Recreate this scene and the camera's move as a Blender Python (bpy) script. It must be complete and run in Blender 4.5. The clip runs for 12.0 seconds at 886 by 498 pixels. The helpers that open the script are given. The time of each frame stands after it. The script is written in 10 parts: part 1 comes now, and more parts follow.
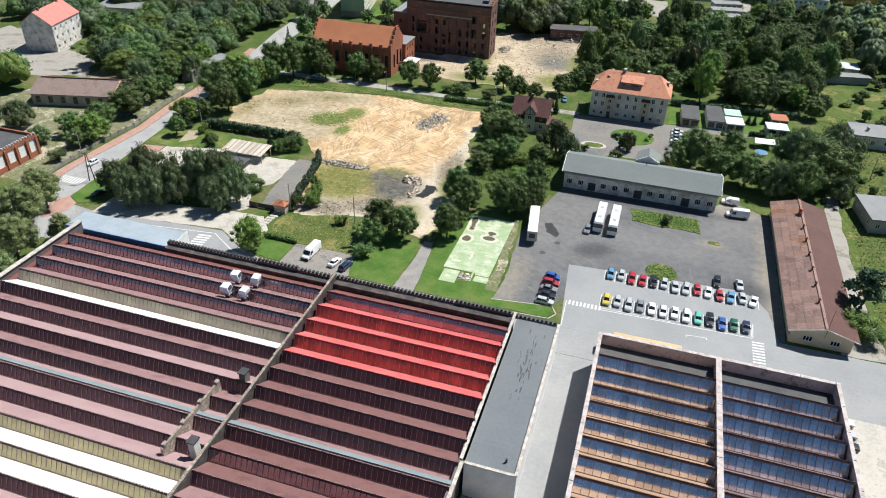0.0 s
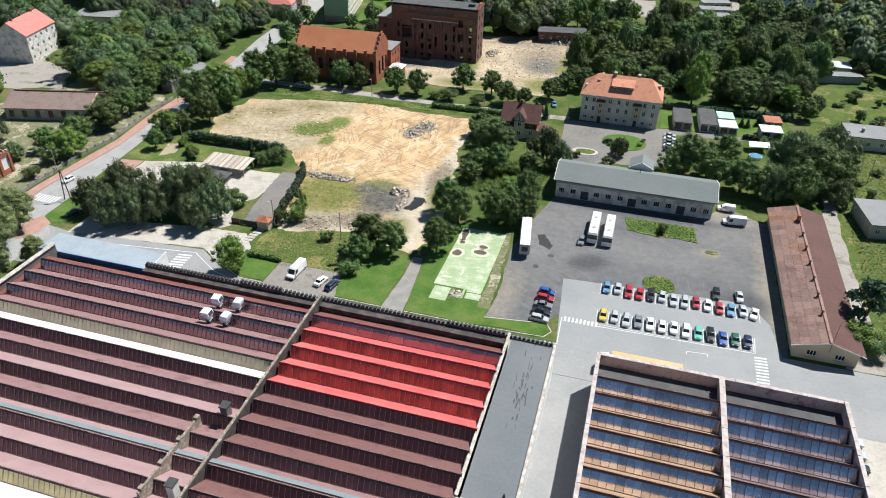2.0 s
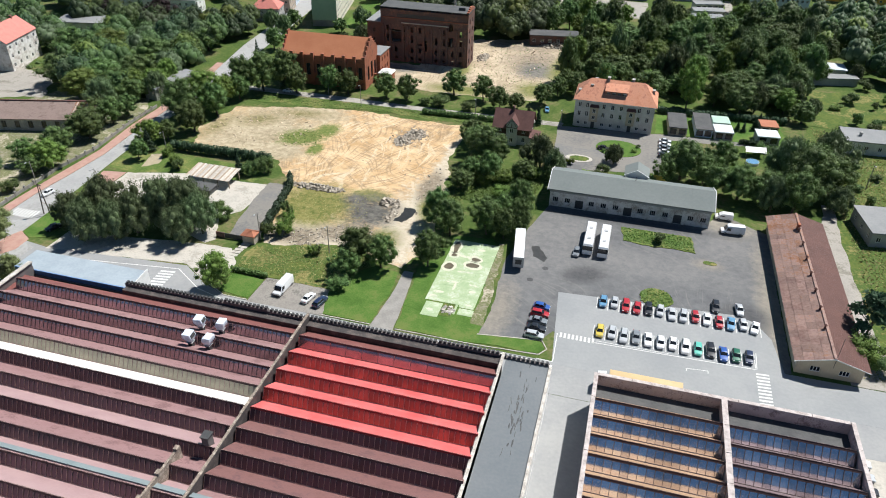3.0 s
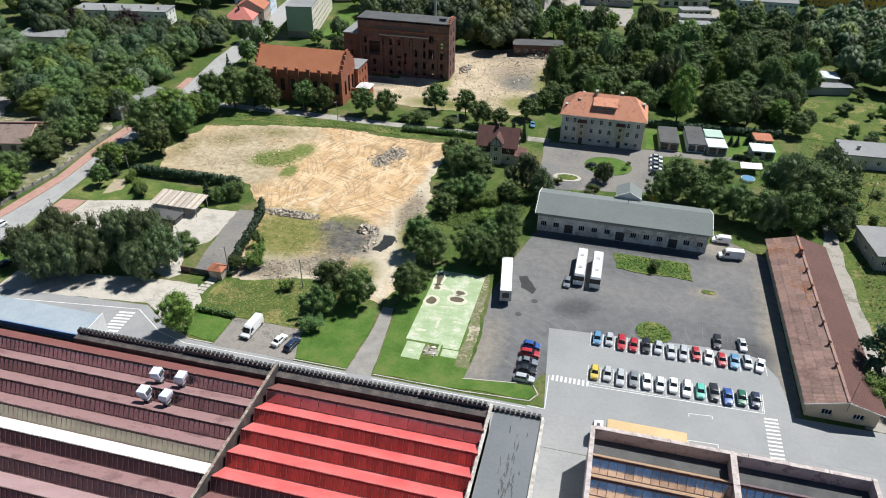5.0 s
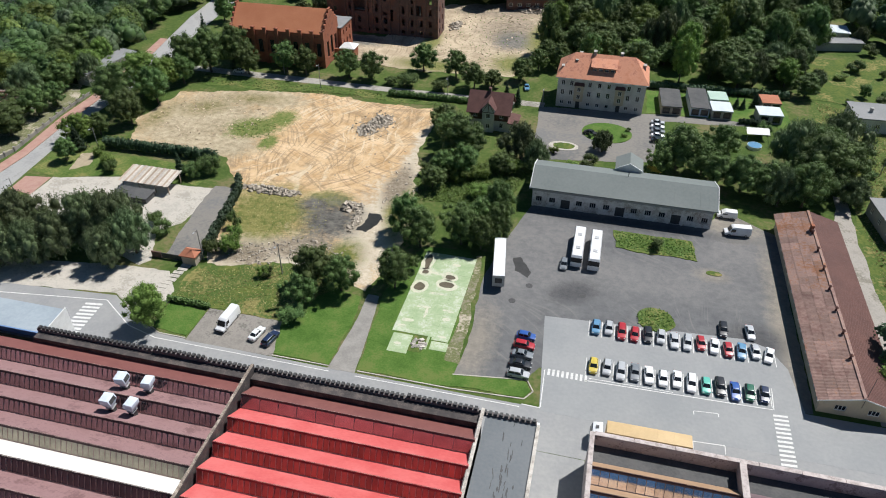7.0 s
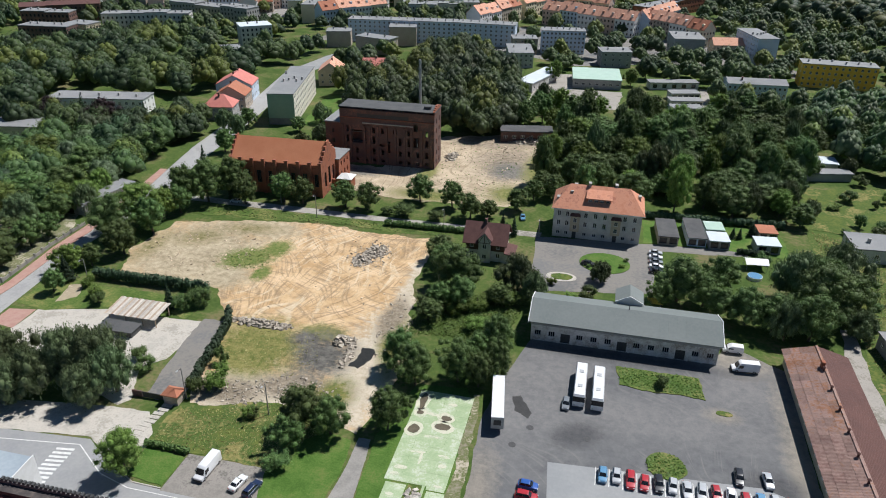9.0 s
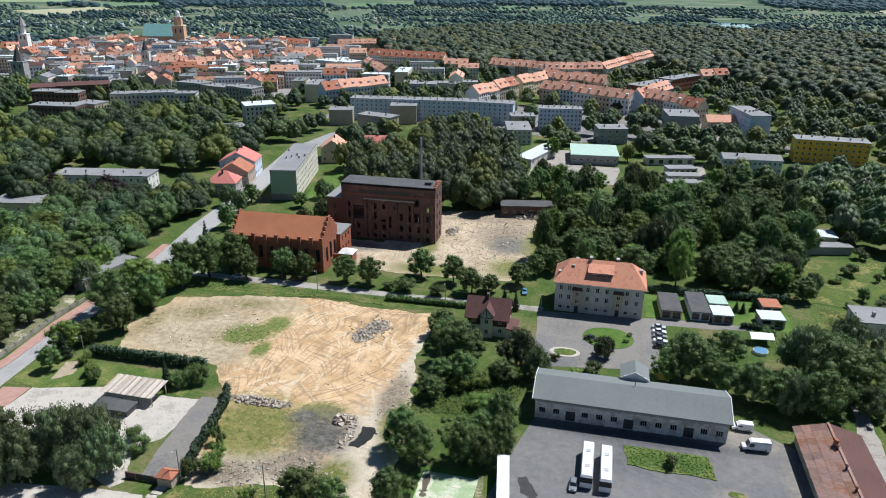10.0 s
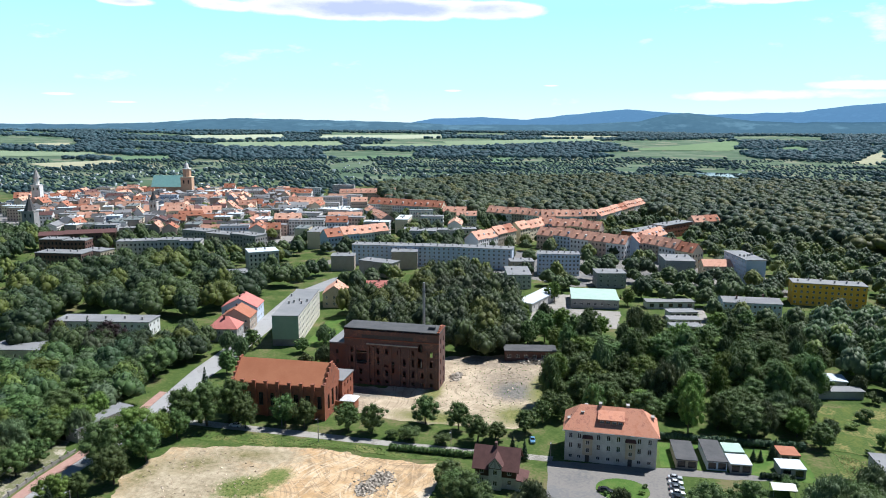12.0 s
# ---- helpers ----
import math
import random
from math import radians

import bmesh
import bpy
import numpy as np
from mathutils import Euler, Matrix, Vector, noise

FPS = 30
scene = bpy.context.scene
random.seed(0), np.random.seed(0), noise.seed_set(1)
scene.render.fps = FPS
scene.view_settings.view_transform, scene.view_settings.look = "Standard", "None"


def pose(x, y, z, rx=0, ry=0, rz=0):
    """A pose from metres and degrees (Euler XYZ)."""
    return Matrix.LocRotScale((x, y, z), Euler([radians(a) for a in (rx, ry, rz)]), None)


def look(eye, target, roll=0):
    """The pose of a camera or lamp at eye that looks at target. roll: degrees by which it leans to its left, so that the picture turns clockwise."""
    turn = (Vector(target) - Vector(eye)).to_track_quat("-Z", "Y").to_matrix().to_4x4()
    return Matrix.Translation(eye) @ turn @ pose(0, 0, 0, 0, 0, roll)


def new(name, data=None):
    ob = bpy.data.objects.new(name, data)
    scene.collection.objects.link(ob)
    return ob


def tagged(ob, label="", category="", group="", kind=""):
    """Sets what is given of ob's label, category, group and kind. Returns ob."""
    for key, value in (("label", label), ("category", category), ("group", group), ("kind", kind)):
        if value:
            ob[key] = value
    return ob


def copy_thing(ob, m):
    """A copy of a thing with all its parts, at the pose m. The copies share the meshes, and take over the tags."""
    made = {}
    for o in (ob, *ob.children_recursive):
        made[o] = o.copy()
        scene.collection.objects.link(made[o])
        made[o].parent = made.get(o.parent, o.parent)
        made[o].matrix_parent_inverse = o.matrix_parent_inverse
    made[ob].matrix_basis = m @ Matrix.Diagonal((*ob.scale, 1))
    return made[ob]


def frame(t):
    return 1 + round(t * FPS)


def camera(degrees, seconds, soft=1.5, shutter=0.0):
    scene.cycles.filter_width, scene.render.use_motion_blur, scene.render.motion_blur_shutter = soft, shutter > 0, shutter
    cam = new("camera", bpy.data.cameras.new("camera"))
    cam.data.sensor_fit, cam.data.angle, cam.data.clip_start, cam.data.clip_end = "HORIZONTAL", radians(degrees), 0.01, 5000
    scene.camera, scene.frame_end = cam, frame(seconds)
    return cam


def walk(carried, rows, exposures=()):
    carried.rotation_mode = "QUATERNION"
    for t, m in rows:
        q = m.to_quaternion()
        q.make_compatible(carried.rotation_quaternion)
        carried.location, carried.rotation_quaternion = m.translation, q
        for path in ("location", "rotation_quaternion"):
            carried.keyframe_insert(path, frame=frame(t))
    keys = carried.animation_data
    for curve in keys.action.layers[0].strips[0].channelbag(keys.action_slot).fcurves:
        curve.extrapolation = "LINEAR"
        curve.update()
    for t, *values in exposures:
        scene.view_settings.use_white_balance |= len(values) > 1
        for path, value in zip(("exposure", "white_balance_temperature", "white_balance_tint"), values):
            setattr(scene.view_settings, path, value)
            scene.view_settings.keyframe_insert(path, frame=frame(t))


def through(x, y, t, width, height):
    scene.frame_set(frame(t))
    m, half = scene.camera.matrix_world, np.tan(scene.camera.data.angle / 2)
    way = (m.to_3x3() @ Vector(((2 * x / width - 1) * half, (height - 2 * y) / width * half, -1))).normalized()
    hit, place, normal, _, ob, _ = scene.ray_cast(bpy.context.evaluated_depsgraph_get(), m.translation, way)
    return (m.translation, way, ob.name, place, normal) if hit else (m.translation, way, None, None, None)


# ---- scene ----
cam = camera(63.9, 12.0, soft=1.0)
PATH = [
    (0, (8.362, -38.245, 98.312), (7.886, -36.642, 97.214), 1.9),
    (0.5, (7.944, -37.122, 98.318), (7.471, -35.52, 97.218), 1.8),
    (1, (7.465, -35.679, 98.314), (6.997, -34.076, 97.214), 1.5),
    (1.5, (6.94, -33.787, 98.288), (6.48, -32.181, 97.19), 1.4),
    (2, (6.393, -31.4, 98.254), (5.943, -29.79, 97.156), 1.3),
    (2.5, (5.812, -28.602, 98.213), (5.371, -26.989, 97.116), 1.3),
    (3, (5.193, -25.499, 98.154), (4.761, -23.884, 97.057), 1.1),
    (5, (2.703, -12.228, 97.657), (2.307, -10.599, 96.566), 0.9),
    (5.5, (2.084, -8.786, 97.577), (1.694, -7.156, 96.486), 0.9),
    (6, (1.624, -5.379, 97.493), (1.243, -3.765, 96.374), 0.7),
    (6.5, (1.296, -2.119, 97.439), (0.93, -0.552, 96.252), 0.6),
    (6.7, (1.177, -1.056, 97.438), (0.816, 0.493, 96.225), 0.6),
    (8.5, (0.118, 5.347, 97.725), (-0.267, 7.032, 96.719), 0.8),
    (9, (-0.175, 6.262, 97.756), (-0.572, 7.992, 96.834), 0.7),
    (9.5, (-0.511, 6.69, 97.782), (-0.919, 8.465, 96.956), 0.5),
    (10, (-0.895, 6.892, 97.808), (-1.312, 8.705, 97.074), 0.5),
    (10.5, (-1.357, 6.985, 97.837), (-1.783, 8.832, 97.2), 0.4),
    (11, (-1.95, 7.02, 97.872), (-2.383, 8.896, 97.331), 0.4),
    (11.5, (-2.692, 6.894, 97.878), (-3.127, 8.795, 97.435), 0.4),
    (12, (-3.468, 6.695, 97.858), (-3.903, 8.616, 97.513), 0.3),
]
LIGHT = [(0, 0.39, 6330, 9), (3, 0.39, 6330, 9), (6, 0.2, 6330, 9.5), (8.5, 0.06, 6280, 11), (10, 0.2, 6020, 11), (12, 0.37, 5950, 11)]
walk(cam, [(t, look(eye, aim, roll)) for t, eye, aim, roll in PATH], LIGHT)

# ---- sky, sun ----
SUN_DIR = Vector((0.42, 0.46, 1.0)).normalized()
sky_world = bpy.data.worlds.new("sky")
scene.world = sky_world
sky_world.use_nodes = True
wn = sky_world.node_tree
sky = wn.nodes.new("ShaderNodeTexSky")
sky.sky_type = "NISHITA"
sky.sun_disc = False
sky.sun_elevation = math.asin(SUN_DIR.z)
sky.sun_rotation = math.atan2(SUN_DIR.x, SUN_DIR.y)
sky.altitude = 300
sky.air_density = 1.0
sky.dust_density = 0.0
sky.ozone_density = 3.0
tint = wn.nodes.new("ShaderNodeMix")
tint.data_type, tint.blend_type = "RGBA", "MULTIPLY"
tint.inputs["Factor"].default_value = 1.0
tint.inputs["B"].default_value = (0.70, 0.87, 0.94, 1)
wn.links.new(sky.outputs[0], tint.inputs["A"])
wn.links.new(tint.outputs["Result"], wn.nodes["Background"].inputs[0])
wn.nodes["Background"].inputs[1].default_value = 0.05
sun = new("sun", bpy.data.lights.new("sun", "SUN"))
sun.data.energy = 5.2
sun.data.angle = radians(0.53)
sun.data.color = (1.0, 0.965, 0.91)
sun.matrix_world = look(SUN_DIR * 200, (0, 0, 0))
scene.view_settings.exposure = 0.15

# ---- materials ----


def mat(name, c1, c2=None, rough=0.85, scale=0.6, bump=0.15, metal=0.0, fine=9.0, c3=None, spot=0.12, coat=0.0, spec=0.4, per=0.0, island=0.0):
    """A surface of two or three real colours in broad patches and fine grain."""
    m = bpy.data.materials.new(name)
    m.use_nodes = True
    nt = m.node_tree
    b = nt.nodes["Principled BSDF"]
    b.inputs["Roughness"].default_value = rough
    b.inputs["Metallic"].default_value = metal
    b.inputs["Specular IOR Level"].default_value = spec
    b.inputs["Coat Weight"].default_value = coat
    c2 = c2 or tuple(v * 0.75 for v in c1)
    geo = nt.nodes.new("ShaderNodeNewGeometry")
    n1 = nt.nodes.new("ShaderNodeTexNoise")
    n1.inputs["Scale"].default_value = scale
    n1.inputs["Detail"].default_value = 4
    n1.inputs["Roughness"].default_value = 0.62
    n2 = nt.nodes.new("ShaderNodeTexNoise")
    n2.inputs["Scale"].default_value = scale * fine
    n2.inputs["Detail"].default_value = 3
    for n in (n1, n2):
        nt.links.new(geo.outputs["Position"], n.inputs["Vector"])
    add = nt.nodes.new("ShaderNodeMath")
    add.operation = "MULTIPLY_ADD"
    add.inputs[1].default_value = 0.45
    nt.links.new(n2.outputs[0], add.inputs[0])
    nt.links.new(n1.outputs[0], add.inputs[2])
    ramp = nt.nodes.new("ShaderNodeValToRGB")
    ramp.color_ramp.elements[0].position = 0.55
    ramp.color_ramp.elements[0].color = (*c1, 1)
    ramp.color_ramp.elements[1].position = 0.88
    ramp.color_ramp.elements[1].color = (*c2, 1)
    if c3:
        e = ramp.color_ramp.elements.new(1.0 - spot)
        e.color = (*c3, 1)
        ramp.color_ramp.elements[1].position = 0.74
    nt.links.new(add.outputs[0], ramp.inputs[0])
    out = ramp.outputs[0]
    if per or island:
        hsv = nt.nodes.new("ShaderNodeHueSaturation")
        mr = nt.nodes.new("ShaderNodeMapRange")
        amount = per or island
        mr.inputs["To Min"].default_value = 1 - amount
        mr.inputs["To Max"].default_value = 1 + amount
        if per:
            nt.links.new(nt.nodes.new("ShaderNodeObjectInfo").outputs["Random"], mr.inputs["Value"])
        else:
            nt.links.new(geo.outputs["Random Per Island"], mr.inputs["Value"])
        nt.links.new(mr.outputs[0], hsv.inputs["Value"])
        nt.links.new(out, hsv.inputs["Color"])
        out = hsv.outputs[0]
    nt.links.new(out, b.inputs["Base Color"])
    if bump:
        bp = nt.nodes.new("ShaderNodeBump")
        bp.inputs["Strength"].default_value = bump
        bp.inputs["Distance"].default_value = 0.1
        nt.links.new(n2.outputs[0], bp.inputs["Height"])
        nt.links.new(bp.outputs[0], b.inputs["Normal"])
    return m


def leafmat(name, c1, c2, per=0.34, through=0.2):
    """Foliage: colour varies from leaf clump to leaf clump and from tree to tree; some light goes through."""
    m = mat(name, c1, c2, rough=0.55, scale=0.5, bump=0.0, spec=0.25)
    nt = m.node_tree
    b = nt.nodes["Principled BSDF"]
    src = b.inputs["Base Color"].links[0].from_socket
    geo = nt.nodes.new("ShaderNodeNewGeometry")
    info = nt.nodes.new("ShaderNodeObjectInfo")
    hsv = nt.nodes.new("ShaderNodeHueSaturation")
    val = nt.nodes.new("ShaderNodeMapRange")
    val.inputs["To Min"].default_value, val.inputs["To Max"].default_value = 0.72, 1.3
    nt.links.new(geo.outputs["Random Per Island"], val.inputs["Value"])
    nt.links.new(val.outputs[0], hsv.inputs["Value"])
    nt.links.new(src, hsv.inputs["Color"])
    hsv2 = nt.nodes.new("ShaderNodeHueSaturation")
    hue = nt.nodes.new("ShaderNodeMapRange")
    hue.inputs["To Min"].default_value, hue.inputs["To Max"].default_value = 0.482, 0.526
    nt.links.new(info.outputs["Random"], hue.inputs["Value"])
    nt.links.new(hue.outputs[0], hsv2.inputs["Hue"])
    v2 = nt.nodes.new("ShaderNodeMapRange")
    v2.inputs["To Min"].default_value, v2.inputs["To Max"].default_value = 1 - per, 1 + per
    nt.links.new(info.outputs["Random"], v2.inputs["Value"])
    nt.links.new(v2.outputs[0], hsv2.inputs["Value"])
    nt.links.new(hsv.outputs[0], hsv2.inputs["Color"])
    nt.links.new(hsv2.outputs[0], b.inputs["Base Color"])
    tr = nt.nodes.new("ShaderNodeBsdfTranslucent")
    nt.links.new(hsv2.outputs[0], tr.inputs[0])
    mix = nt.nodes.new("ShaderNodeMixShader")
    mix.inputs[0].default_value = through
    nt.links.new(b.outputs[0], mix.inputs[1])
    nt.links.new(tr.outputs[0], mix.inputs[2])
    nt.links.new(mix.outputs[0], nt.nodes["Material Output"].inputs[0])
    return m


def glassy(name, c, rough=0.12, scale=0.4, metal=0.0):
    return mat(name, c, tuple(v * 0.7 for v in c), rough=rough, scale=scale, bump=0.03, spec=0.6, per=0.25, metal=metal)


def layered(name, base, layers, fan=(), bump=1.0):
    """Open soil whose kinds run into one another: base is (dark, light, grain scale); each layer is (dark, light, grain scale, softness, blots),
    and a blot is (x, y, half width, half depth, turn in degrees). fan: wheel tracks, each (x, y, count, length, share, colour), spreading from x, y."""
    m = bpy.data.materials.new(name)
    m.use_nodes = True
    nt = m.node_tree
    nodes, link = nt.nodes, nt.links.new
    b = nodes["Principled BSDF"]
    b.inputs["Roughness"].default_value = 0.95
    b.inputs["Specular IOR Level"].default_value = 0.1
    geo = nodes.new("ShaderNodeNewGeometry")

    def calc(op, a, c=0.0, clamp=False):
        k = nodes.new("ShaderNodeMath")
        k.operation, k.use_clamp = op, clamp
        for i, val in enumerate((a, c)):
            if isinstance(val, (int, float)):
                k.inputs[i].default_value = val
            else:
                link(val, k.inputs[i])
        return k.outputs[0]

    def grain(scale, detail=4, vector=None, rough=0.65):
        n = nodes.new("ShaderNodeTexNoise")
        n.inputs["Scale"].default_value, n.inputs["Detail"].default_value, n.inputs["Roughness"].default_value = scale, detail, rough
        link(vector or geo.outputs["Position"], n.inputs["Vector"])
        return n.outputs[0]

    def tone(dark, light, fac):
        r = nodes.new("ShaderNodeValToRGB")
        r.color_ramp.elements[0].position, r.color_ramp.elements[0].color = 0.40, (*dark, 1)
        r.color_ramp.elements[1].position, r.color_ramp.elements[1].color = 0.60, (*light, 1)
        link(fac, r.inputs[0])
        return r.outputs[0]

    def blend(fac, a, c):
        k = nodes.new("ShaderNodeMix")
        k.data_type = "RGBA"
        link(fac, k.inputs["Factor"])
        link(a, k.inputs["A"])
        if isinstance(c, tuple):
            k.inputs["B"].default_value = (*c, 1)
        else:
            link(c, k.inputs["B"])
        return k.outputs["Result"]

    broad, fine = grain(0.09, 5), grain(0.7, 8, rough=0.8)
    mess = calc("ADD", calc("MULTIPLY", broad, 0.4), calc("MULTIPLY", fine, 0.6))
    colour = tone(base[0], base[1], calc("ADD", calc("MULTIPLY", grain(base[2], 5), 0.6), calc("MULTIPLY", broad, 0.4)))
    sep = nodes.new("ShaderNodeSeparateXYZ")
    link(geo.outputs["Position"], sep.inputs[0])
    for q, (fx, fy, wide, along, low, shade) in enumerate(fan):
        dx, dy = calc("SUBTRACT", sep.outputs["X"], fx), calc("SUBTRACT", sep.outputs["Y"], fy)
        far = calc("SQRT", calc("ADD", calc("MULTIPLY", dx, dx), calc("MULTIPLY", dy, dy)))
        ang = calc("ADD", calc("ARCTAN2", dx, dy), calc("MULTIPLY", calc("SUBTRACT", grain(0.03, 1), 0.5), 0.5))
        com = nodes.new("ShaderNodeCombineXYZ")
        link(calc("MULTIPLY", ang, wide), com.inputs[0])
        link(calc("MULTIPLY", far, along), com.inputs[1])
        com.inputs[2].default_value = 3.7 * q
        lane = grain(1.0, 3, com.outputs[0], 0.6)
        mask = calc("MULTIPLY", calc("SUBTRACT", lane, low), 14.0, True)
        broken = calc("MULTIPLY", calc("SUBTRACT", grain(0.22, 4), 0.37), 7.0, True)
        colour = blend(calc("MULTIPLY", calc("MULTIPLY", mask, broken), calc("MULTIPLY", fine, 1.35)), colour, shade)
    for dark, light, scale, soft_edge, blots in layers:
        total = None
        for cx, cy, rx, ry, turn in blots:
            c, sn = math.cos(radians(turn)), math.sin(radians(turn))
            dx, dy = calc("SUBTRACT", sep.outputs["X"], cx), calc("SUBTRACT", sep.outputs["Y"], cy)
            u = calc("DIVIDE", calc("ADD", calc("MULTIPLY", dx, c), calc("MULTIPLY", dy, sn)), rx)
            w = calc("DIVIDE", calc("SUBTRACT", calc("MULTIPLY", dy, c), calc("MULTIPLY", dx, sn)), ry)
            near = calc("SUBTRACT", 1.0, calc("SQRT", calc("ADD", calc("MULTIPLY", u, u), calc("MULTIPLY", w, w))))
            total = near if total is None else calc("MAXIMUM", total, near)
        edge = calc("ADD", total, calc("MULTIPLY", calc("SUBTRACT", mess, 0.5), 3.4))
        mask = calc("DIVIDE", calc("ADD", edge, soft_edge * 0.5), soft_edge, True)
        colour = blend(mask, colour, tone(dark, light, calc("ADD", calc("MULTIPLY", grain(scale, 6, rough=0.75), 0.7), calc("MULTIPLY", broad, 0.3))))
    link(colour, b.inputs["Base Color"])
    bp = nodes.new("ShaderNodeBump")
    bp.inputs["Strength"].default_value, bp.inputs["Distance"].default_value = bump, 0.16
    link(grain(1.3, 6, rough=0.75), bp.inputs["Height"])
    link(bp.outputs[0], b.inputs["Normal"])
    return m


ASPHALT_OLD = mat("asphalt_old", (0.135, 0.134, 0.134), (0.165, 0.163, 0.16), scale=0.05, fine=22, bump=0.2, c3=(0.215, 0.20, 0.178), spot=0.13)
ASPHALT_NEW = mat("asphalt_new", (0.25, 0.26, 0.265), (0.30, 0.305, 0.305), scale=0.08, fine=18, bump=0.2)
ASPHALT_ROAD = mat("asphalt_road", (0.25, 0.255, 0.26), (0.31, 0.31, 0.305), scale=0.12, fine=12, bump=0.2)
ASPHALT_WORN = mat("asphalt_worn", (0.20, 0.185, 0.165), (0.26, 0.24, 0.215), scale=0.2, fine=10, bump=0.25, c3=(0.14, 0.13, 0.115))
GRAVEL = mat("gravel_grey", (0.27, 0.25, 0.22), (0.34, 0.315, 0.28), scale=0.15, fine=12, bump=0.4, c3=(0.20, 0.185, 0.15))
CONCRETE = mat("concrete", (0.39, 0.365, 0.32), (0.49, 0.455, 0.40), scale=0.18, fine=10, bump=0.2, c3=(0.345, 0.32, 0.275))
ROAD_PALE = mat("asphalt_pale", (0.29, 0.29, 0.287), (0.35, 0.348, 0.34), scale=0.1, fine=14, bump=0.2, c3=(0.27, 0.265, 0.255))
STREET_WORN = mat("street_worn", (0.28, 0.265, 0.24), (0.36, 0.34, 0.305), scale=0.12, fine=12, bump=0.2, c3=(0.22, 0.205, 0.18))
CONCRETE_DARK = mat("concrete_dark", (0.22, 0.21, 0.195), (0.30, 0.285, 0.26), scale=0.3, bump=0.2)
PAVER_RED = mat("paver_red", (0.36, 0.20, 0.165), (0.42, 0.27, 0.22), scale=0.5, bump=0.2)
MARKING = mat("marking_white", (0.72, 0.72, 0.70), (0.55, 0.55, 0.53), scale=1.2, bump=0.05)
GRASS = mat("grass", (0.058, 0.108, 0.022), (0.105, 0.15, 0.038), scale=0.12, fine=16, bump=0.5, c3=(0.20, 0.20, 0.07), rough=0.9, spec=0.15)
LAWN = mat("lawn", (0.055, 0.118, 0.020), (0.085, 0.155, 0.031), scale=0.2, fine=14, bump=0.6, c3=(0.125, 0.165, 0.045), rough=0.9, spec=0.15)
WILD = mat("wild_grass", (0.135, 0.155, 0.042), (0.245, 0.215, 0.085), scale=0.10, fine=12, bump=0.8, c3=(0.065, 0.11, 0.028), spot=0.16, rough=0.95, spec=0.1)
RUBBLE_SOIL = mat("rubble_soil", (0.27, 0.245, 0.185), (0.44, 0.39, 0.31), scale=0.16, fine=11, bump=1.0, c3=(0.13, 0.145, 0.06), spot=0.18, rough=0.95, spec=0.1)
PALE_SOIL = mat("pale_soil", (0.40, 0.335, 0.235), (0.56, 0.475, 0.35), scale=0.12, fine=10, bump=1.0, c3=(0.33, 0.28, 0.195), spot=0.15, rough=0.95)
PLOT_SOIL = layered("plot_soil", ((0.48, 0.315, 0.16), (0.66, 0.485, 0.30), 0.25), (
    ((0.27, 0.225, 0.145), (0.50, 0.42, 0.295), 0.55, 0.7, ((-113, 171, 20, 22, 0), (-98, 158, 9, 7, 0), (-104, 188, 18, 7, 8))),
    ((0.13, 0.13, 0.045), (0.36, 0.29, 0.175), 0.5, 1.5, ((-116, 179, 6, 4, 30), (-104, 188, 8, 3, 8), (-127, 170, 3, 8, 0))),
    ((0.085, 0.135, 0.028), (0.21, 0.22, 0.08), 0.8, 0.6, ((-96, 170, 8, 5.5, 20), (-90, 177, 4, 5, 0), (-88, 163, 2.5, 4, 0))),
    ((0.40, 0.34, 0.25), (0.60, 0.53, 0.42), 0.7, 0.6, ((-67, 113, 16, 9, 0), (-46, 128, 8, 26, 0), (-44, 165, 4, 22, 0))),
    ((0.10, 0.125, 0.032), (0.25, 0.225, 0.085), 0.6, 0.7, ((-73, 130, 13, 11, 0), (-60, 139, 6, 3.5, 0), (-50, 118, 5, 6, 0), (-43, 140, 3, 12, 10))),
    ((0.16, 0.13, 0.095), (0.33, 0.28, 0.21), 0.9, 0.7, ((-72, 114, 8, 4, 0), (-60, 119, 8, 4, 15), (-46, 150, 3, 9, 0))),
    ((0.055, 0.055, 0.052), (0.17, 0.16, 0.14), 0.4, 0.9, ((-57, 131, 6.5, 8, 10), (-63, 136, 4, 3, 0))),
), fan=((-78, 120, 60.0, 0.05, 0.51, (0.27, 0.19, 0.11)), (-130, 214, 85.0, 0.045, 0.525, (0.29, 0.21, 0.13)), (-62, 232, 46.0, 0.06, 0.55, (0.66, 0.55, 0.39)), (-20, 150, 70.0, 0.05, 0.56, (0.30, 0.22, 0.14))), bump=1.0)
RUIN_SOIL = layered("demolition_soil", ((0.36, 0.29, 0.20), (0.56, 0.46, 0.33), 0.2), (
    ((0.20, 0.165, 0.12), (0.40, 0.33, 0.25), 0.5, 0.9, ((-34, 268, 12, 16, 0), (-92, 230, 10, 8, 0), (-44, 288, 18, 7, 0))),
    ((0.11, 0.11, 0.10), (0.24, 0.22, 0.19), 0.6, 0.8, ((-33, 258, 7, 9, 20), (-88, 244, 9, 5, 0))),
    ((0.09, 0.125, 0.03), (0.26, 0.24, 0.10), 0.7, 0.9, ((-28, 236, 9, 8, 0), (-56, 228, 14, 5, 0), (-22, 262, 5, 16, 0), (-62, 248, 3, 12, 0))),
), fan=((-66, 205, 50.0, 0.05, 0.54, (0.24, 0.19, 0.13)), (10, 240, 60.0, 0.05, 0.55, (0.60, 0.50, 0.37))), bump=1.0)
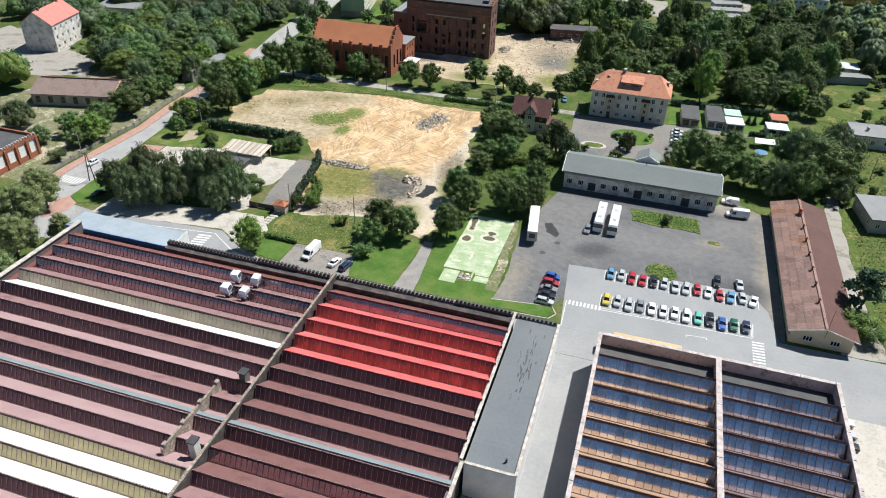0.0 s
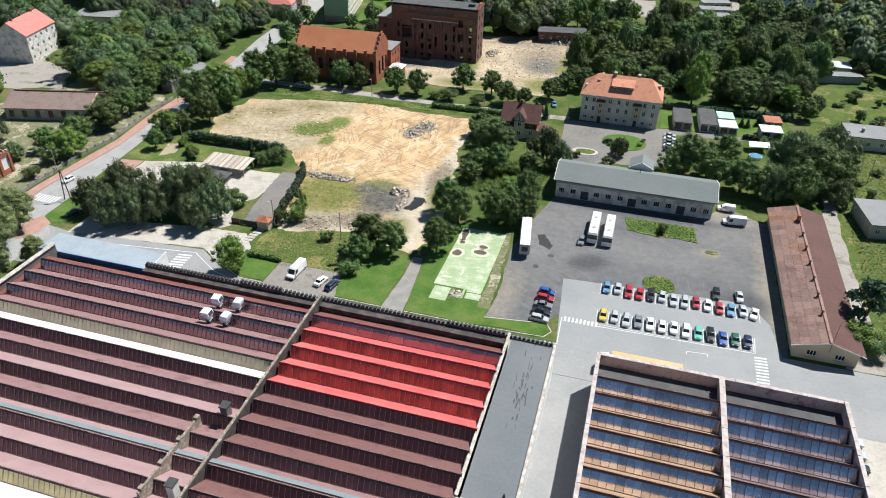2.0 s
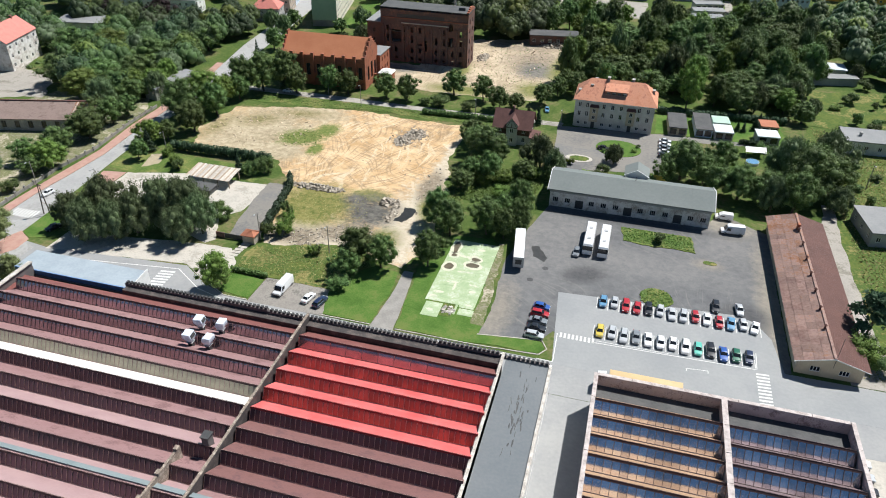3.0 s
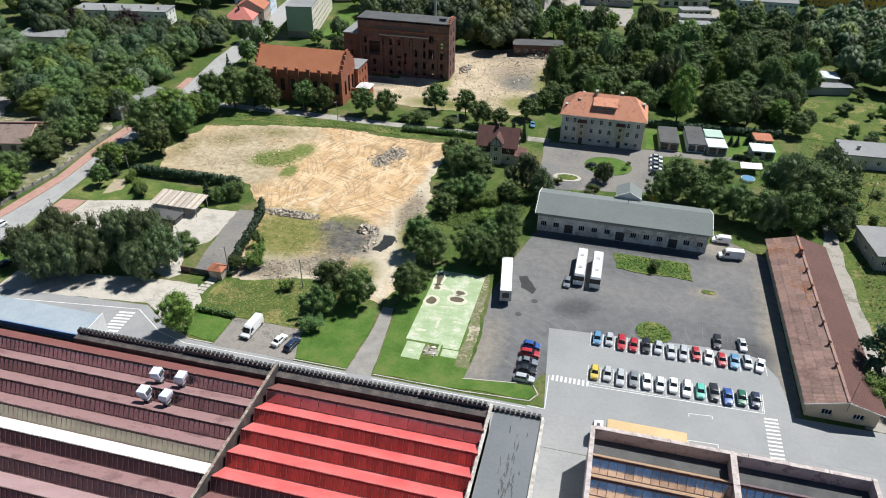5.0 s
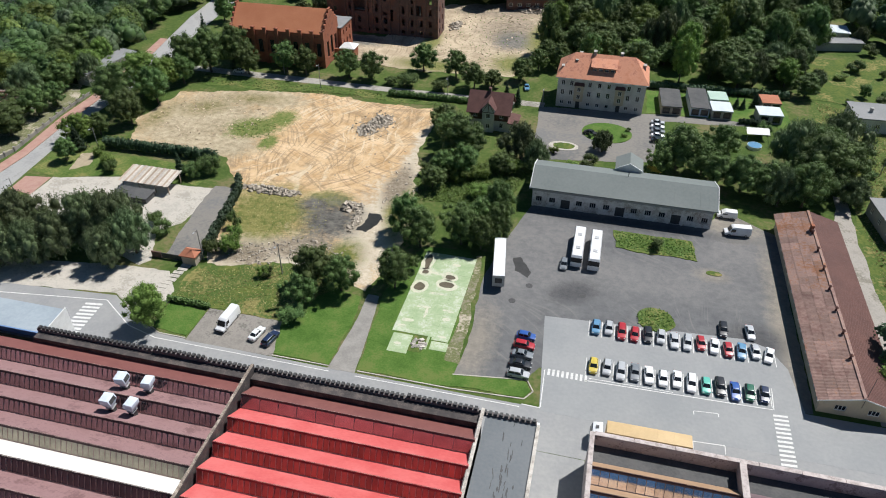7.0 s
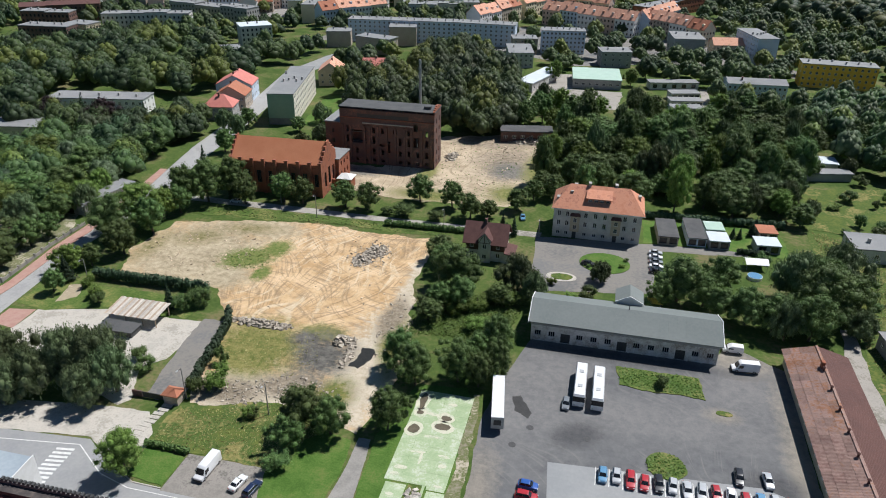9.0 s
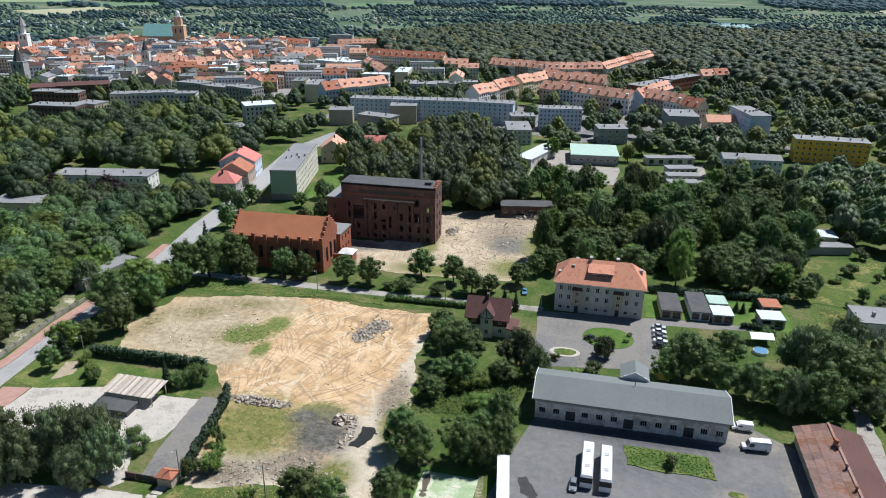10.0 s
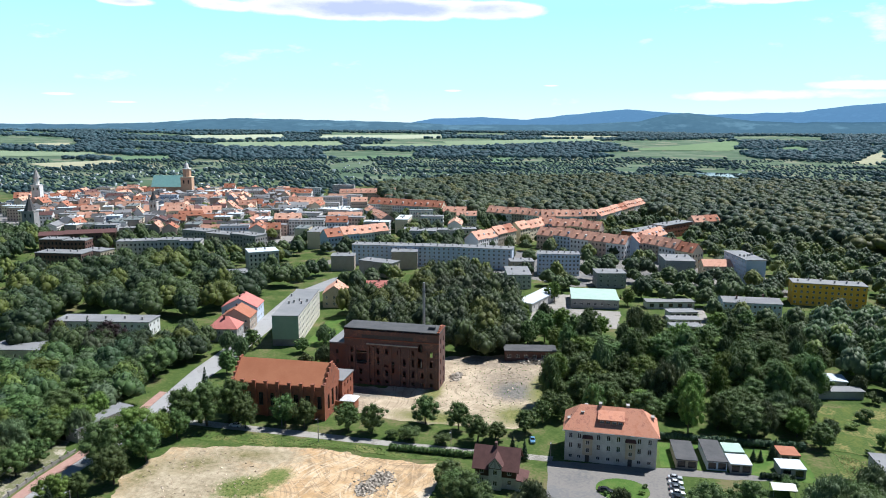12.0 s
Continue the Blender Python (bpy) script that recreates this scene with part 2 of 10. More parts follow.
YARD_ASPHALT = layered("yard_asphalt", ((0.115, 0.117, 0.122), (0.16, 0.161, 0.163), 0.5), (
    ((0.15, 0.15, 0.152), (0.205, 0.20, 0.195), 0.6, 1.2, ((-8, 130, 10, 20, 0), (20, 126, 24, 7, 8), (36, 140, 8, 12, 0))),
    ((0.20, 0.185, 0.16), (0.27, 0.245, 0.21), 0.7, 1.1, ((-15.5, 99, 3.5, 9, 0), (36, 152, 8, 5, 0), (44, 120, 2.5, 22, 0), (31, 131, 3, 2, 0))),
    # dark patches; the long one paints the shadow at the storehouse's foot
    ((0.075, 0.076, 0.08), (0.105, 0.105, 0.107), 0.8, 0.9, ((12, 146.5, 22, 2.2, 0), (2, 118, 5, 3, 30), (38, 112, 5, 4, 0))),
), fan=((60, 60, 90.0, 0.04, 0.57, (0.20, 0.195, 0.185)),), bump=0.25)
STONE = mat("rubble_stone", (0.27, 0.235, 0.19), (0.42, 0.37, 0.30), scale=1.5, bump=0.6, island=0.35)
COURT = mat("court_green", (0.29, 0.385, 0.215), (0.36, 0.44, 0.27), scale=0.3, fine=10, bump=0.1, c3=(0.50, 0.54, 0.42))
COURT_WORN = mat("court_worn", (0.50, 0.50, 0.385), (0.58, 0.565, 0.45), scale=0.6, fine=8, bump=0.1, c3=(0.40, 0.45, 0.31))
WATER_STAIN = mat("damp_patch", (0.075, 0.062, 0.04), (0.12, 0.10, 0.066), scale=0.8, rough=0.5)
PIT_WATER = mat("pit_water", (0.018, 0.018, 0.016), (0.035, 0.033, 0.028), scale=0.8, rough=0.35)
GLASS_DARK = glassy("pane_dark", (0.018, 0.022, 0.03), rough=0.08)
WHITE = mat("white_paint", (0.78, 0.78, 0.77), (0.68, 0.68, 0.66), scale=0.8, bump=0.05, rough=0.55)
PLASTER_WHITE = mat("plaster_white", (0.66, 0.64, 0.60), (0.56, 0.54, 0.50), scale=0.35, bump=0.1, c3=(0.46, 0.44, 0.40), spot=0.05)
PLASTER_CREAM = mat("plaster_cream", (0.55, 0.47, 0.34), (0.48, 0.40, 0.29), scale=0.35, bump=0.1)
PLASTER_GREY = mat("plaster_grey", (0.30, 0.295, 0.285), (0.38, 0.37, 0.35), scale=0.3, bump=0.15)
PLASTER_STAINED = mat("plaster_stained", (0.76, 0.74, 0.71), (0.62, 0.595, 0.56), scale=0.5, fine=7, bump=0.2, c3=(0.36, 0.31, 0.27), spot=0.1)
PLASTER_DIRTY = mat("plaster_dirty", (0.40, 0.38, 0.35), (0.30, 0.29, 0.27), scale=0.5, bump=0.2, c3=(0.48, 0.46, 0.43))
BRICK_RED = mat("brick_red", (0.27, 0.085, 0.045), (0.34, 0.125, 0.07), scale=0.5, fine=12, bump=0.4, c3=(0.18, 0.07, 0.05))
BRICK_OLD = mat("brick_old", (0.175, 0.078, 0.055), (0.245, 0.118, 0.083), scale=0.22, fine=9, bump=0.5, c3=(0.11, 0.075, 0.068), spot=0.18)
BITUMEN = mat("bitumen", (0.062, 0.064, 0.067), (0.10, 0.10, 0.10), scale=0.25, fine=10, bump=0.3)
BITUMEN_LIGHT = mat("bitumen_light", (0.20, 0.205, 0.21), (0.26, 0.262, 0.262), scale=0.1, fine=20, bump=0.2)
ROOF_GREY = mat("roof_grey", (0.15, 0.172, 0.167), (0.185, 0.205, 0.198), scale=0.05, fine=30, bump=0.15)
TILE_ORANGE = mat("tile_orange", (0.52, 0.215, 0.125), (0.60, 0.28, 0.175), scale=0.5, fine=10, bump=0.3, c3=(0.42, 0.17, 0.11), per=0.16)
TILE_BRICKRED = mat("tile_red", (0.36, 0.135, 0.075), (0.42, 0.17, 0.10), scale=0.4, fine=10, bump=0.3)
TILE_TERRACOTTA = mat("tile_terracotta", (0.46, 0.17, 0.082), (0.52, 0.21, 0.105), scale=0.15, fine=22, bump=0.35)
TILE_PINK = mat("tile_pink", (0.60, 0.22, 0.18), (0.52, 0.18, 0.15), scale=0.5, bump=0.3)
TILE_BROWN = mat("tile_brown", (0.095, 0.045, 0.04), (0.13, 0.062, 0.054), scale=0.5, bump=0.4)
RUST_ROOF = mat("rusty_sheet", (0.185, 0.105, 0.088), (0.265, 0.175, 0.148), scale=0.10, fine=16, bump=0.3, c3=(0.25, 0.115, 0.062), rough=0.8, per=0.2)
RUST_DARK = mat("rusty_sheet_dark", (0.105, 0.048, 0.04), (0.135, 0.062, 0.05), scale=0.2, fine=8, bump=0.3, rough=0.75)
METAL_GREY = mat("sheet_grey", (0.45, 0.46, 0.47), (0.36, 0.37, 0.38), scale=0.6, rough=0.5, metal=0.3)
METAL_DARK = mat("metal_dark", (0.04, 0.04, 0.042), (0.07, 0.07, 0.07), scale=2.0, rough=0.6)
WOOD = mat("weathered_wood", (0.32, 0.24, 0.17), (0.42, 0.34, 0.27), scale=1.0, bump=0.3, per=0.25)
TIMBER_DARK = mat("timber_dark", (0.065, 0.035, 0.026), (0.10, 0.055, 0.042), scale=1.0, bump=0.3)
BARK = mat("bark", (0.07, 0.055, 0.042), (0.11, 0.09, 0.07), scale=2.0, bump=0.5)
LEAF_A = leafmat("leaves_broad", (0.084, 0.132, 0.039), (0.118, 0.17, 0.052))
LEAF_B = leafmat("leaves_bright", (0.122, 0.184, 0.036), (0.164, 0.225, 0.05))
LEAF_C = leafmat("leaves_conifer", (0.044, 0.078, 0.041), (0.058, 0.097, 0.050))
LEAF_D = leafmat("leaves_grey", (0.104, 0.143, 0.064), (0.138, 0.178, 0.081))
LEAF_L = leafmat("leaves_pale", (0.175, 0.225, 0.085), (0.225, 0.275, 0.115), per=0.2)
LEAF_P = leafmat("leaves_purple", (0.028, 0.017, 0.019), (0.039, 0.024, 0.027))

# ---- builders ----


class Shape:
    """Collects faces with material slots, then becomes one mesh object."""

    def __init__(self):
        self.v, self.f, self.s = [], [], []

    def face(self, pts, slot=0):
        n = len(self.v)
        self.v += [tuple(p) for p in pts]
        self.f.append(tuple(range(n, n + len(pts))))
        self.s.append(slot)
        return self

    def hexa(self, low, high, slot=0):
        """A closed block between a lower and an upper ring of corners, counter-clockwise from above."""
        n, k = len(self.v), len(low)
        self.v += [tuple(p) for p in low] + [tuple(p) for p in high]
        self.f.append(tuple(range(n + k - 1, n - 1, -1)))
        self.f.append(tuple(range(n + k, n + 2 * k)))
        self.f += [(n + i, n + (i + 1) % k, n + k + (i + 1) % k, n + k + i) for i in range(k)]
        self.s += [slot] * (k + 2)
        return self

    def box(self, x0, x1, y0, y1, z0, z1, slot=0):
        ring = ((x0, y0), (x1, y0), (x1, y1), (x0, y1))
        return self.hexa([(x, y, z0) for x, y in ring], [(x, y, z1) for x, y in ring], slot)

    def slab(self, ring, z0, z1, slot=0):
        return self.hexa([(x, y, z0) for x, y in ring], [(x, y, z1) for x, y in ring], slot)

    def tube(self, a, b, r0, r1, sides=8, slot=0):
        a, b = Vector(a), Vector(b)
        axis = (b - a).normalized()
        u = axis.orthogonal().normalized()
        w = axis.cross(u)
        ring = lambda c, r: [c + r * (math.cos(2 * math.pi * i / sides) * u + math.sin(2 * math.pi * i / sides) * w) for i in range(sides)]
        return self.hexa(ring(a, r0), ring(b, r1), slot)

    def wall(self, p, q, z0, z1, thick, holes=(), slot=0):
        """A wall from p to q, its outside to the right of that way, with openings (u0, u1, low, high) right through it."""
        p, q = Vector((p[0], p[1], 0)), Vector((q[0], q[1], 0))
        length = (q - p).length
        d = (q - p) / length
        n = Vector((d.y, -d.x, 0))
        us = sorted({0.0, length, *[h[0] for h in holes], *[h[1] for h in holes]})
        zs = sorted({z0, z1, *[h[2] for h in holes], *[h[3] for h in holes]})
        us = [u for u in us if -1e-6 <= u <= length + 1e-6]
        zs = [z for z in zs if z0 - 1e-6 <= z <= z1 + 1e-6]
        at = lambda u, z, inn: p + d * u - n * (thick if inn else 0) + Vector((0, 0, z))
        for u0, u1 in zip(us, us[1:]):
            for a, b in zip(zs, zs[1:]):
                cu, cz = (u0 + u1) / 2, (a + b) / 2
                if any(h[0] < cu < h[1] and h[2] < cz < h[3] for h in holes):
                    continue
                self.face([at(u0, a, 0), at(u1, a, 0), at(u1, b, 0), at(u0, b, 0)], slot)
                self.face([at(u1, a, 1), at(u0, a, 1), at(u0, b, 1), at(u1, b, 1)], slot)
        for u0, u1, a, b in holes:
            self.face([at(u0, a, 0), at(u0, b, 0), at(u0, b, 1), at(u0, a, 1)], slot)
            self.face([at(u1, b, 0), at(u1, a, 0), at(u1, a, 1), at(u1, b, 1)], slot)
            self.face([at(u0, a, 0), at(u0, a, 1), at(u1, a, 1), at(u1, a, 0)], slot)
            self.face([at(u0, b, 1), at(u0, b, 0), at(u1, b, 0), at(u1, b, 1)], slot)
        # the ends are closed by the walls they meet, and the top leaves the first corner to the wall before it
        c = thick if length > 3 * thick else 0.0
        self.face([at(c, z1, 0), at(length, z1, 0), at(length, z1, 1), at(c, z1, 1)], slot)
        return self

    def mesh(self, name, *materials):
        me = bpy.data.meshes.new(name)
        me.from_pydata(self.v, [], self.f)
        for m in materials:
            me.materials.append(m)
        if any(self.s):
            me.polygons.foreach_set("material_index", self.s)
        me.update()
        return me


def put(name, data, parent=None, label="", at=None):
    ob = new(name, data)
    if parent is not None:
        ob.parent = parent
    if at is not None:
        ob.matrix_basis = at
    if label:
        ob["label"] = label
    return ob


def part(name, shape, material, parent, label="", at=None):
    mats = material if isinstance(material, (list, tuple)) else (material,)
    return put(name, shape.mesh(name, *mats), parent, label, at)


def thing(name, label, category, group="", kind="", at=None):
    ob = tagged(new(name), label, category, group, kind)
    if at is not None:
        ob.matrix_basis = at
    return ob


def solid(name, shape, material, label, category, group="", kind="", at=None):
    mats = material if isinstance(material, (list, tuple)) else (material,)
    ob = tagged(new(name, shape.mesh(name, *mats)), label, category, group, kind)
    if at is not None:
        ob.matrix_basis = at
    return ob


def soft(shape, name, material, offset, segments=2):
    """The shape's mesh with its edges rounded."""
    bm = bmesh.new()
    vs = [bm.verts.new(p) for p in shape.v]
    for f in shape.f:
        bm.faces.new([vs[i] for i in f])
    bmesh.ops.remove_doubles(bm, verts=bm.verts[:], dist=0.002)
    bmesh.ops.recalc_face_normals(bm, faces=bm.faces[:])
    bmesh.ops.bevel(bm, geom=bm.edges[:], offset=offset, segments=segments, profile=0.6, affect="EDGES", clamp_overlap=True)
    me = bpy.data.meshes.new(name)
    bm.to_mesh(me)
    bm.free()
    me.materials.append(material)
    me.polygons.foreach_set("use_smooth", [True] * len(me.polygons))
    me.update()
    return me


WINDOW_MESHES = {}


def window_mesh(w, h, frame_mat, mull=1, pane_mat=None, depth=0.12):
    """A window of its own: a frame with bars and panes set behind it. Local x along the wall, y outwards is -y, z up, origin at the sill's middle."""
    key = (round(w, 2), round(h, 2), frame_mat.name, mull, depth)
    if key in WINDOW_MESHES:
        return WINDOW_MESHES[key]
    s = Shape()
    t = 0.09
    n = mull + 1
    holes = [(t + i * (w - t) / n, (i + 1) * (w - t) / n, t, h - t) for i in range(n)]
    s.wall((-w / 2, 0), (w / 2, 0), 0, h, depth, holes)
    for u0, u1, z0, z1 in holes:
        s.face([(u0 - w / 2, depth, z0), (u1 - w / 2, depth, z0), (u1 - w / 2, depth, z1), (u0 - w / 2, depth, z1)], 1)
    WINDOW_MESHES[key] = s.mesh("window", frame_mat, pane_mat or GLASS_DARK)
    return WINDOW_MESHES[key]


def side_pose(p, q, u, z, inset=0.0):
    """The pose of something on the outside of the wall from p to q, u along it; local -y looks out."""
    p, q = Vector((p[0], p[1], 0)), Vector((q[0], q[1], 0))
    d = (q - p).normalized()
    n = Vector((d.y, -d.x, 0))
    o = p + d * u - n * inset + Vector((0, 0, z))
    return Matrix(((d.x, -n.x, 0, o.x), (d.y, -n.y, 0, o.y), (0, 0, 1, o.z), (0, 0, 0, 1)))


def gable_roof(shape, w, d, z, rise, over=0.4, thick=0.18, axis="x", slot=0):
    """Two roof planes with thickness over a w x d plan centred on the origin; the ridge runs along axis."""
    if axis == "x":
        P = lambda a, b, c: (a, b, c)
        L, D = w / 2 + over, d / 2
    else:
        P = lambda a, b, c: (-b, a, c)
        L, D = d / 2 + over, w / 2
    k = rise / D
    e = D + over
    for sgn in (-1, 1):
        low = [(-L, sgn * e, z - k * over), (L, sgn * e, z - k * over), (L, 0, z + rise), (-L, 0, z + rise)]
        if sgn > 0:
            low = [low[1], low[0], low[3], low[2]]
        shape.hexa([P(*p) for p in low], [P(a, b, c + thick) for a, b, c in low], slot)


def hip_roof(shape, w, d, z, rise, over=0.5, slot=0, hip=0.9):
    L, D = w / 2 + over, d / 2 + over
    r = max(L - D * hip, 0.1)
    a, b, c, e = (-L, -D, z), (L, -D, z), (L, D, z), (-L, D, z)
    p, q = (-r, 0, z + rise), (r, 0, z + rise)
    for ring in ((a, b, q, p), (b, c, q), (c, e, p, q), (e, a, p)):
        shape.face(ring, slot)
    shape.hexa([(-L, -D, z - 0.2), (L, -D, z - 0.2), (L, D, z - 0.2), (-L, D, z - 0.2)], [(-L, -D, z - 0.003), (L, -D, z - 0.003), (L, D, z - 0.003), (-L, D, z - 0.003)], slot)


def building(name, label, x, y, w, d, h, wall, roof, kind="flat", rise=3.0, axis="x", turn=0.0, floors=3, cols=0, side_cols=0,
             frame_mat=None, win=(1.2, 1.4), chimneys=0, group="", category="building", sides="sew", over=0.35, gable_mat=None, mull=1, lift=0.0, parapet=0.35):
    """A building with wall openings, a window in each, a roof of its kind and chimneys; x, y is the plan's centre."""
    frame_mat = frame_mat or WHITE
    root = thing(name, label, category, group, at=pose(x, y, 0, 0, 0, turn))
    c = [(-w / 2, -d / 2), (w / 2, -d / 2), (w / 2, d / 2), (-w / 2, d / 2)]
    runs = {"s": (c[0], c[1], w, cols), "e": (c[1], c[2], d, side_cols), "n": (c[2], c[3], w, cols), "w": (c[3], c[0], d, side_cols)}
    shape = Shape()
    wins = []
    ww, wh = win
    step = (h - 0.6 - lift) / max(floors, 1)
    for key, (p, q, length, n) in runs.items():
        holes = []
        if n and key in sides:
            for f in range(floors):
                for i in range(n):
                    u = (i + 0.5) * length / n
                    z = lift + 0.3 + step * f + (step - wh) * 0.5 + 0.1
                    holes.append((u - ww / 2, u + ww / 2, z, z + wh))
                    wins.append((p, q, u, z))
        shape.wall(p, q, 0, h, 0.3, holes)
    shape.box(-w / 2 + 0.3, w / 2 - 0.3, -d / 2 + 0.3, d / 2 - 0.3, h - 0.35, h - 0.05)
    part("wall", shape, wall, root)
    roof_shape = Shape()
    if kind == "flat":
        roof_shape.box(-w / 2 - over, w / 2 + over, -d / 2 - over, d / 2 + over, h + 0.003, h + parapet)
    elif kind == "hip":
        hip_roof(roof_shape, w, d, h + 0.2, rise, over)
    else:
        gable_roof(roof_shape, w, d, h + 0.05, rise, over, 0.2, axis)
        ends = ((-w / 2, -d / 2), (-w / 2, d / 2), (w / 2, -d / 2), (w / 2, d / 2))
        if axis == "x":
            for s in (-1, 1):
                xx = s * w / 2
                g = Shape()
                g.hexa([(xx - 0.15 * s - 0.15, -d / 2, h + 0.003), (xx - 0.15 * s + 0.15, -d / 2, h + 0.003), (xx - 0.15 * s + 0.15, d / 2, h + 0.003), (xx - 0.15 * s - 0.15, d / 2, h + 0.003)],
                       [(xx - 0.15 * s - 0.15, -0.05, h + rise), (xx - 0.15 * s + 0.15, -0.05, h + rise), (xx - 0.15 * s + 0.15, 0.05, h + rise), (xx - 0.15 * s - 0.15, 0.05, h + rise)])
                part("gable", g, gable_mat or wall, root)
        else:
            for s in (-1, 1):
                yy = s * d / 2
                g = Shape()
                g.hexa([(-w / 2, yy - 0.15 * s - 0.15, h + 0.003), (w / 2, yy - 0.15 * s - 0.15, h + 0.003), (w / 2, yy - 0.15 * s + 0.15, h + 0.003), (-w / 2, yy - 0.15 * s + 0.15, h + 0.003)],
                       [(-0.05, yy - 0.15 * s - 0.15, h + rise), (0.05, yy - 0.15 * s - 0.15, h + rise), (0.05, yy - 0.15 * s + 0.15, h + rise), (-0.05, yy - 0.15 * s + 0.15, h + rise)])
                part("gable", g, gable_mat or wall, root)
    rf = part("roof", roof_shape, roof, root)
    me = window_mesh(ww, wh, frame_mat, mull)
    for p, q, u, z in wins:
        put("window", me, root, at=side_pose(p, q, u, z, 0.08))
    for i in range(chimneys):
        s = Shape()
        cx = (i + 0.5) * w / chimneys - w / 2 if axis == "x" or kind == "flat" else random.uniform(-0.6, 0.6)
        cy = random.uniform(-0.2, 0.2) * d if axis == "x" or kind == "flat" else (i + 0.5) * d / chimneys - d / 2
        base = h + (0.3 if kind == "flat" else rise * 0.6)
        top = h + (1.5 if kind == "flat" else rise + 1.0)
        s.box(cx - 0.35, cx + 0.35, cy - 0.45, cy + 0.45, base, top)
        s.box(cx - 0.43, cx + 0.43, cy - 0.53, cy + 0.53, top + 0.003, top + 0.15)
        part("chimney", s, BRICK_OLD if kind != "flat" else PLASTER_GREY, rf)
    return root

# ---- ground to the horizon ----


def terrain_height(x, y):
    """The plain lifts gently towards the foot of the hills."""
    r = math.hypot(x, y)
    if r < 1500:
        return 0.0
    s = min((r - 1500) / 2300, 1.0)
    return 62 * s * s * (3 - 2 * s)


def field_material():
    """Meadows and crop fields, each parcel with its own colour, over a green ground."""
    m = mat("ground_green", (0.050, 0.088, 0.021), (0.085, 0.122, 0.033), scale=0.07, fine=14, bump=0.4, c3=(0.16, 0.145, 0.07), rough=0.95, spec=0.1)
    nt = m.node_tree
    b = nt.nodes["Principled BSDF"]
    src = b.inputs["Base Color"].links[0].from_socket
    geo = nt.nodes.new("ShaderNodeNewGeometry")
    mp = nt.nodes.new("ShaderNodeMapping")
    mp.inputs["Scale"].default_value = (1 / 260, 1 / 190, 0)
    mp.inputs["Rotation"].default_value = (0, 0, 0.35)
    nt.links.new(geo.outputs["Position"], mp.inputs["Vector"])
    vor = nt.nodes.new("ShaderNodeTexVoronoi")
    nt.links.new(mp.outputs[0], vor.inputs["Vector"])
    sep = nt.nodes.new("ShaderNodeSeparateColor")
    nt.links.new(vor.outputs["Color"], sep.inputs[0])
    ramp = nt.nodes.new("ShaderNodeValToRGB")
    ramp.color_ramp.interpolation = "CONSTANT"
    cols = ((0, (0.085, 0.135, 0.08)), (0.3, (0.115, 0.16, 0.10)), (0.55, (0.20, 0.21, 0.14)), (0.68, (0.08, 0.125, 0.075)), (0.85, (0.145, 0.185, 0.12)))
    ramp.color_ramp.elements[0].color = (*cols[0][1], 1)
    ramp.color_ramp.elements[1].position, ramp.color_ramp.elements[1].color = cols[1][0], (*cols[1][1], 1)
    for p, c in cols[2:]:
        ramp.color_ramp.elements.new(p).color = (*c, 1)
    nt.links.new(sep.outputs[0], ramp.inputs[0])
    dist = nt.nodes.new("ShaderNodeVectorMath")
    dist.operation = "LENGTH"
    nt.links.new(geo.outputs["Position"], dist.inputs[0])
    rng = nt.nodes.new("ShaderNodeMapRange")
    rng.inputs["From Min"].default_value, rng.inputs["From Max"].default_value = 1100, 1300
    nt.links.new(dist.outputs["Value"], rng.inputs["Value"])
    mix = nt.nodes.new("ShaderNodeMix")
    mix.data_type = "RGBA"
    nt.links.new(rng.outputs[0], mix.inputs["Factor"])
    nt.links.new(src, mix.inputs["A"])
    nt.links.new(ramp.outputs[0], mix.inputs["B"])
    nt.links.new(mix.outputs["Result"], b.inputs["Base Color"])
    return m


def build_ground():
    rings = [0, 60, 120, 200, 300, 420, 560, 720, 900, 1100, 1350, 1500] + [1500 + 150 * i for i in range(1, 14)] + [3500 + 120 * i for i in range(12)]
    rings = sorted(set(rings))
    spokes = 288
    v, f = [(0.0, 0.0, 0.0)], []
    for r in rings[1:]:
        for i in range(spokes):
            a = 2 * math.pi * i / spokes
            x, y = r * math.sin(a), r * math.cos(a)
            v.append((x, y, terrain_height(x, y)))
    f += [(0, 1 + (i + 1) % spokes, 1 + i) for i in range(spokes)]
    for k in range(len(rings) - 2):
        o, p = 1 + k * spokes, 1 + (k + 1) * spokes
        f += [(o + i, o + (i + 1) % spokes, p + (i + 1) % spokes, p + i) for i in range(spokes)]
    me = bpy.data.meshes.new("ground")
    me.from_pydata(v, [], f)
    me.materials.append(field_material())
    me.polygons.foreach_set("use_smooth", [True] * len(me.polygons))
    me.update()
    tagged(new("ground", me), "green meadow ground reaching to distant low hills", "ground", kind="structure")


build_ground()


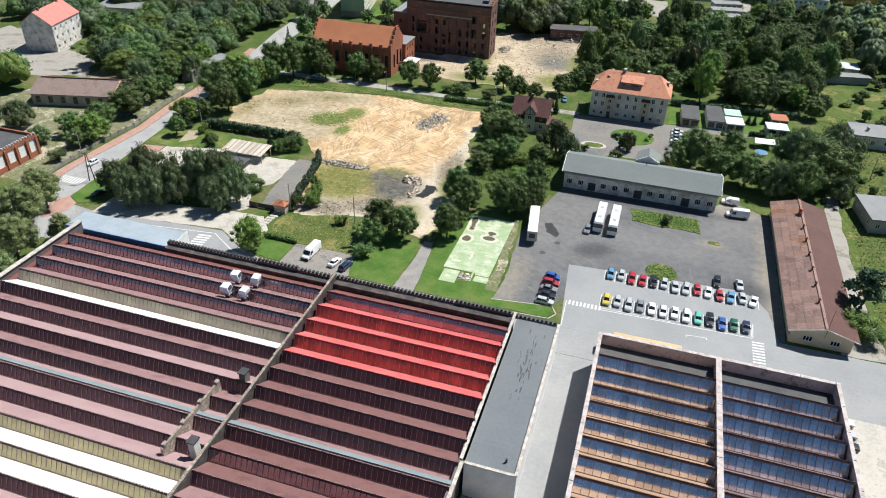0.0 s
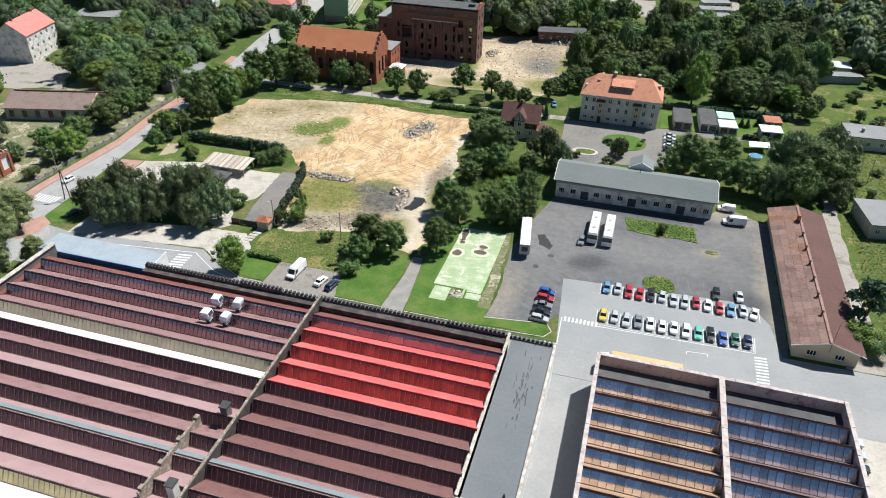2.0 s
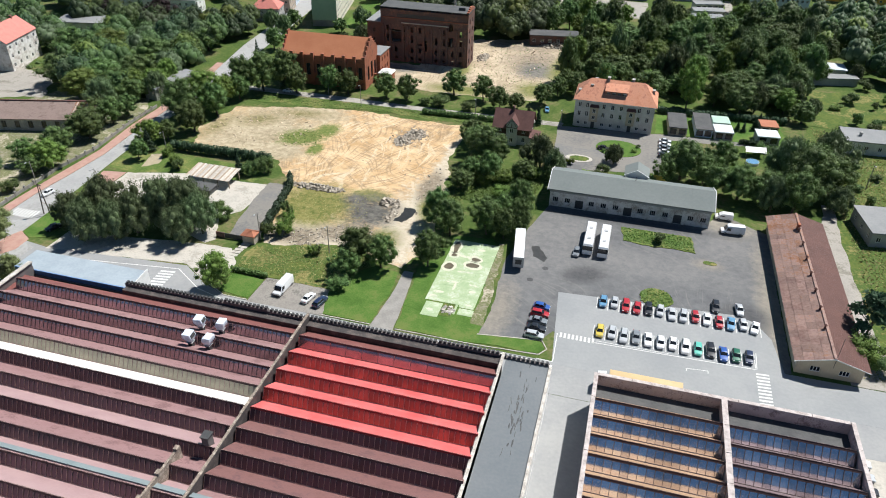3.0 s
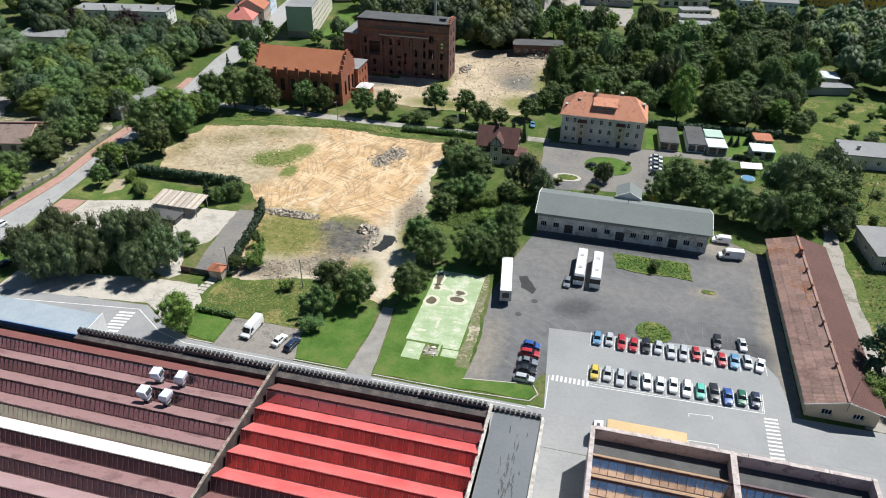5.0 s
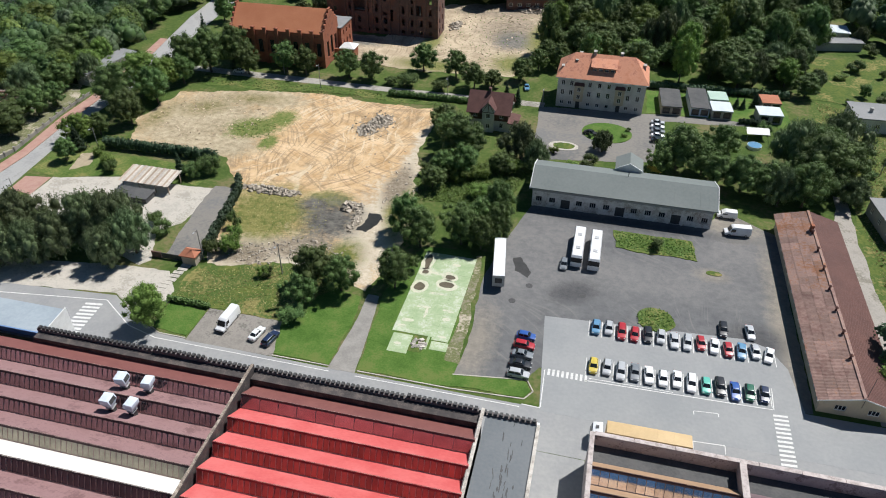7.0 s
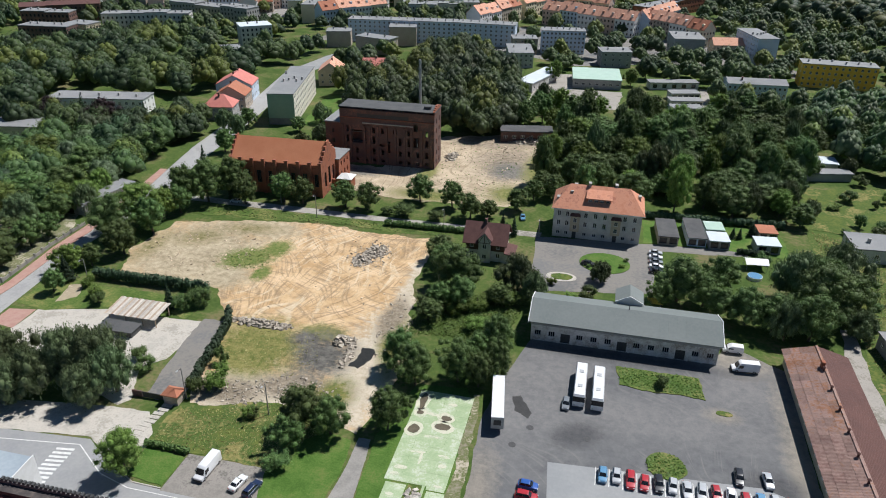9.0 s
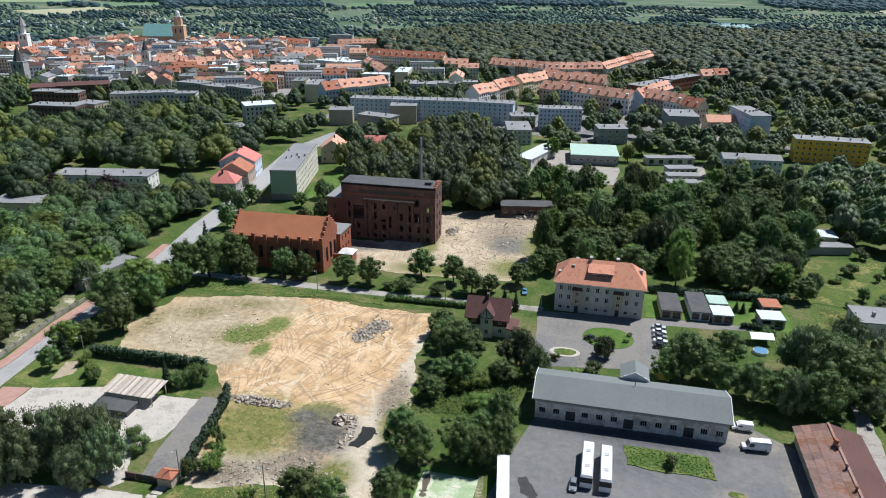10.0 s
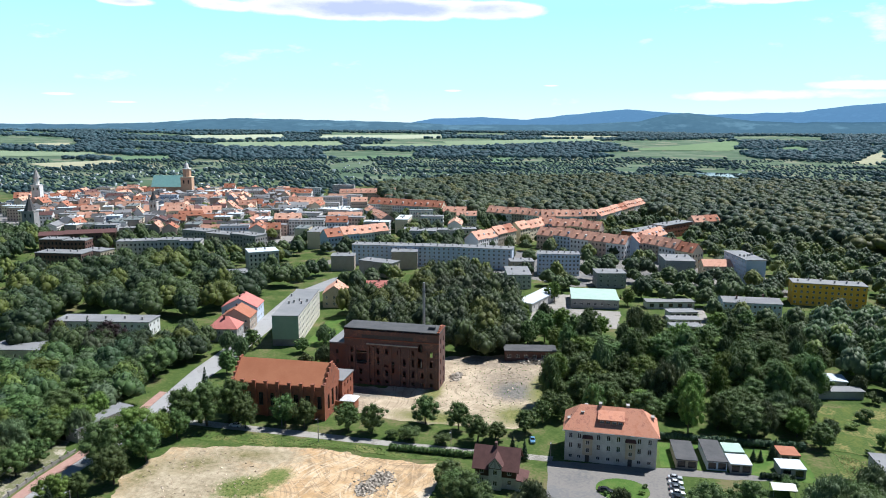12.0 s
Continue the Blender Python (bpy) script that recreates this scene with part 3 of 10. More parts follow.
def hills(name, radius, depth, profile, colour, haze_glow, label):
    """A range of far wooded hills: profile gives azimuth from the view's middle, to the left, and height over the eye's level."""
    v, f = [], []
    cols, rows = 240, 6
    az0, az1 = profile[0][0], profile[-1][0]
    for i in range(cols + 1):
        az = az0 + (az1 - az0) * i / cols
        top = 98 + float(np.interp(az, [a for a, _ in profile], [b for _, b in profile])) * radius / 1257
        top += radius / 1257 * (1.1 * noise.noise(Vector((az * 0.9, radius, 0))) + 0.5 * noise.noise(Vector((az * 4.1, radius, 2))))
        a = math.radians(az + 12.7)
        for j in range(rows + 1):
            t = j / rows
            r = radius - depth * (1 - t)
            z = 45 + (top - 45) * (1 - (1 - t) ** 1.6)
            v.append((-r * math.sin(a), r * math.cos(a), z))
    for i in range(cols):
        for j in range(rows):
            k = i * (rows + 1) + j
            f.append((k, k + 1, k + rows + 2, k + rows + 1))
    me = bpy.data.meshes.new(name)
    me.from_pydata(v, [], f)
    # distance haze is put into the bluish colour and a slight glow
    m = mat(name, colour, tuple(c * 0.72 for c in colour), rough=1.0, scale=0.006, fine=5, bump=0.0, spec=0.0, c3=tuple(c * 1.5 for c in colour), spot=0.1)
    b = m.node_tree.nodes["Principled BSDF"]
    b.inputs["Emission Color"].default_value = (*haze_glow, 1)
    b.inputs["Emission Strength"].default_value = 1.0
    me.materials.append(m)
    me.polygons.foreach_set("use_smooth", [True] * len(f))
    me.update()
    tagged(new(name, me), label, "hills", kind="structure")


hills("backdrop_hills_near", 3950, 450, ((-36, 6), (-31, 7), (-26, 6), (-23, 8), (-21, 14), (-18.5, 21), (-17, 18), (-15, 7), (-10, 1), (0, 0), (2, 3), (8, 6), (16, 9), (19, 6), (22, 1), (26, -2), (40, -2)), (0.05, 0.08, 0.09), (0.032, 0.085, 0.14), "wooded hills, distance haze put into their blue colour")
hills("backdrop_hills_far", 4500, 400, ((-36, 40), (-32, 36), (-29, 31), (-26, 22), (-23, 20), (-20, 18), (-17, 22), (-14, 27), (-9.5, 17), (-6.5, 9), (-3, 13), (1, 10), (3, 2), (6, -4)), (0.05, 0.07, 0.08), (0.10, 0.215, 0.36), "far hills on the horizon, haze blue by colour and glow")


# each cloud: degrees to the right, height, half width in degrees, half height, weight
CLOUDS = ((-16, 815, 4, 45, 0.8), (-6, 825, 12, 85, 1.35), (3, 815, 6, 65, 1.0), (25, 850, 6, 50, 0.8), (-23.2, 800, 2.2, 30, 0.8), (-28, 262, 1.4, 12, 0.7), (-24, 222, 1.2, 8, 0.6),
          (0.6, 316, 0.9, 9, 0.7), (8.3, 348, 0.7, 7, 0.6), (24, 280, 8, 40, 0.55), (30, 330, 5, 30, 0.5), (-40, 700, 6, 90, 0.9), (40, 620, 7, 80, 0.8))


def cloud_bank(name, label):
    """Fair-weather clouds over a thin summer haze, far behind everything else."""
    me = bpy.data.meshes.new(name)
    v, f = [], []
    for i in range(49):
        a = math.radians(-42 + 84 * i / 48 + 12.7)
        for j in range(13):
            v.append((-4750 * math.sin(a), 4750 * math.cos(a), -60 + 1900 * j / 12))
    for i in range(48):
        for j in range(12):
            k = i * 13 + j
            f.append((k, k + 1, k + 14, k + 13))
    me.from_pydata(v, [], f)
    me.update()
    m = bpy.data.materials.new(name)
    m.use_nodes = True
    nt = m.node_tree
    nt.nodes.remove(nt.nodes["Principled BSDF"])
    nodes, link = nt.nodes, nt.links.new
    geo = nodes.new("ShaderNodeNewGeometry")
    sep = nodes.new("ShaderNodeSeparateXYZ")
    link(geo.outputs["Position"], sep.inputs[0])

    def calc(op, a, b=0.0):
        m_ = nodes.new("ShaderNodeMath")
        m_.operation = op
        for k, val in enumerate((a, b)):
            if isinstance(val, (int, float)):
                m_.inputs[k].default_value = val
            else:
                link(val, m_.inputs[k])
        return m_.outputs[0]

    # degrees to the right of the view's middle, and height
    az = calc("ADD", calc("MULTIPLY", calc("ARCTAN2", sep.outputs["X"], sep.outputs["Y"]), 57.2958), 12.7)
    height = sep.outputs["Z"]
    mp = nodes.new("ShaderNodeMapping")
    mp.inputs["Scale"].default_value = (1 / 420, 1 / 420, 1 / 150)
    link(geo.outputs["Position"], mp.inputs["Vector"])
    n = nodes.new("ShaderNodeTexNoise")
    n.inputs["Scale"].default_value = 1.0
    n.inputs["Detail"].default_value = 8
    n.inputs["Roughness"].default_value = 0.6
    link(mp.outputs[0], n.inputs["Vector"])
    total = None
    for a0, z0, ra, rz, power in CLOUDS:
        da = calc("POWER", calc("ABSOLUTE", calc("DIVIDE", calc("SUBTRACT", az, a0), ra)), 2.0)
        dz = calc("POWER", calc("ABSOLUTE", calc("DIVIDE", calc("SUBTRACT", height, z0), rz)), 2.0)
        near = calc("MULTIPLY", calc("MAXIMUM", calc("SUBTRACT", 1.0, calc("ADD", da, dz)), -0.2), power)
        total = near if total is None else calc("MAXIMUM", total, near)
    total = calc("ADD", total, calc("MULTIPLY", calc("SUBTRACT", n.outputs[0], 0.5), 1.9))
    mask = nodes.new("ShaderNodeMapRange")
    mask.inputs["From Min"].default_value, mask.inputs["From Max"].default_value = 0.12, 0.5
    link(total, mask.inputs["Value"])
    thick = nodes.new("ShaderNodeMapRange")
    thick.inputs["From Min"].default_value, thick.inputs["From Max"].default_value = 0.6, 1.2
    link(total, thick.inputs["Value"])
    hue = nodes.new("ShaderNodeValToRGB")
    hue.color_ramp.elements[0].color, hue.color_ramp.elements[1].color = (0.74, 0.88, 0.90, 1), (0.43, 0.81, 0.90, 1)
    hue.color_ramp.elements.new(0.35).color = (0.58, 0.87, 0.90, 1)
    high = nodes.new("ShaderNodeMapRange")
    high.inputs["From Min"].default_value, high.inputs["From Max"].default_value = 80, 800
    link(height, high.inputs["Value"])
    link(high.outputs[0], hue.inputs[0])
    body = nodes.new("ShaderNodeMix")
    body.data_type = "RGBA"
    body.inputs["A"].default_value, body.inputs["B"].default_value = (0.92, 0.92, 0.92, 1), (0.50, 0.56, 0.72, 1)
    link(thick.outputs[0], body.inputs["Factor"])
    white = nodes.new("ShaderNodeMix")
    white.data_type = "RGBA"
    link(mask.outputs[0], white.inputs["Factor"])
    link(hue.outputs[0], white.inputs["A"])
    link(body.outputs["Result"], white.inputs["B"])
    em = nodes.new("ShaderNodeEmission")
    link(white.outputs["Result"], em.inputs[0])
    em.inputs[1].default_value = 1.0
    tr = nodes.new("ShaderNodeBsdfTransparent")
    mix = nodes.new("ShaderNodeMixShader")
    fade = nodes.new("ShaderNodeMapRange")
    fade.inputs["From Min"].default_value, fade.inputs["From Max"].default_value = 1300, 1840
    fade.inputs["To Min"].default_value, fade.inputs["To Max"].default_value = 0.97, 0.0
    link(height, fade.inputs["Value"])
    link(fade.outputs[0], mix.inputs[0])
    link(tr.outputs[0], mix.inputs[1])
    link(em.outputs[0], mix.inputs[2])
    link(mix.outputs[0], nt.nodes["Material Output"].inputs[0])
    me.materials.append(m)
    tagged(new(name, me), label, "sky", kind="structure")


cloud_bank("backdrop_clouds", "thin haze and white summer clouds in a blue sky")


def patch(name, ring, z, material, label, category="ground", kind="structure", base=-0.2):
    return solid(name, Shape().slab(ring, base, z), material, label, category, kind=kind)


def rough_ring(ring, step=2.5, amp=0.7, seed=0):
    """The outline broken up into an uneven, natural edge."""
    out = []
    step = max(0.35, step * 0.4)
    for (x0, y0), (x1, y1) in zip(ring, ring[1:] + ring[:1]):
        n = max(1, int(math.hypot(x1 - x0, y1 - y0) / step))
        for i in range(n):
            x, y = x0 + (x1 - x0) * i / n, y0 + (y1 - y0) * i / n
            dx = dy = 0.0
            for f, k in ((0.16, 1.0), (0.55, 0.55), (1.7, 0.3)):
                dx += k * noise.noise(Vector((x * f, y * f, seed + f)))
                dy += k * noise.noise(Vector((x * f, y * f, seed + 40 + f)))
            out.append((x + amp * 1.25 * dx, y + amp * 1.25 * dy))
    return out


def oval(cx, cy, rx, ry, n=24):
    return [(cx + rx * math.cos(2 * math.pi * i / n), cy + ry * math.sin(2 * math.pi * i / n)) for i in range(n)]


patch("road_factory", [(-135, 76), (66, 76), (80, 76), (80, 95), (44, 95), (-1, 95), (-1, 85.2), (-38, 85.2), (-65, 85.6), (-76, 86), (-83, 89), (-90.5, 94), (-128, 91), (-135, 92)], 0.03, ASPHALT_ROAD, "grey asphalt road along the factory wall", "road")
patch("road_between_halls", [(-0.4, -60), (7.6, -60), (7.6, 75.9), (-0.4, 75.9)], 0.03, ASPHALT_ROAD, "narrow grey asphalt lane between two factory halls", "road")
patch("yard", rough_ring([(-17.8, 89), (-4, 91), (-2.2, 95.1), (46, 95.1), (46.5, 150), (35, 158), (30, 150), (-11, 149), (-13, 142), (-17.5, 119), (-16.5, 98)], 4, 0.35), 0.02, YARD_ASPHALT, "old dark patched asphalt yard with stains", "pavement")
patch("parking_surface", [(-3, 109.3), (-1, 84.5), (80, 84.5), (80, 94), (44.5, 95), (43, 105.5), (40, 110.5), (36, 112)], 0.04, ASPHALT_NEW, "newer light grey asphalt of the car park", "pavement")
patch("east_strip", [(46, 40), (80, 40), (80, 93), (46, 93)], 0.015, CONCRETE, "pale concrete apron beside the small factory hall", "pavement")
patch("lawn_1", rough_ring([(-52, 86.2), (-40.8, 86.2), (-40.2, 96), (-41, 106), (-47, 107), (-54, 99)], 2.5, 0.4), 0.09, LAWN, "mown green lawn strip beside the road", "lawn")
patch("lawn_2", rough_ring([(-35.2, 86.2), (-17, 86.2), (-4, 87), (-3, 88.5), (-4.2, 90.8), (-17.6, 89.2), (-17.2, 98), (-20, 122), (-22, 127), (-33, 126), (-36.8, 108), (-35.8, 97)], 2.5, 0.4), 0.09, LAWN, "mown green lawn round the old sports court", "lawn")
patch("lawn_3", rough_ring([(-78, 87.5), (-70.2, 86.4), (-70.2, 94), (-79, 95)], 2, 0.3), 0.09, LAWN, "small mown lawn by the street tree", "lawn")
patch("path_1", rough_ring([(-40.6, 85.3), (-35.4, 85.3), (-36.1, 96.5), (-37.4, 107), (-39.8, 107), (-39.7, 96)], 2, 0.2), 0.05, CONCRETE_DARK, "cracked grey footpath between lawns", "path")
patch("visitor_bays", [(-70, 85.5), (-51.8, 85.5), (-52.6, 95), (-69.8, 95)], 0.04, ASPHALT_WORN, "grey asphalt parking bay beside the road", "pavement")
patch("west_soil", rough_ring([(-190, 98), (-154.6, 97), (-155.2, 130), (-155.6, 152), (-159, 178), (-163, 184), (-200, 180), (-215, 140)], 4, 1.2), 0.03, RUBBLE_SOIL, "bare brown ground with scrub", "ground")
patch("brick_yard", rough_ring([(-275, 178), (-222, 166), (-200, 174), (-212, 195), (-228, 196), (-236, 214), (-278, 214)], 4, 1.2), 0.05, GRAVEL, "worn grey yard behind the barn", "pavement")
patch("town_street", [(-179, 380.1), (-166, 380.1), (-160, 420), (-156, 441), (-165, 448), (-172, 425)], 0.04, ASPHALT_ROAD, "light grey street through the town", "road")
patch("green_court", rough_ring([(-131, 290), (-118, 292), (-128, 342), (-138, 340)], 3, 0.5), 0.06, LAWN, "lawn beside the apartment block", "lawn")
patch("depot_yard", rough_ring([(-37, 350), (6, 352), (8, 386), (-18, 386), (-20, 418), (-36, 418), (-38, 372)], 3, 0.8), 0.05, GRAVEL, "worn grey yard of the storage hall", "pavement")
patch("garage_lane", rough_ring([(46, 345), (50, 345), (52, 404), (48, 404)], 3, 0.4), 0.06, GRAVEL, "worn lane beside the garages", "path")
patch("town_pavement", rough_ring([(-70, 470), (-20, 440), (20, 455), (110, 440), (100, 520), (20, 540), (-60, 560), (-190, 520), (-200, 470)], 6, 2.0), 0.02, ASPHALT_OLD, "streets and yards between the town blocks", "pavement")
patch("old_town_streets", rough_ring([(-345, 525), (-265, 530), (-200, 640), (-240, 760), (-400, 905), (-610, 915), (-720, 760), (-640, 620), (-450, 505)], 8, 3.0), 0.02, CONCRETE_DARK, "paved streets of the old town", "pavement")
patch("wild_meadow", rough_ring([(-80, 95), (-54, 95.3), (-47, 107), (-50, 111), (-60, 113), (-79, 107)], 3, 0.6), 0.07, WILD, "unmown yellowish meadow", "meadow")
patch("building_plot", rough_ring([(-129, 187), (-110, 193), (-86, 197), (-69, 195), (-48, 195), (-45, 181), (-45, 167), (-41, 150), (-38, 138), (-38, 118), (-40, 108), (-61, 111), (-78, 108), (-83, 124), (-86, 141), (-91, 145), (-95, 152), (-126, 153), (-132, 168)], 3, 1.1), 0.05, PLOT_SOIL, "bare building plot of sand, ash, weeds and wheel tracks", "ground")
patch("street", rough_ring([(-143, 203.4), (-87, 203.2), (-30, 204.2), (-15, 204.6), (-15, 208.2), (-64, 206.9), (-102, 207.6), (-143, 207)], 3, 0.25), 0.03, STREET_WORN, "worn beige-grey side street", "road")
patch("street_verge", rough_ring([(-128, 194), (-110, 195), (-86, 198), (-47, 197), (-40, 202), (-87, 202), (-128, 202)], 3, 1.6), 0.07, GRASS, "grass verge of the street", "lawn")
patch("road_west", [(-149.9, 62), (-131, 62), (-131, 90), (-137.5, 92.6), (-139.2, 95), (-139.6, 104), (-141, 117), (-143, 137), (-144.6, 153), (-145.9, 168), (-145.2, 190), (-143.2, 202), (-143.2, 208.6), (-146, 216), (-150, 233), (-152, 262), (-155, 290), (-166, 380), (-179, 380), (-165, 290), (-161.6, 251), (-157.5, 227), (-152.6, 200), (-150.6, 174), (-150.1, 158), (-148.5, 140), (-149.1, 126), (-150.2, 114), (-149.9, 101)], 0.035, ROAD_PALE, "pale grey town road", "road")
patch("pavement_west", [(-150, 62), (-150, 101), (-150.3, 114), (-149.2, 126), (-148.6, 140), (-150.2, 158), (-150.7, 174), (-152.7, 200), (-157.6, 227), (-160.4, 227), (-156.2, 200), (-154.5, 177), (-154.3, 162), (-151.8, 142), (-152.6, 126), (-153.2, 109), (-153, 96), (-153, 62)], 0.14, PAVER_RED, "red block paved footway", "pavement")
patch("corner_pavers", [(-134.2, 123), (-134.5, 131.5), (-141.4, 130.3), (-141, 124)], 0.06, PAVER_RED, "red block paving at the yard entrance", "pavement")
patch("junction_pavers", [(-141, 92), (-139.6, 95.6), (-134.9, 92.8), (-134.6, 88), (-137, 84), (-141, 84)], 0.07, PAVER_RED, "red block paving at the road junction", "pavement")
patch("junction_lawn", rough_ring([(-138.8, 95), (-139.6, 105.6), (-134.6, 105.6), (-131.4, 102.6), (-131.2, 94.6), (-135, 93.4)], 2, 0.3), 0.1, LAWN, "small green lawn at the road junction", "lawn")
patch("roadside_lawn", rough_ring([(-133.6, 131.8), (-120, 136), (-115.8, 137.6), (-101.6, 139), (-96, 136.6), (-95, 146), (-131, 146), (-142.6, 150), (-142, 133)], 3, 0.6), 0.045, GRASS, "rough grass before the hedge", "lawn")
patch("dry_patch", rough_ring([(-132.2, 136), (-129.2, 139.6), (-131.4, 146), (-134.8, 143.4)], 1.5, 0.6), 0.07, PALE_SOIL, "dry yellow soil in the grass", "ground")
patch("concrete_yard", rough_ring([(-134.2, 122.6), (-134.2, 131.6), (-120, 135.6), (-114, 136.5), (-102, 136), (-88.6, 137), (-91, 121), (-95, 116), (-90, 106), (-92, 104), (-110, 112), (-128, 117)], 3, 0.4), 0.04, CONCRETE, "cracked pale concrete yard", "pavement")
patch("sidewalk_nw", rough_ring([(-128, 90.5), (-91, 94.5), (-84, 90), (-78, 95.5), (-84, 104), (-92, 103.5), (-128, 99)], 3, 0.3), 0.045, CONCRETE, "worn pale concrete verge under the trees", "pavement")
patch("drive", rough_ring([(-87.8, 108), (-79.4, 108.4), (-84, 126), (-86, 138), (-91.6, 138), (-91, 130), (-89.2, 116)], 2, 0.4), 0.07, ASPHALT_OLD, "cracked dark asphalt drive", "road")
patch("forecourt", rough_ring([(-16, 205), (-14, 172), (18, 178), (20, 204), (46, 207), (46, 211), (20, 208.5), (-10, 206)], 4, 0.4), 0.03, ASPHALT_OLD, "grey asphalt forecourt of the apartment house", "pavement")
patch("ruin_yard", rough_ring([(-100, 226), (-82, 226), (-66, 222), (-28, 225), (-18, 245), (-24, 290), (-40, 300), (-66, 292), (-80, 250), (-98, 250)], 4, 1.2), 0.06, RUIN_SOIL, "bare stony demolition ground", "ground")
patch("meadow_east", rough_ring([(66, 232), (78, 231), (95, 238), (104, 275), (72, 268)], 4, 1.0), 0.06, WILD, "bright green meadow", "meadow")
patch("garden_lawn", rough_ring([(16, 208.8), (29, 210), (58, 208.5), (58, 228), (16, 226)], 4, 0.6), 0.05, LAWN, "green garden lawns between sheds", "lawn")
patch("grass_east", rough_ring([(57, 98), (80, 98), (110, 215), (66, 232), (66, 160), (58, 158)], 4, 0.8), 0.04, WILD, "dry unmown grassland", "meadow")
patch("path_east", rough_ring([(56.5, 95.3), (66.5, 95.3), (64.5, 118), (65, 160), (66, 172), (63, 172), (61, 158), (59.5, 140)], 3, 0.4), 0.07, GRAVEL, "old grey concrete lane", "path")
patch("court_edge", rough_ring([(-20.2, 92.4), (-17.4, 92), (-17.2, 98), (-18.4, 119), (-18.9, 125.5), (-20.2, 125), (-19.7, 110)], 1.2, 0.5), 0.1, RUBBLE_SOIL, "strip of pale rubble and soil beside the court", "ground")
patch("lost_slabs", rough_ring([(-27.2, 93), (-24.7, 93), (-24.6, 98.8), (-27.2, 98.2)], 1, 0.4), 0.105, WILD, "weedy gap where court slabs are lost", "ground")
patch("yard_island", rough_ring([(9.2, 143), (27, 143), (28, 135.5), (10, 136.3)], 2, 0.5), 0.16, GRASS, "rectangular grass island in the yard", "lawn")
patch("round_island", rough_ring(oval(18.9, 113.4, 3.8, 3.6), 1, 0.3), 0.16, GRASS, "round grass island in the car park", "lawn")
patch("weed_island", rough_ring(oval(31.3, 131.8, 1.8, 0.9), 0.8, 0.3), 0.1, WILD, "weeds growing through the asphalt", "meadow")
patch("forecourt_island", oval(5, 192.5, 7.2, 6.2, 32), 0.15, LAWN, "oval lawn of the forecourt", "lawn")
patch("flower_ring", oval(-6.5, 181.5, 4.2, 2.6, 28), 0.12, CONCRETE, "ring of pale stones in the forecourt", "pavement")
patch("flower_bed", rough_ring(oval(-6.5, 181.5, 3.2, 1.8, 20), 0.8, 0.3), 0.17, WILD, "planted bed inside the ring of stones", "flower bed")

# ---- the factory halls ----
SLOPE_MAUVE = mat("felt_mauve", (0.235, 0.135, 0.135), (0.285, 0.17, 0.17), scale=0.25, fine=10, bump=0.2, c3=(0.18, 0.10, 0.10))
SLOPE_MAROON = mat("felt_maroon", (0.145, 0.068, 0.062), (0.195, 0.096, 0.09), scale=0.22, fine=10, bump=0.2, c3=(0.13, 0.065, 0.065))
SLOPE_PINK = mat("felt_pink", (0.32, 0.205, 0.21), (0.37, 0.25, 0.25), scale=0.25, fine=10, bump=0.2)
SLOPE_DARK = mat("felt_dark_red", (0.16, 0.055, 0.05), (0.20, 0.075, 0.065), scale=0.25, bump=0.2)
SLOPE_RED = mat("sheet_bright_red", (0.54, 0.095, 0.092), (0.62, 0.155, 0.148), scale=0.2, bump=0.1, rough=0.6)
SLOPE_WHITE = mat("sheet_white", (0.80, 0.78, 0.74), (0.72, 0.70, 0.66), scale=0.3, bump=0.05, rough=0.6)
SLOPE_TEAL = mat("sheet_teal_grey", (0.17, 0.21, 0.22), (0.21, 0.25, 0.26), scale=0.3, bump=0.1)
SLOPE_TAN = mat("felt_tan", (0.33, 0.21, 0.125), (0.39, 0.26, 0.165), scale=0.2, bump=0.1)
SLOPE_VIOLET = mat("felt_violet", (0.135, 0.095, 0.105), (0.19, 0.135, 0.145), scale=0.3, bump=0.1)
PANE_DARK = glassy("roof_pane_dark", (0.115, 0.066, 0.088), rough=0.25, metal=0.25)
PANE_RUST = glassy("roof_pane_rusty", (0.40, 0.30, 0.32), rough=0.12, metal=0.75)
PANE_RED = glassy("roof_pane_red", (0.40, 0.12, 0.095), rough=0.2, metal=0.35)
PANE_YELLOW = glassy("roof_pane_yellow", (0.62, 0.54, 0.28), rough=0.4)
PANE_CREAM = glassy("roof_pane_cream", (0.56, 0.50, 0.36), rough=0.4)
PANE_BROWN = mat("roof_pane_brown", (0.96, 0.94, 0.98), (0.74, 0.68, 0.66), rough=0.12, scale=0.35, bump=0.05, metal=0.92, spec=0.6, island=0.28)
FLASH_RED = mat("flashing_red", (0.20, 0.02, 0.022), (0.26, 0.035, 0.035), scale=0.4, bump=0.1)
FLASH_SHADE = mat("flashing_shade", (0.062, 0.036, 0.036), (0.09, 0.052, 0.05), scale=0.4, bump=0.1)
BAR_SLIM = mat("glazing_bar_dark", (0.15, 0.12, 0.12), (0.20, 0.155, 0.145), scale=1.5, bump=0.1)
BAR_DARK = mat("glazing_bar", (0.50, 0.38, 0.33), (0.38, 0.27, 0.23), scale=1.5, bump=0.1)
PARAPET_DARK = mat("parapet_render", (0.115, 0.10, 0.10), (0.16, 0.14, 0.135), scale=0.5, bump=0.3)
TAR = mat("tarred_render", (0.045, 0.04, 0.04), (0.07, 0.06, 0.058), scale=0.6, bump=0.3, c3=(0.12, 0.10, 0.09))
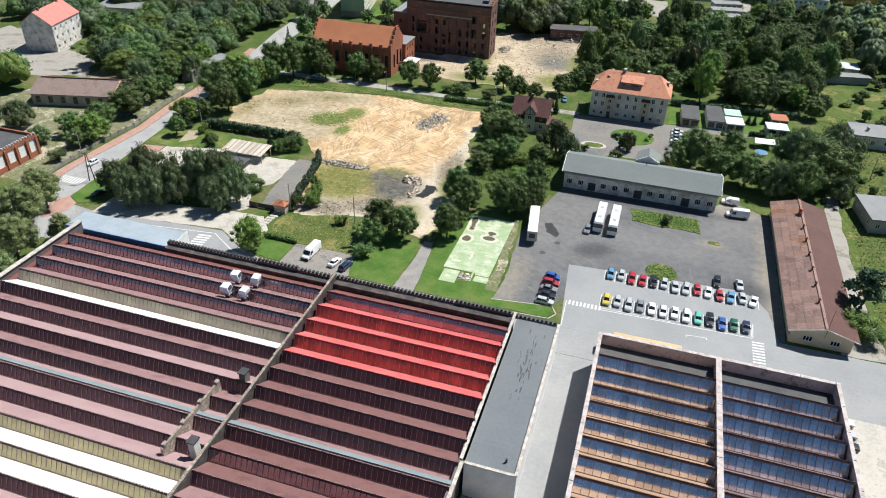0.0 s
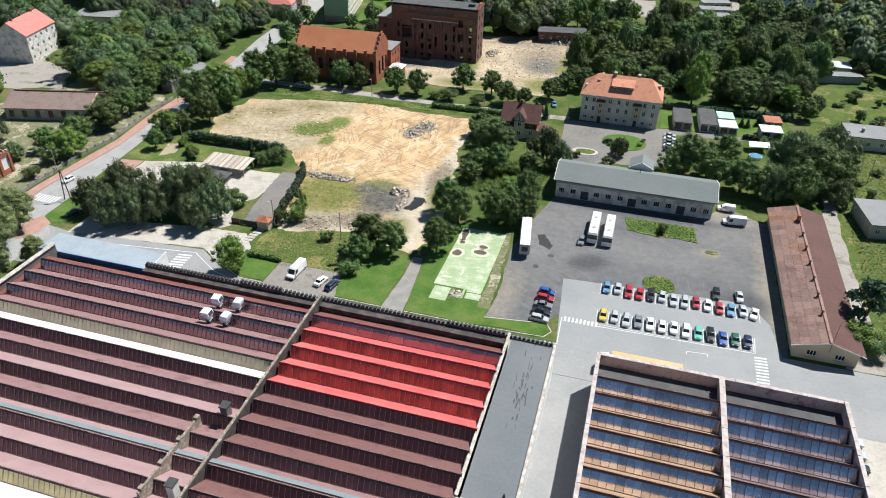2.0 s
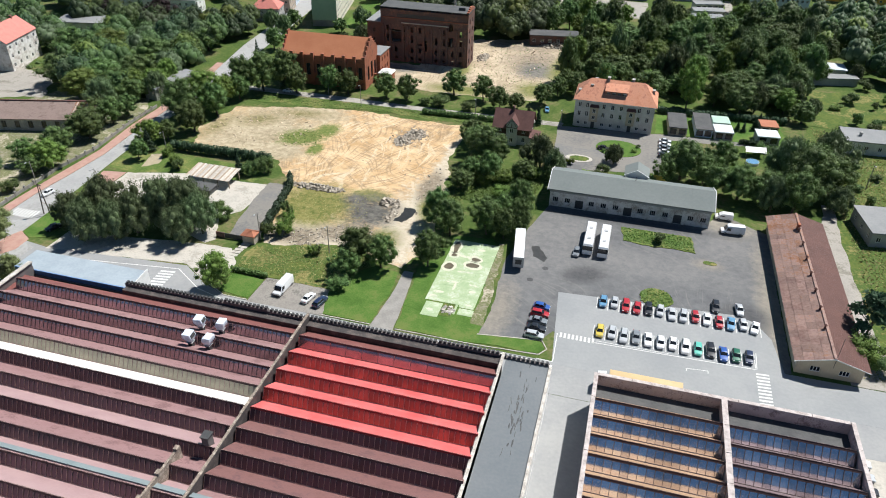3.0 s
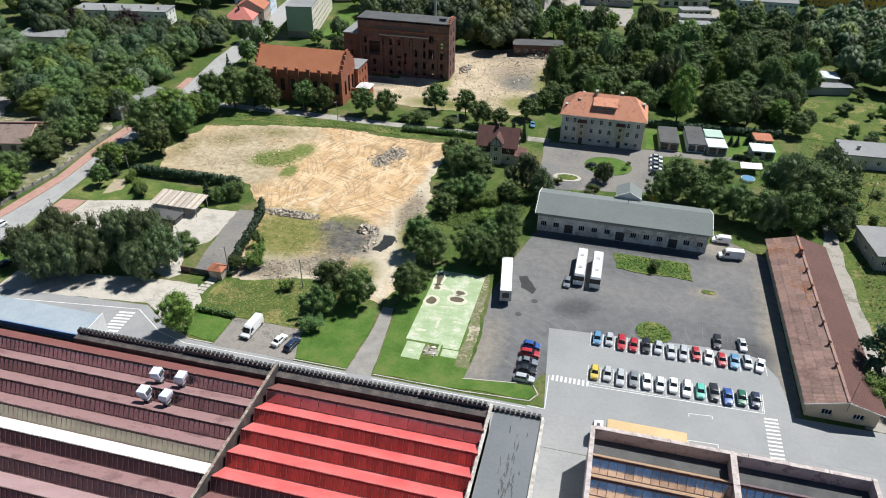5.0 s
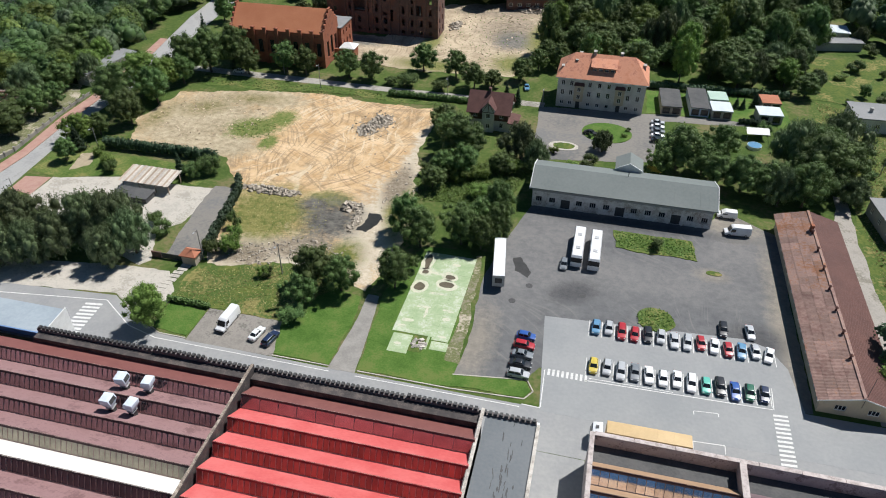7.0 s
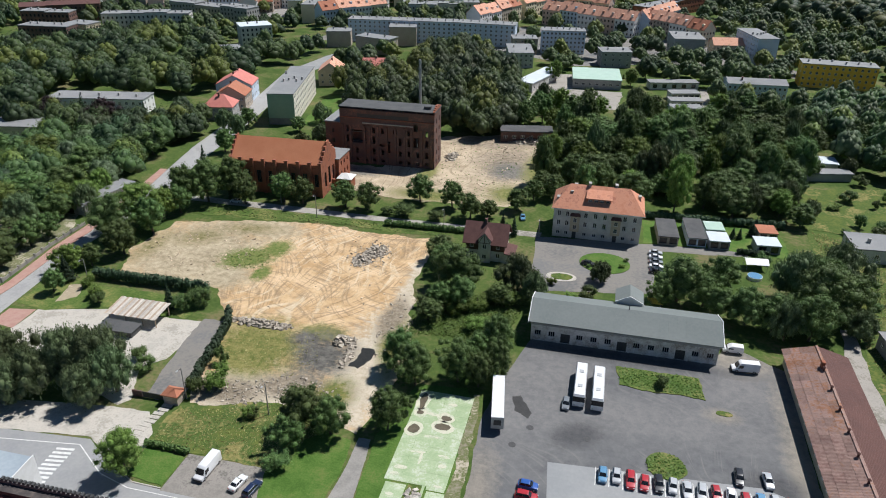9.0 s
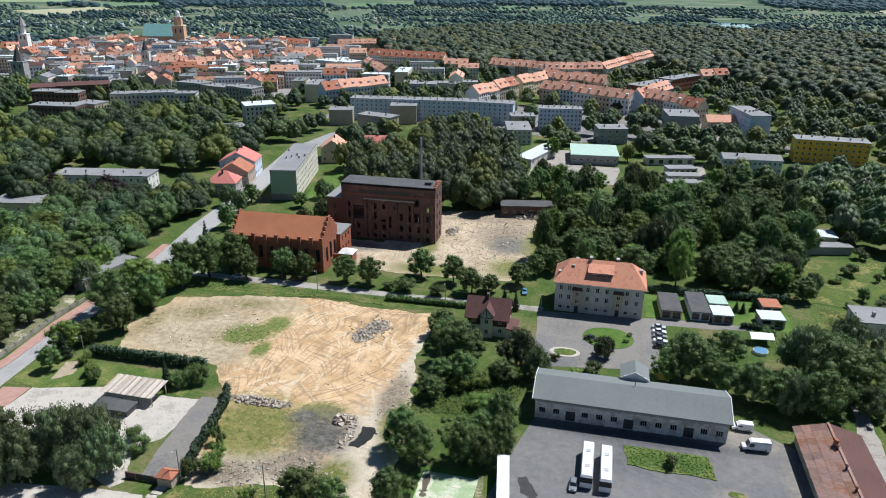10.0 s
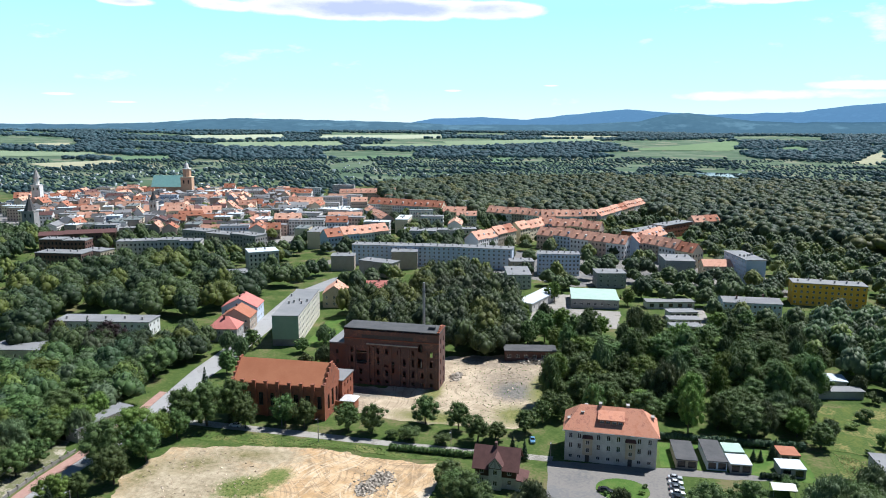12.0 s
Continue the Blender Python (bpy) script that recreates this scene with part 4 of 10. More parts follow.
PARAPET_PINK = mat("parapet_pink", (0.46, 0.38, 0.365), (0.54, 0.46, 0.44), scale=0.4, bump=0.3, c3=(0.27, 0.21, 0.20))
COPING = mat("coping_pale", (0.62, 0.59, 0.54), (0.46, 0.42, 0.37), scale=0.9, bump=0.3, c3=(0.30, 0.27, 0.24))
COPING_PINK = mat("coping_pinkish", (0.56, 0.50, 0.48), (0.47, 0.41, 0.39), scale=0.9, bump=0.3, c3=(0.33, 0.28, 0.26))
COPING_OLD = mat("coping_weathered", (0.50, 0.43, 0.355), (0.38, 0.31, 0.25), scale=0.9, bump=0.3, c3=(0.17, 0.135, 0.11), spot=0.16)
FELT_BLUE = mat("felt_blue_grey", (0.135, 0.15, 0.162), (0.17, 0.182, 0.19), scale=0.07, fine=26, bump=0.2)
BLUE_PAINT = mat("blue_paint", (0.14, 0.24, 0.45), (0.18, 0.29, 0.50), scale=0.5, bump=0.1, rough=0.5)


def tooth(root, x0, x1, y, run, depth, rise, slope_mat, pane_mat, pitch=0.85, single=False, ridge=9.0, strip=None, bar_mat=None):
    """One saw-tooth: a raking glazed face towards -y, its bars and panes, and the sheet slope behind it."""
    a = depth
    low = ridge - rise
    s = Shape()
    s.hexa([(x0, y, ridge - 0.25), (x1, y, ridge - 0.25), (x1, y + run - a, low - 0.25), (x0, y + run - a, low - 0.25)],
           [(x0, y - 0.12, ridge), (x1, y - 0.12, ridge), (x1, y + run - a, low), (x0, y + run - a, low)])
    part("roof_slope", s, slope_mat, root)
    if strip:
        k = Shape()
        k.hexa([(x0, y + 0.4, ridge - 0.24), (x1, y + 0.4, ridge - 0.24), (x1, y + 1.5, ridge - 0.8), (x0, y + 1.5, ridge - 0.8)],
               [(x0, y + 0.4, ridge + 0.02), (x1, y + 0.4, ridge + 0.02), (x1, y + 1.5, ridge - 0.45), (x0, y + 1.5, ridge - 0.45)])
        part("roof_band", k, strip, root)
    b = Shape()
    n = max(1, round((x1 - x0) / pitch))
    step = (x1 - x0) / n
    P = lambda x, f, o: (x, y - a * (1 - f) - o * 0.9, low + rise * f + o * 0.44 - 0.02)
    for f0, f1 in ((0.0, 0.07), (0.93, 1.0)):
        b.hexa([P(x0, f0, -0.06), P(x1, f0, -0.06), P(x1, f1, -0.06), P(x0, f1, -0.06)], [P(x0, f0, 0.06), P(x1, f0, 0.06), P(x1, f1, 0.06), P(x0, f1, 0.06)])
    for i in range(n + 1):
        x = x0 + i * step
        b.hexa([P(x - 0.04, 0.07, -0.18), P(x + 0.04, 0.07, -0.18), P(x + 0.04, 0.93, -0.18), P(x - 0.04, 0.93, -0.18)],
               [P(x - 0.04, 0.07, 0.04), P(x + 0.04, 0.07, 0.04), P(x + 0.04, 0.93, 0.04), P(x - 0.04, 0.93, 0.04)])
    # flashing, its dark colour also painting the shadow under the ridge
    fl = Shape().hexa([P(x0, 0.84, -0.05), P(x1, 0.84, -0.05), P(x1, 1.0, -0.05), P(x0, 1.0, -0.05)], [P(x0, 0.84, 0.075), P(x1, 0.84, 0.075), P(x1, 1.0, 0.075), P(x0, 1.0, 0.075)])
    part("ridge_flashing", fl, FLASH_RED if slope_mat is SLOPE_RED else FLASH_SHADE, root)
    bars = part("glazing_frame", b, bar_mat or BAR_DARK, root)
    pane = Shape()
    one = lambda s, xa, xb: s.hexa([P(xa, 0.07, -0.03), P(xb, 0.07, -0.03), P(xb, 0.93, -0.17), P(xa, 0.93, -0.17)], [P(xa, 0.07, 0.0), P(xb, 0.07, 0.0), P(xb, 0.93, -0.14), P(xa, 0.93, -0.14)])
    if single:
        one(pane, x0 + 0.04, x0 + step - 0.04)
        me = pane.mesh("pane", pane_mat)
        for i in range(n):
            put("pane", me, bars, at=Matrix.Translation((i * step, 0, 0)))
    else:
        for i in range(n):
            one(pane, x0 + i * step + 0.04, x0 + (i + 1) * step - 0.04)
        tagged(part("panes", pane, pane_mat, bars), kind="stuff")


RIDGE0, PITCH = 68.8, 4.87


def great_hall():
    root = thing("factory_hall", "old factory hall with saw-tooth north-light roof, red and mauve bays", "factory")
    sl = [SLOPE_DARK, SLOPE_MAUVE, SLOPE_MAUVE, SLOPE_MAUVE, SLOPE_WHITE, SLOPE_MAUVE, SLOPE_PINK, SLOPE_MAUVE, SLOPE_PINK, SLOPE_PINK, SLOPE_PINK, SLOPE_WHITE, SLOPE_WHITE, SLOPE_PINK]
    gl = [PANE_RUST, PANE_RUST, PANE_RUST, PANE_CREAM, PANE_DARK, PANE_DARK, PANE_DARK, PANE_DARK, PANE_DARK, PANE_DARK, PANE_YELLOW, PANE_YELLOW, PANE_DARK, PANE_DARK]
    sr = [SLOPE_DARK, SLOPE_RED, SLOPE_RED, SLOPE_RED, SLOPE_RED, SLOPE_MAROON, SLOPE_MAROON, SLOPE_MAROON, SLOPE_MAUVE, SLOPE_MAROON, SLOPE_MAROON, SLOPE_MAUVE, SLOPE_PINK, SLOPE_PINK]
    gr = [PANE_RUST, PANE_RED, PANE_RED, PANE_RED, PANE_DARK, PANE_DARK, PANE_DARK, PANE_DARK, PANE_DARK, PANE_RUST, PANE_DARK, PANE_DARK, PANE_DARK, PANE_DARK]
    for k in range(22):
        y = RIDGE0 - PITCH * k
        j = min(k, 13)
        tooth(root, -113.6, -49.3 + 0.03 * k, y, PITCH, 1.08, 2.4, sl[j], gl[j], 0.95, strip=SLOPE_TEAL if k == 8 else None)
        tooth(root, -48.3 + 0.03 * k, -9.6, y, PITCH, 1.08, 2.4, sr[j], gr[j], 3.2 if k == 0 else 0.95, single=k < 8, strip=SLOPE_TEAL if k == 8 else None)
    w = Shape()
    w.wall((-9.9, 75.4), (-49, 75.4), 0, 8.1, 0.5)
    w.wall((-49, 75.4), (-91.8, 75.4), 0, 7.8, 0.5)
    w.wall((-91.8, 75.4), (-116.5, 75.4), 0, 4.85, 0.5)
    w.wall((-116.5, 75.4), (-116.5, -45), 0, 8.0, 0.5)
    w.wall((-9.6, -45), (-9.6, 74.9), 0, 8.3, 0.35)
    part("wall", w, PARAPET_DARK, root)
    inner = Shape().box(-116, -9.6, -45, 72.9, 6.0, 6.35).box(-91.7, -9.6, 72.9, 74.8, 6.0, 6.35)
    part("gutter_deck", inner, SLOPE_DARK, root)
    part("parapet_back", Shape().box(-91.4, -49.7, 73.2, 74.88, 6.36, 7.3), TAR, root, "tarred black back of the parapet")
    part("parapet_back", Shape().box(-48.9, -10.0, 73.0, 74.88, 6.36, 7.75), TAR, root)
    part("coping", Shape().box(-9.8, -9.25, 36, 75.6, 8.32, 8.55), COPING, root)
    part("coping", Shape().box(-9.9, -9.0, -45, 35.9, 7.9, 8.2), COPING, root)
    part("coping", Shape().box(-116.8, -115.7, -45, 75.5, 8.02, 8.22), COPING, root)
    # dentilled brick coping of the far wall, in stepped stretches
    tooth_me = Shape().box(-0.24, 0.24, -0.3, 0.34, 0, 0.5).mesh("coping_block", METAL_DARK)
    for xa, xb, z in ((-91.5, -68.5, 7.83), (-68.2, -58.2, 8.2), (-57.9, -49.6, 7.85), (-49.0, -22.5, 8.12), (-22.2, -10.2, 8.45), (-9.6, -0.8, 8.0)):
        s = Shape().box(xa, xb, 74.75, 75.55, z - 0.45, z)
        c = part("wall_top", s, PARAPET_DARK, root)
        n = int((xb - xa) / 0.85)
        for i in range(n):
            put("coping_block", tooth_me, c, at=pose(xa + (i + 0.5) * (xb - xa) / n, 75.1, z + 0.003))
    # fire wall between the two bays, with its rough pale top
    fw = Shape()
    fw.hexa([(-49.45, 75, 5.5), (-49.0, 75, 5.5), (-47.0, -45, 5.5), (-47.45, -45, 5.5)][::-1], [(-49.45, 75, 9.12), (-49.0, 75, 9.12), (-47.0, -45, 9.12), (-47.45, -45, 9.12)][::-1])
    part("fire_wall", fw, TAR, root, "tarred black fire wall")
    for i in range(30):
        ya, yb = 75 - i * 4, 75 - i * 4 - 3.95
        xa = -49.25 + (75 - ya) * 2 / 120
        dz = random.uniform(-0.06, 0.06)
        part("coping_slab", Shape().box(xa - 0.24, xa + 0.2 + dz, yb, ya, 9.123, 9.24 + dz), COPING_OLD, root)
    sw = Shape().box(-54.6, -54.2, 21.5, 37.8, 5.8, 9.7)
    for i in range(4):
        sw.box(-54.75, -54.05, 22 + i * 4.9, 22.9 + i * 4.9, 9.703, 10.1)
    part("short_fire_wall", sw, COPING_OLD, root)
    return root


great_hall()

flat = thing("side_building", "narrow flat-roofed annex with patched grey bitumen roof", "building")
s = Shape()
s.wall((-9.0, 35.8), (-0.4, 35.8), 0, 7.9, 0.35)
s.wall((-0.4, 35.8), (-0.4, 75.3), 0, 7.9, 0.35)
s.wall((-0.4, 75.3), (-9.0, 75.3), 0, 7.9, 0.35)
part("wall", s, WHITE, flat)
part("roof", Shape().box(-8.95, -0.75, 36.15, 74.9, 7.4, 7.75), FELT_BLUE, flat, "patched grey bitumen roof")
s = Shape()
s.box(-0.8, -0.25, 35.8, 74.7, 7.903, 8.05)
s.box(-8.95, -0.8, 35.6, 36.1, 7.903, 8.1)
part("coping", s, COPING, flat)
s = Shape()
for i in range(44):
    x, y = random.gauss(-4.4, 0.7), random.gauss(63, 4.5)
    s.slab(rough_ring(oval(x, y, random.uniform(0.05, 0.16), random.uniform(0.3, 1.3), 8), 0.5, 0.3, i), 7.74, 7.762 + 0.0005 * i)
tagged(part("bitumen_patch", s, BITUMEN, flat), kind="stuff")
part("roof_vent", Shape().tube((-2.6, 38.2, 7.7), (-2.6, 38.2, 8.6), 0.18, 0.18), METAL_DARK, flat)
# mostly unseen ground, added pale to throw sunlight onto the annex's end wall
patch("hall_yard", [(-9.1, -60), (-0.5, -60), (-0.5, 35.7), (-9.1, 35.7)], 0.03, CONCRETE, "pale concrete ground added between hall and lane to bounce light", "pavement")


def ac_unit(x, y, turn):
    root = thing("roof_ventilator", "white sheet-metal roof ventilator on the saw-tooth roof", "ventilator", "roof ventilators", at=pose(x, y, 8.2, 0, 0, turn))
    ring = lambda a, b, c, z: [(-a, -b, z), (c, -b, z), (c, b, z), (-a, b, z)]
    put("housing", soft(Shape().hexa(ring(0.5, 0.55, 0.5, 0.35), ring(1.0, 0.95, 0.75, 1.35)), "housing", VENT_PAINT, 0.05), root)
    put("hood", soft(Shape().hexa(ring(1.02, 0.97, 0.77, 1.36), ring(1.1, 0.95, 0.45, 2.3)), "hood", VENT_PAINT, 0.05), root)
    part("outlet", Shape().hexa([(0.79, -0.75, 1.45), (0.8, 0.75, 1.45), (0.82, 0.75, 1.45), (0.81, -0.75, 1.45)][::-1], [(0.56, -0.7, 2.1), (0.57, 0.7, 2.1), (0.59, 0.7, 2.1), (0.58, -0.7, 2.1)][::-1]), METAL_DARK, root)
    part("curb", Shape().box(-0.42, 0.42, -0.42, 0.42, -1.6, 0.347), METAL_DARK, root)
    part("flange", Shape().box(-0.62, 0.62, -0.62, 0.62, 0.1, 0.2), METAL_GREY, root)


VENT_PAINT = mat("ventilator_paint", (0.66, 0.72, 0.80), (0.56, 0.62, 0.70), scale=0.8, bump=0.05, rough=0.45)
for x, y, turn in ((-68.1, 66.4, 8), (-63.9, 66.6, 186), (-67.6, 61.8, 4), (-63.9, 61.9, 178)):
    ac_unit(x, y, turn)


def brick_stack(x, y, m, h):
    root = thing("roof_chimney", "weathered rendered chimney standing by the fire wall", "chimney", at=pose(x, y, 7.0))
    part("shaft", Shape().box(-0.6, 0.6, -0.7, 0.7, -0.8, h), m, root)
    part("cap", Shape().box(-0.75, 0.75, -0.85, 0.85, h + 0.003, h + 0.25), METAL_DARK, root)


brick_stack(-50.8, 40.2, PARAPET_DARK, 3.6)
brick_stack(-50.0, 23.8, PLASTER_WHITE, 3.8)


def small_hall():
    root = thing("small_factory_hall", "smaller factory hall with tan and violet saw-tooth roofs", "factory")
    for k in range(24):
        y = 68.9 - 4.28 * k
        tooth(root, 8.2, 29.6, y, 4.28, 1.62, 2.45, SLOPE_TAN, PANE_BROWN, 1.35, ridge=8.3, bar_mat=BAR_SLIM)
        tooth(root, 30.5, 50.4, y, 4.28, 1.7, 2.45, SLOPE_VIOLET, PANE_BROWN, 1.25, ridge=8.3, bar_mat=BAR_SLIM)
    w = Shape()
    w.wall((7.6, 75.2), (7.6, -38), 0, 8.3, 0.45)
    w.wall((51.2, 75.2), (7.6, 75.2), 0, 8.3, 0.45)
    w.wall((51.2, -38), (51.2, 75.2), 0, 8.3, 0.45)
    w.wall((7.6, -38), (51.2, -38), 0, 8.3, 0.45)
    part("wall", w, PARAPET_PINK, root)
    part("gutter_deck", Shape().box(8.05, 50.75, -37.5, 74.7, 5.6, 5.9), BITUMEN, root)
    part("dividing_wall", Shape().box(29.7, 30.3, -37.5, 74.75, 5.91, 8.6), PARAPET_PINK, root)
    for x0, x1, y0, y1, z in ((7.45, 8.2, -38, 75.3, 8.303), (50.65, 51.35, -38, 75.3, 8.303), (8.21, 50.6, 74.6, 75.35, 8.303), (29.5, 30.5, -37.5, 74.5, 8.603)):
        n = max(1, int(max(x1 - x0, y1 - y0) / 6))
        for i in range(n):
            dz = random.uniform(-0.03, 0.05)
            if x1 - x0 > y1 - y0:
                part("coping_stone", Shape().box(x0 + (x1 - x0) * i / n, x0 + (x1 - x0) * (i + 0.985) / n, y0, y1, z, z + 0.14 + dz), COPING_PINK, root)
            else:
                part("coping_stone", Shape().box(x0, x1, y0 + (y1 - y0) * i / n, y0 + (y1 - y0) * (i + 0.985) / n, z, z + 0.14 + dz), COPING_PINK, root)


small_hall()

ROOF_BLUE = mat("felt_pale_blue", (0.27, 0.32, 0.36), (0.33, 0.38, 0.42), scale=0.2, bump=0.1)
gate = thing("gatehouse_roof", "low blue and white annex with flat grey roof behind the parapet", "building")
part("wall", Shape().box(-121, -92, 75.9, 82, 0, 5.6), BLUE_PAINT, gate)
part("roof", Shape().box(-121.3, -91.8, 75.7, 82.3, 5.603, 5.95), ROOF_BLUE, gate)
s = Shape()
s.hexa([(-91.79, 75.7, 0), (-91.6, 75.7, 0), (-91.6, 82.2, 0), (-91.79, 82.2, 0)], [(-91.79, 75.7, 6.1), (-91.6, 75.7, 6.1), (-91.6, 82.2, 6.6), (-91.79, 82.2, 6.6)])
part("gable_panel", s, WHITE, gate, "white rendered gable with a small door")
part("fascia", Shape().box(-121.3, -92, 75.42, 75.69, 4.86, 5.98), BLUE_PAINT, gate)
part("door", Shape().box(-91.59, -91.54, 79.5, 80.5, 0, 2.1), METAL_DARK, gate)

# ---- houses round the yard ----


def long_store():
    """Single-storey white store with a low grey roof, pilasters, windows and two gates."""
    x0, x1, y0, y1, h = -11.2, 31.4, 149.2, 161.0, 5.6
    root = thing("storehouse", "long white rendered storehouse with grey felt roof", "building")
    p, q = (x0, y0), (x1, y0)
    holes, wins, doors = [], [], []
    n = 13
    step = (x1 - x0) / n
    for i in range(n):
        u = (i + 0.5) * step
        if i in (2, 6, 10):
            holes.append((u - 1.1, u + 1.1, 0.05, 2.7))
            doors.append(u)
        else:
            holes.append((u - 0.75, u + 0.75, 1.4, 2.9))
            wins.append(u)
    s = Shape().wall(p, q, 0, h, 0.4, holes)
    s.wall((x1, y0), (x1, y1), 0, h, 0.4)
    s.wall((x1, y1), (x0, y1), 0, h, 0.4)
    s.wall((x0, y1), (x0, y0), 0, h, 0.4)
    s.box(x0 + 0.4, x1 - 0.4, y0 + 0.4, y1 - 0.4, 5.2, 5.5)
    part("wall", s, PLASTER_STAINED, root)
    me = window_mesh(1.5, 1.5, METAL_GREY, 2)
    for u in wins:
        put("window", me, root, at=side_pose(p, q, u, 1.4, 0.15))
    gate_me = Shape().box(-1.1, 1.1, 0, 0.1, 0.05, 2.7).box(-0.03, 0.03, -0.03, 0, 0.05, 2.7).mesh("gate", METAL_DARK)
    for u in doors:
        put("gate", gate_me, root, at=side_pose(p, q, u, 0, 0.2))
    pil = Shape().box(-0.22, 0.22, -0.16, 0, 0, 4.5).mesh("pilaster", PLASTER_STAINED)
    for i in range(n + 1):
        put("pilaster", pil, root, at=side_pose(p, q, min(max(i * step, 0.25), x1 - x0 - 0.25), 0))
    part("cornice", Shape().box(x0 - 0.1, x1 + 0.1, y0 - 0.3, y0 - 0.003, 4.503, 4.95), PLASTER_GREY, root)
    bl = Shape()
    for i in range(26):
        u = x0 + 0.8 + i * (x1 - x0 - 1.6) / 25
        bl.box(u - 0.08, u + 0.08, y0 - 0.75, y0 - 0.01, 5.2, 5.4)
    part("rafter_ends", bl, WOOD, root)
    r = Shape()
    cy = (y0 + y1) / 2
    for sg in (-1, 1):
        ring = [(x0 - 0.6, cy + sg * 7.0, 5.5), (x1 + 0.6, cy + sg * 7.0, 5.5), (x1 + 0.6, cy, 8.0), (x0 - 0.6, cy, 8.0)]
        if sg > 0:
            ring = [ring[1], ring[0], ring[3], ring[2]]
        r.hexa(ring, [(a, b, c + 0.2) for a, b, c in ring])
    rf = part("roof", r, ROOF_GREY, root, "faded grey felt roof")
    for i in range(1, 22):
        xs = x0 - 0.6 + i * (x1 - x0 + 1.2) / 22
        part("roof_seam", Shape().hexa([(xs - 0.04, cy - 7.0, 5.69), (xs + 0.04, cy - 7.0, 5.69), (xs + 0.04, cy, 8.19), (xs - 0.04, cy, 8.19)], [(xs - 0.04, cy - 7.0, 5.73), (xs + 0.04, cy - 7.0, 5.73), (xs + 0.04, cy, 8.23), (xs - 0.04, cy, 8.23)]), ROOF_GREY, rf)
    g = Shape()
    for xx in (x0 + 0.2, x1 - 0.2):
        g.hexa([(xx - 0.19, y0, h + 0.003), (xx + 0.19, y0, h + 0.003), (xx + 0.19, y1, h + 0.003), (xx - 0.19, y1, h + 0.003)],
               [(xx - 0.19, cy - 0.3, 7.9), (xx + 0.19, cy - 0.3, 7.9), (xx + 0.19, cy + 0.3, 7.9), (xx - 0.19, cy + 0.3, 7.9)])
    part("gable", g, BRICK_OLD, root)
    v = Shape()
    for xx in (x0 - 0.75, x1 + 0.61):
        for sg in (-1, 1):
            ring = [(xx, cy + sg * 7.1, 5.45), (xx + 0.14, cy + sg * 7.1, 5.45), (xx + 0.14, cy, 7.97), (xx, cy, 7.97)]
            if sg > 0:
                ring = [ring[1], ring[0], ring[3], ring[2]]
            v.hexa(ring, [(a, b, c + 0.36) for a, b, c in ring])
    part("verge_board", v, WHITE, rf)
    d = Shape().box(8.2, 14.2, 160.5, 166, 0, 7.0)
    d.hexa([(8.2, 160.5, 7), (14.2, 160.5, 7), (14.2, 166, 7), (8.2, 166, 7)], [(11.1, 160.5, 8.6), (11.3, 160.5, 8.6), (11.3, 166, 8.6), (11.1, 166, 8.6)])
    part("rear_wing", d, WHITE, root)
    rr = Shape()
    for sg in (-1, 1):
        ring = [(11.2 + sg * 3.4, 160.2, 6.9), (11.2 + sg * 3.4, 166.2, 6.9), (11.2, 166.2, 8.65), (11.2, 160.2, 8.65)]
        if sg < 0:
            ring = ring[::-1]
        rr.hexa(ring, [(a, b, c + 0.15) for a, b, c in ring])
    part("rear_wing_roof", rr, ROOF_GREY, root)
    for sg in (-1, 1):
        ring = [(11.2 + sg * 3.5, 160.0, 6.75), (11.2 + sg * 3.5, 160.18, 6.75), (11.2, 160.18, 8.6), (11.2, 160.0, 8.6)]
        part("bargeboard", Shape().hexa(ring, [(a, b, c + 0.28) for a, b, c in ring]), WHITE, root)
    part("roof_pipe", Shape().tube((11, 155, 7.9), (11, 155, 9.2), 0.09, 0.09), METAL_DARK, rf)


long_store()


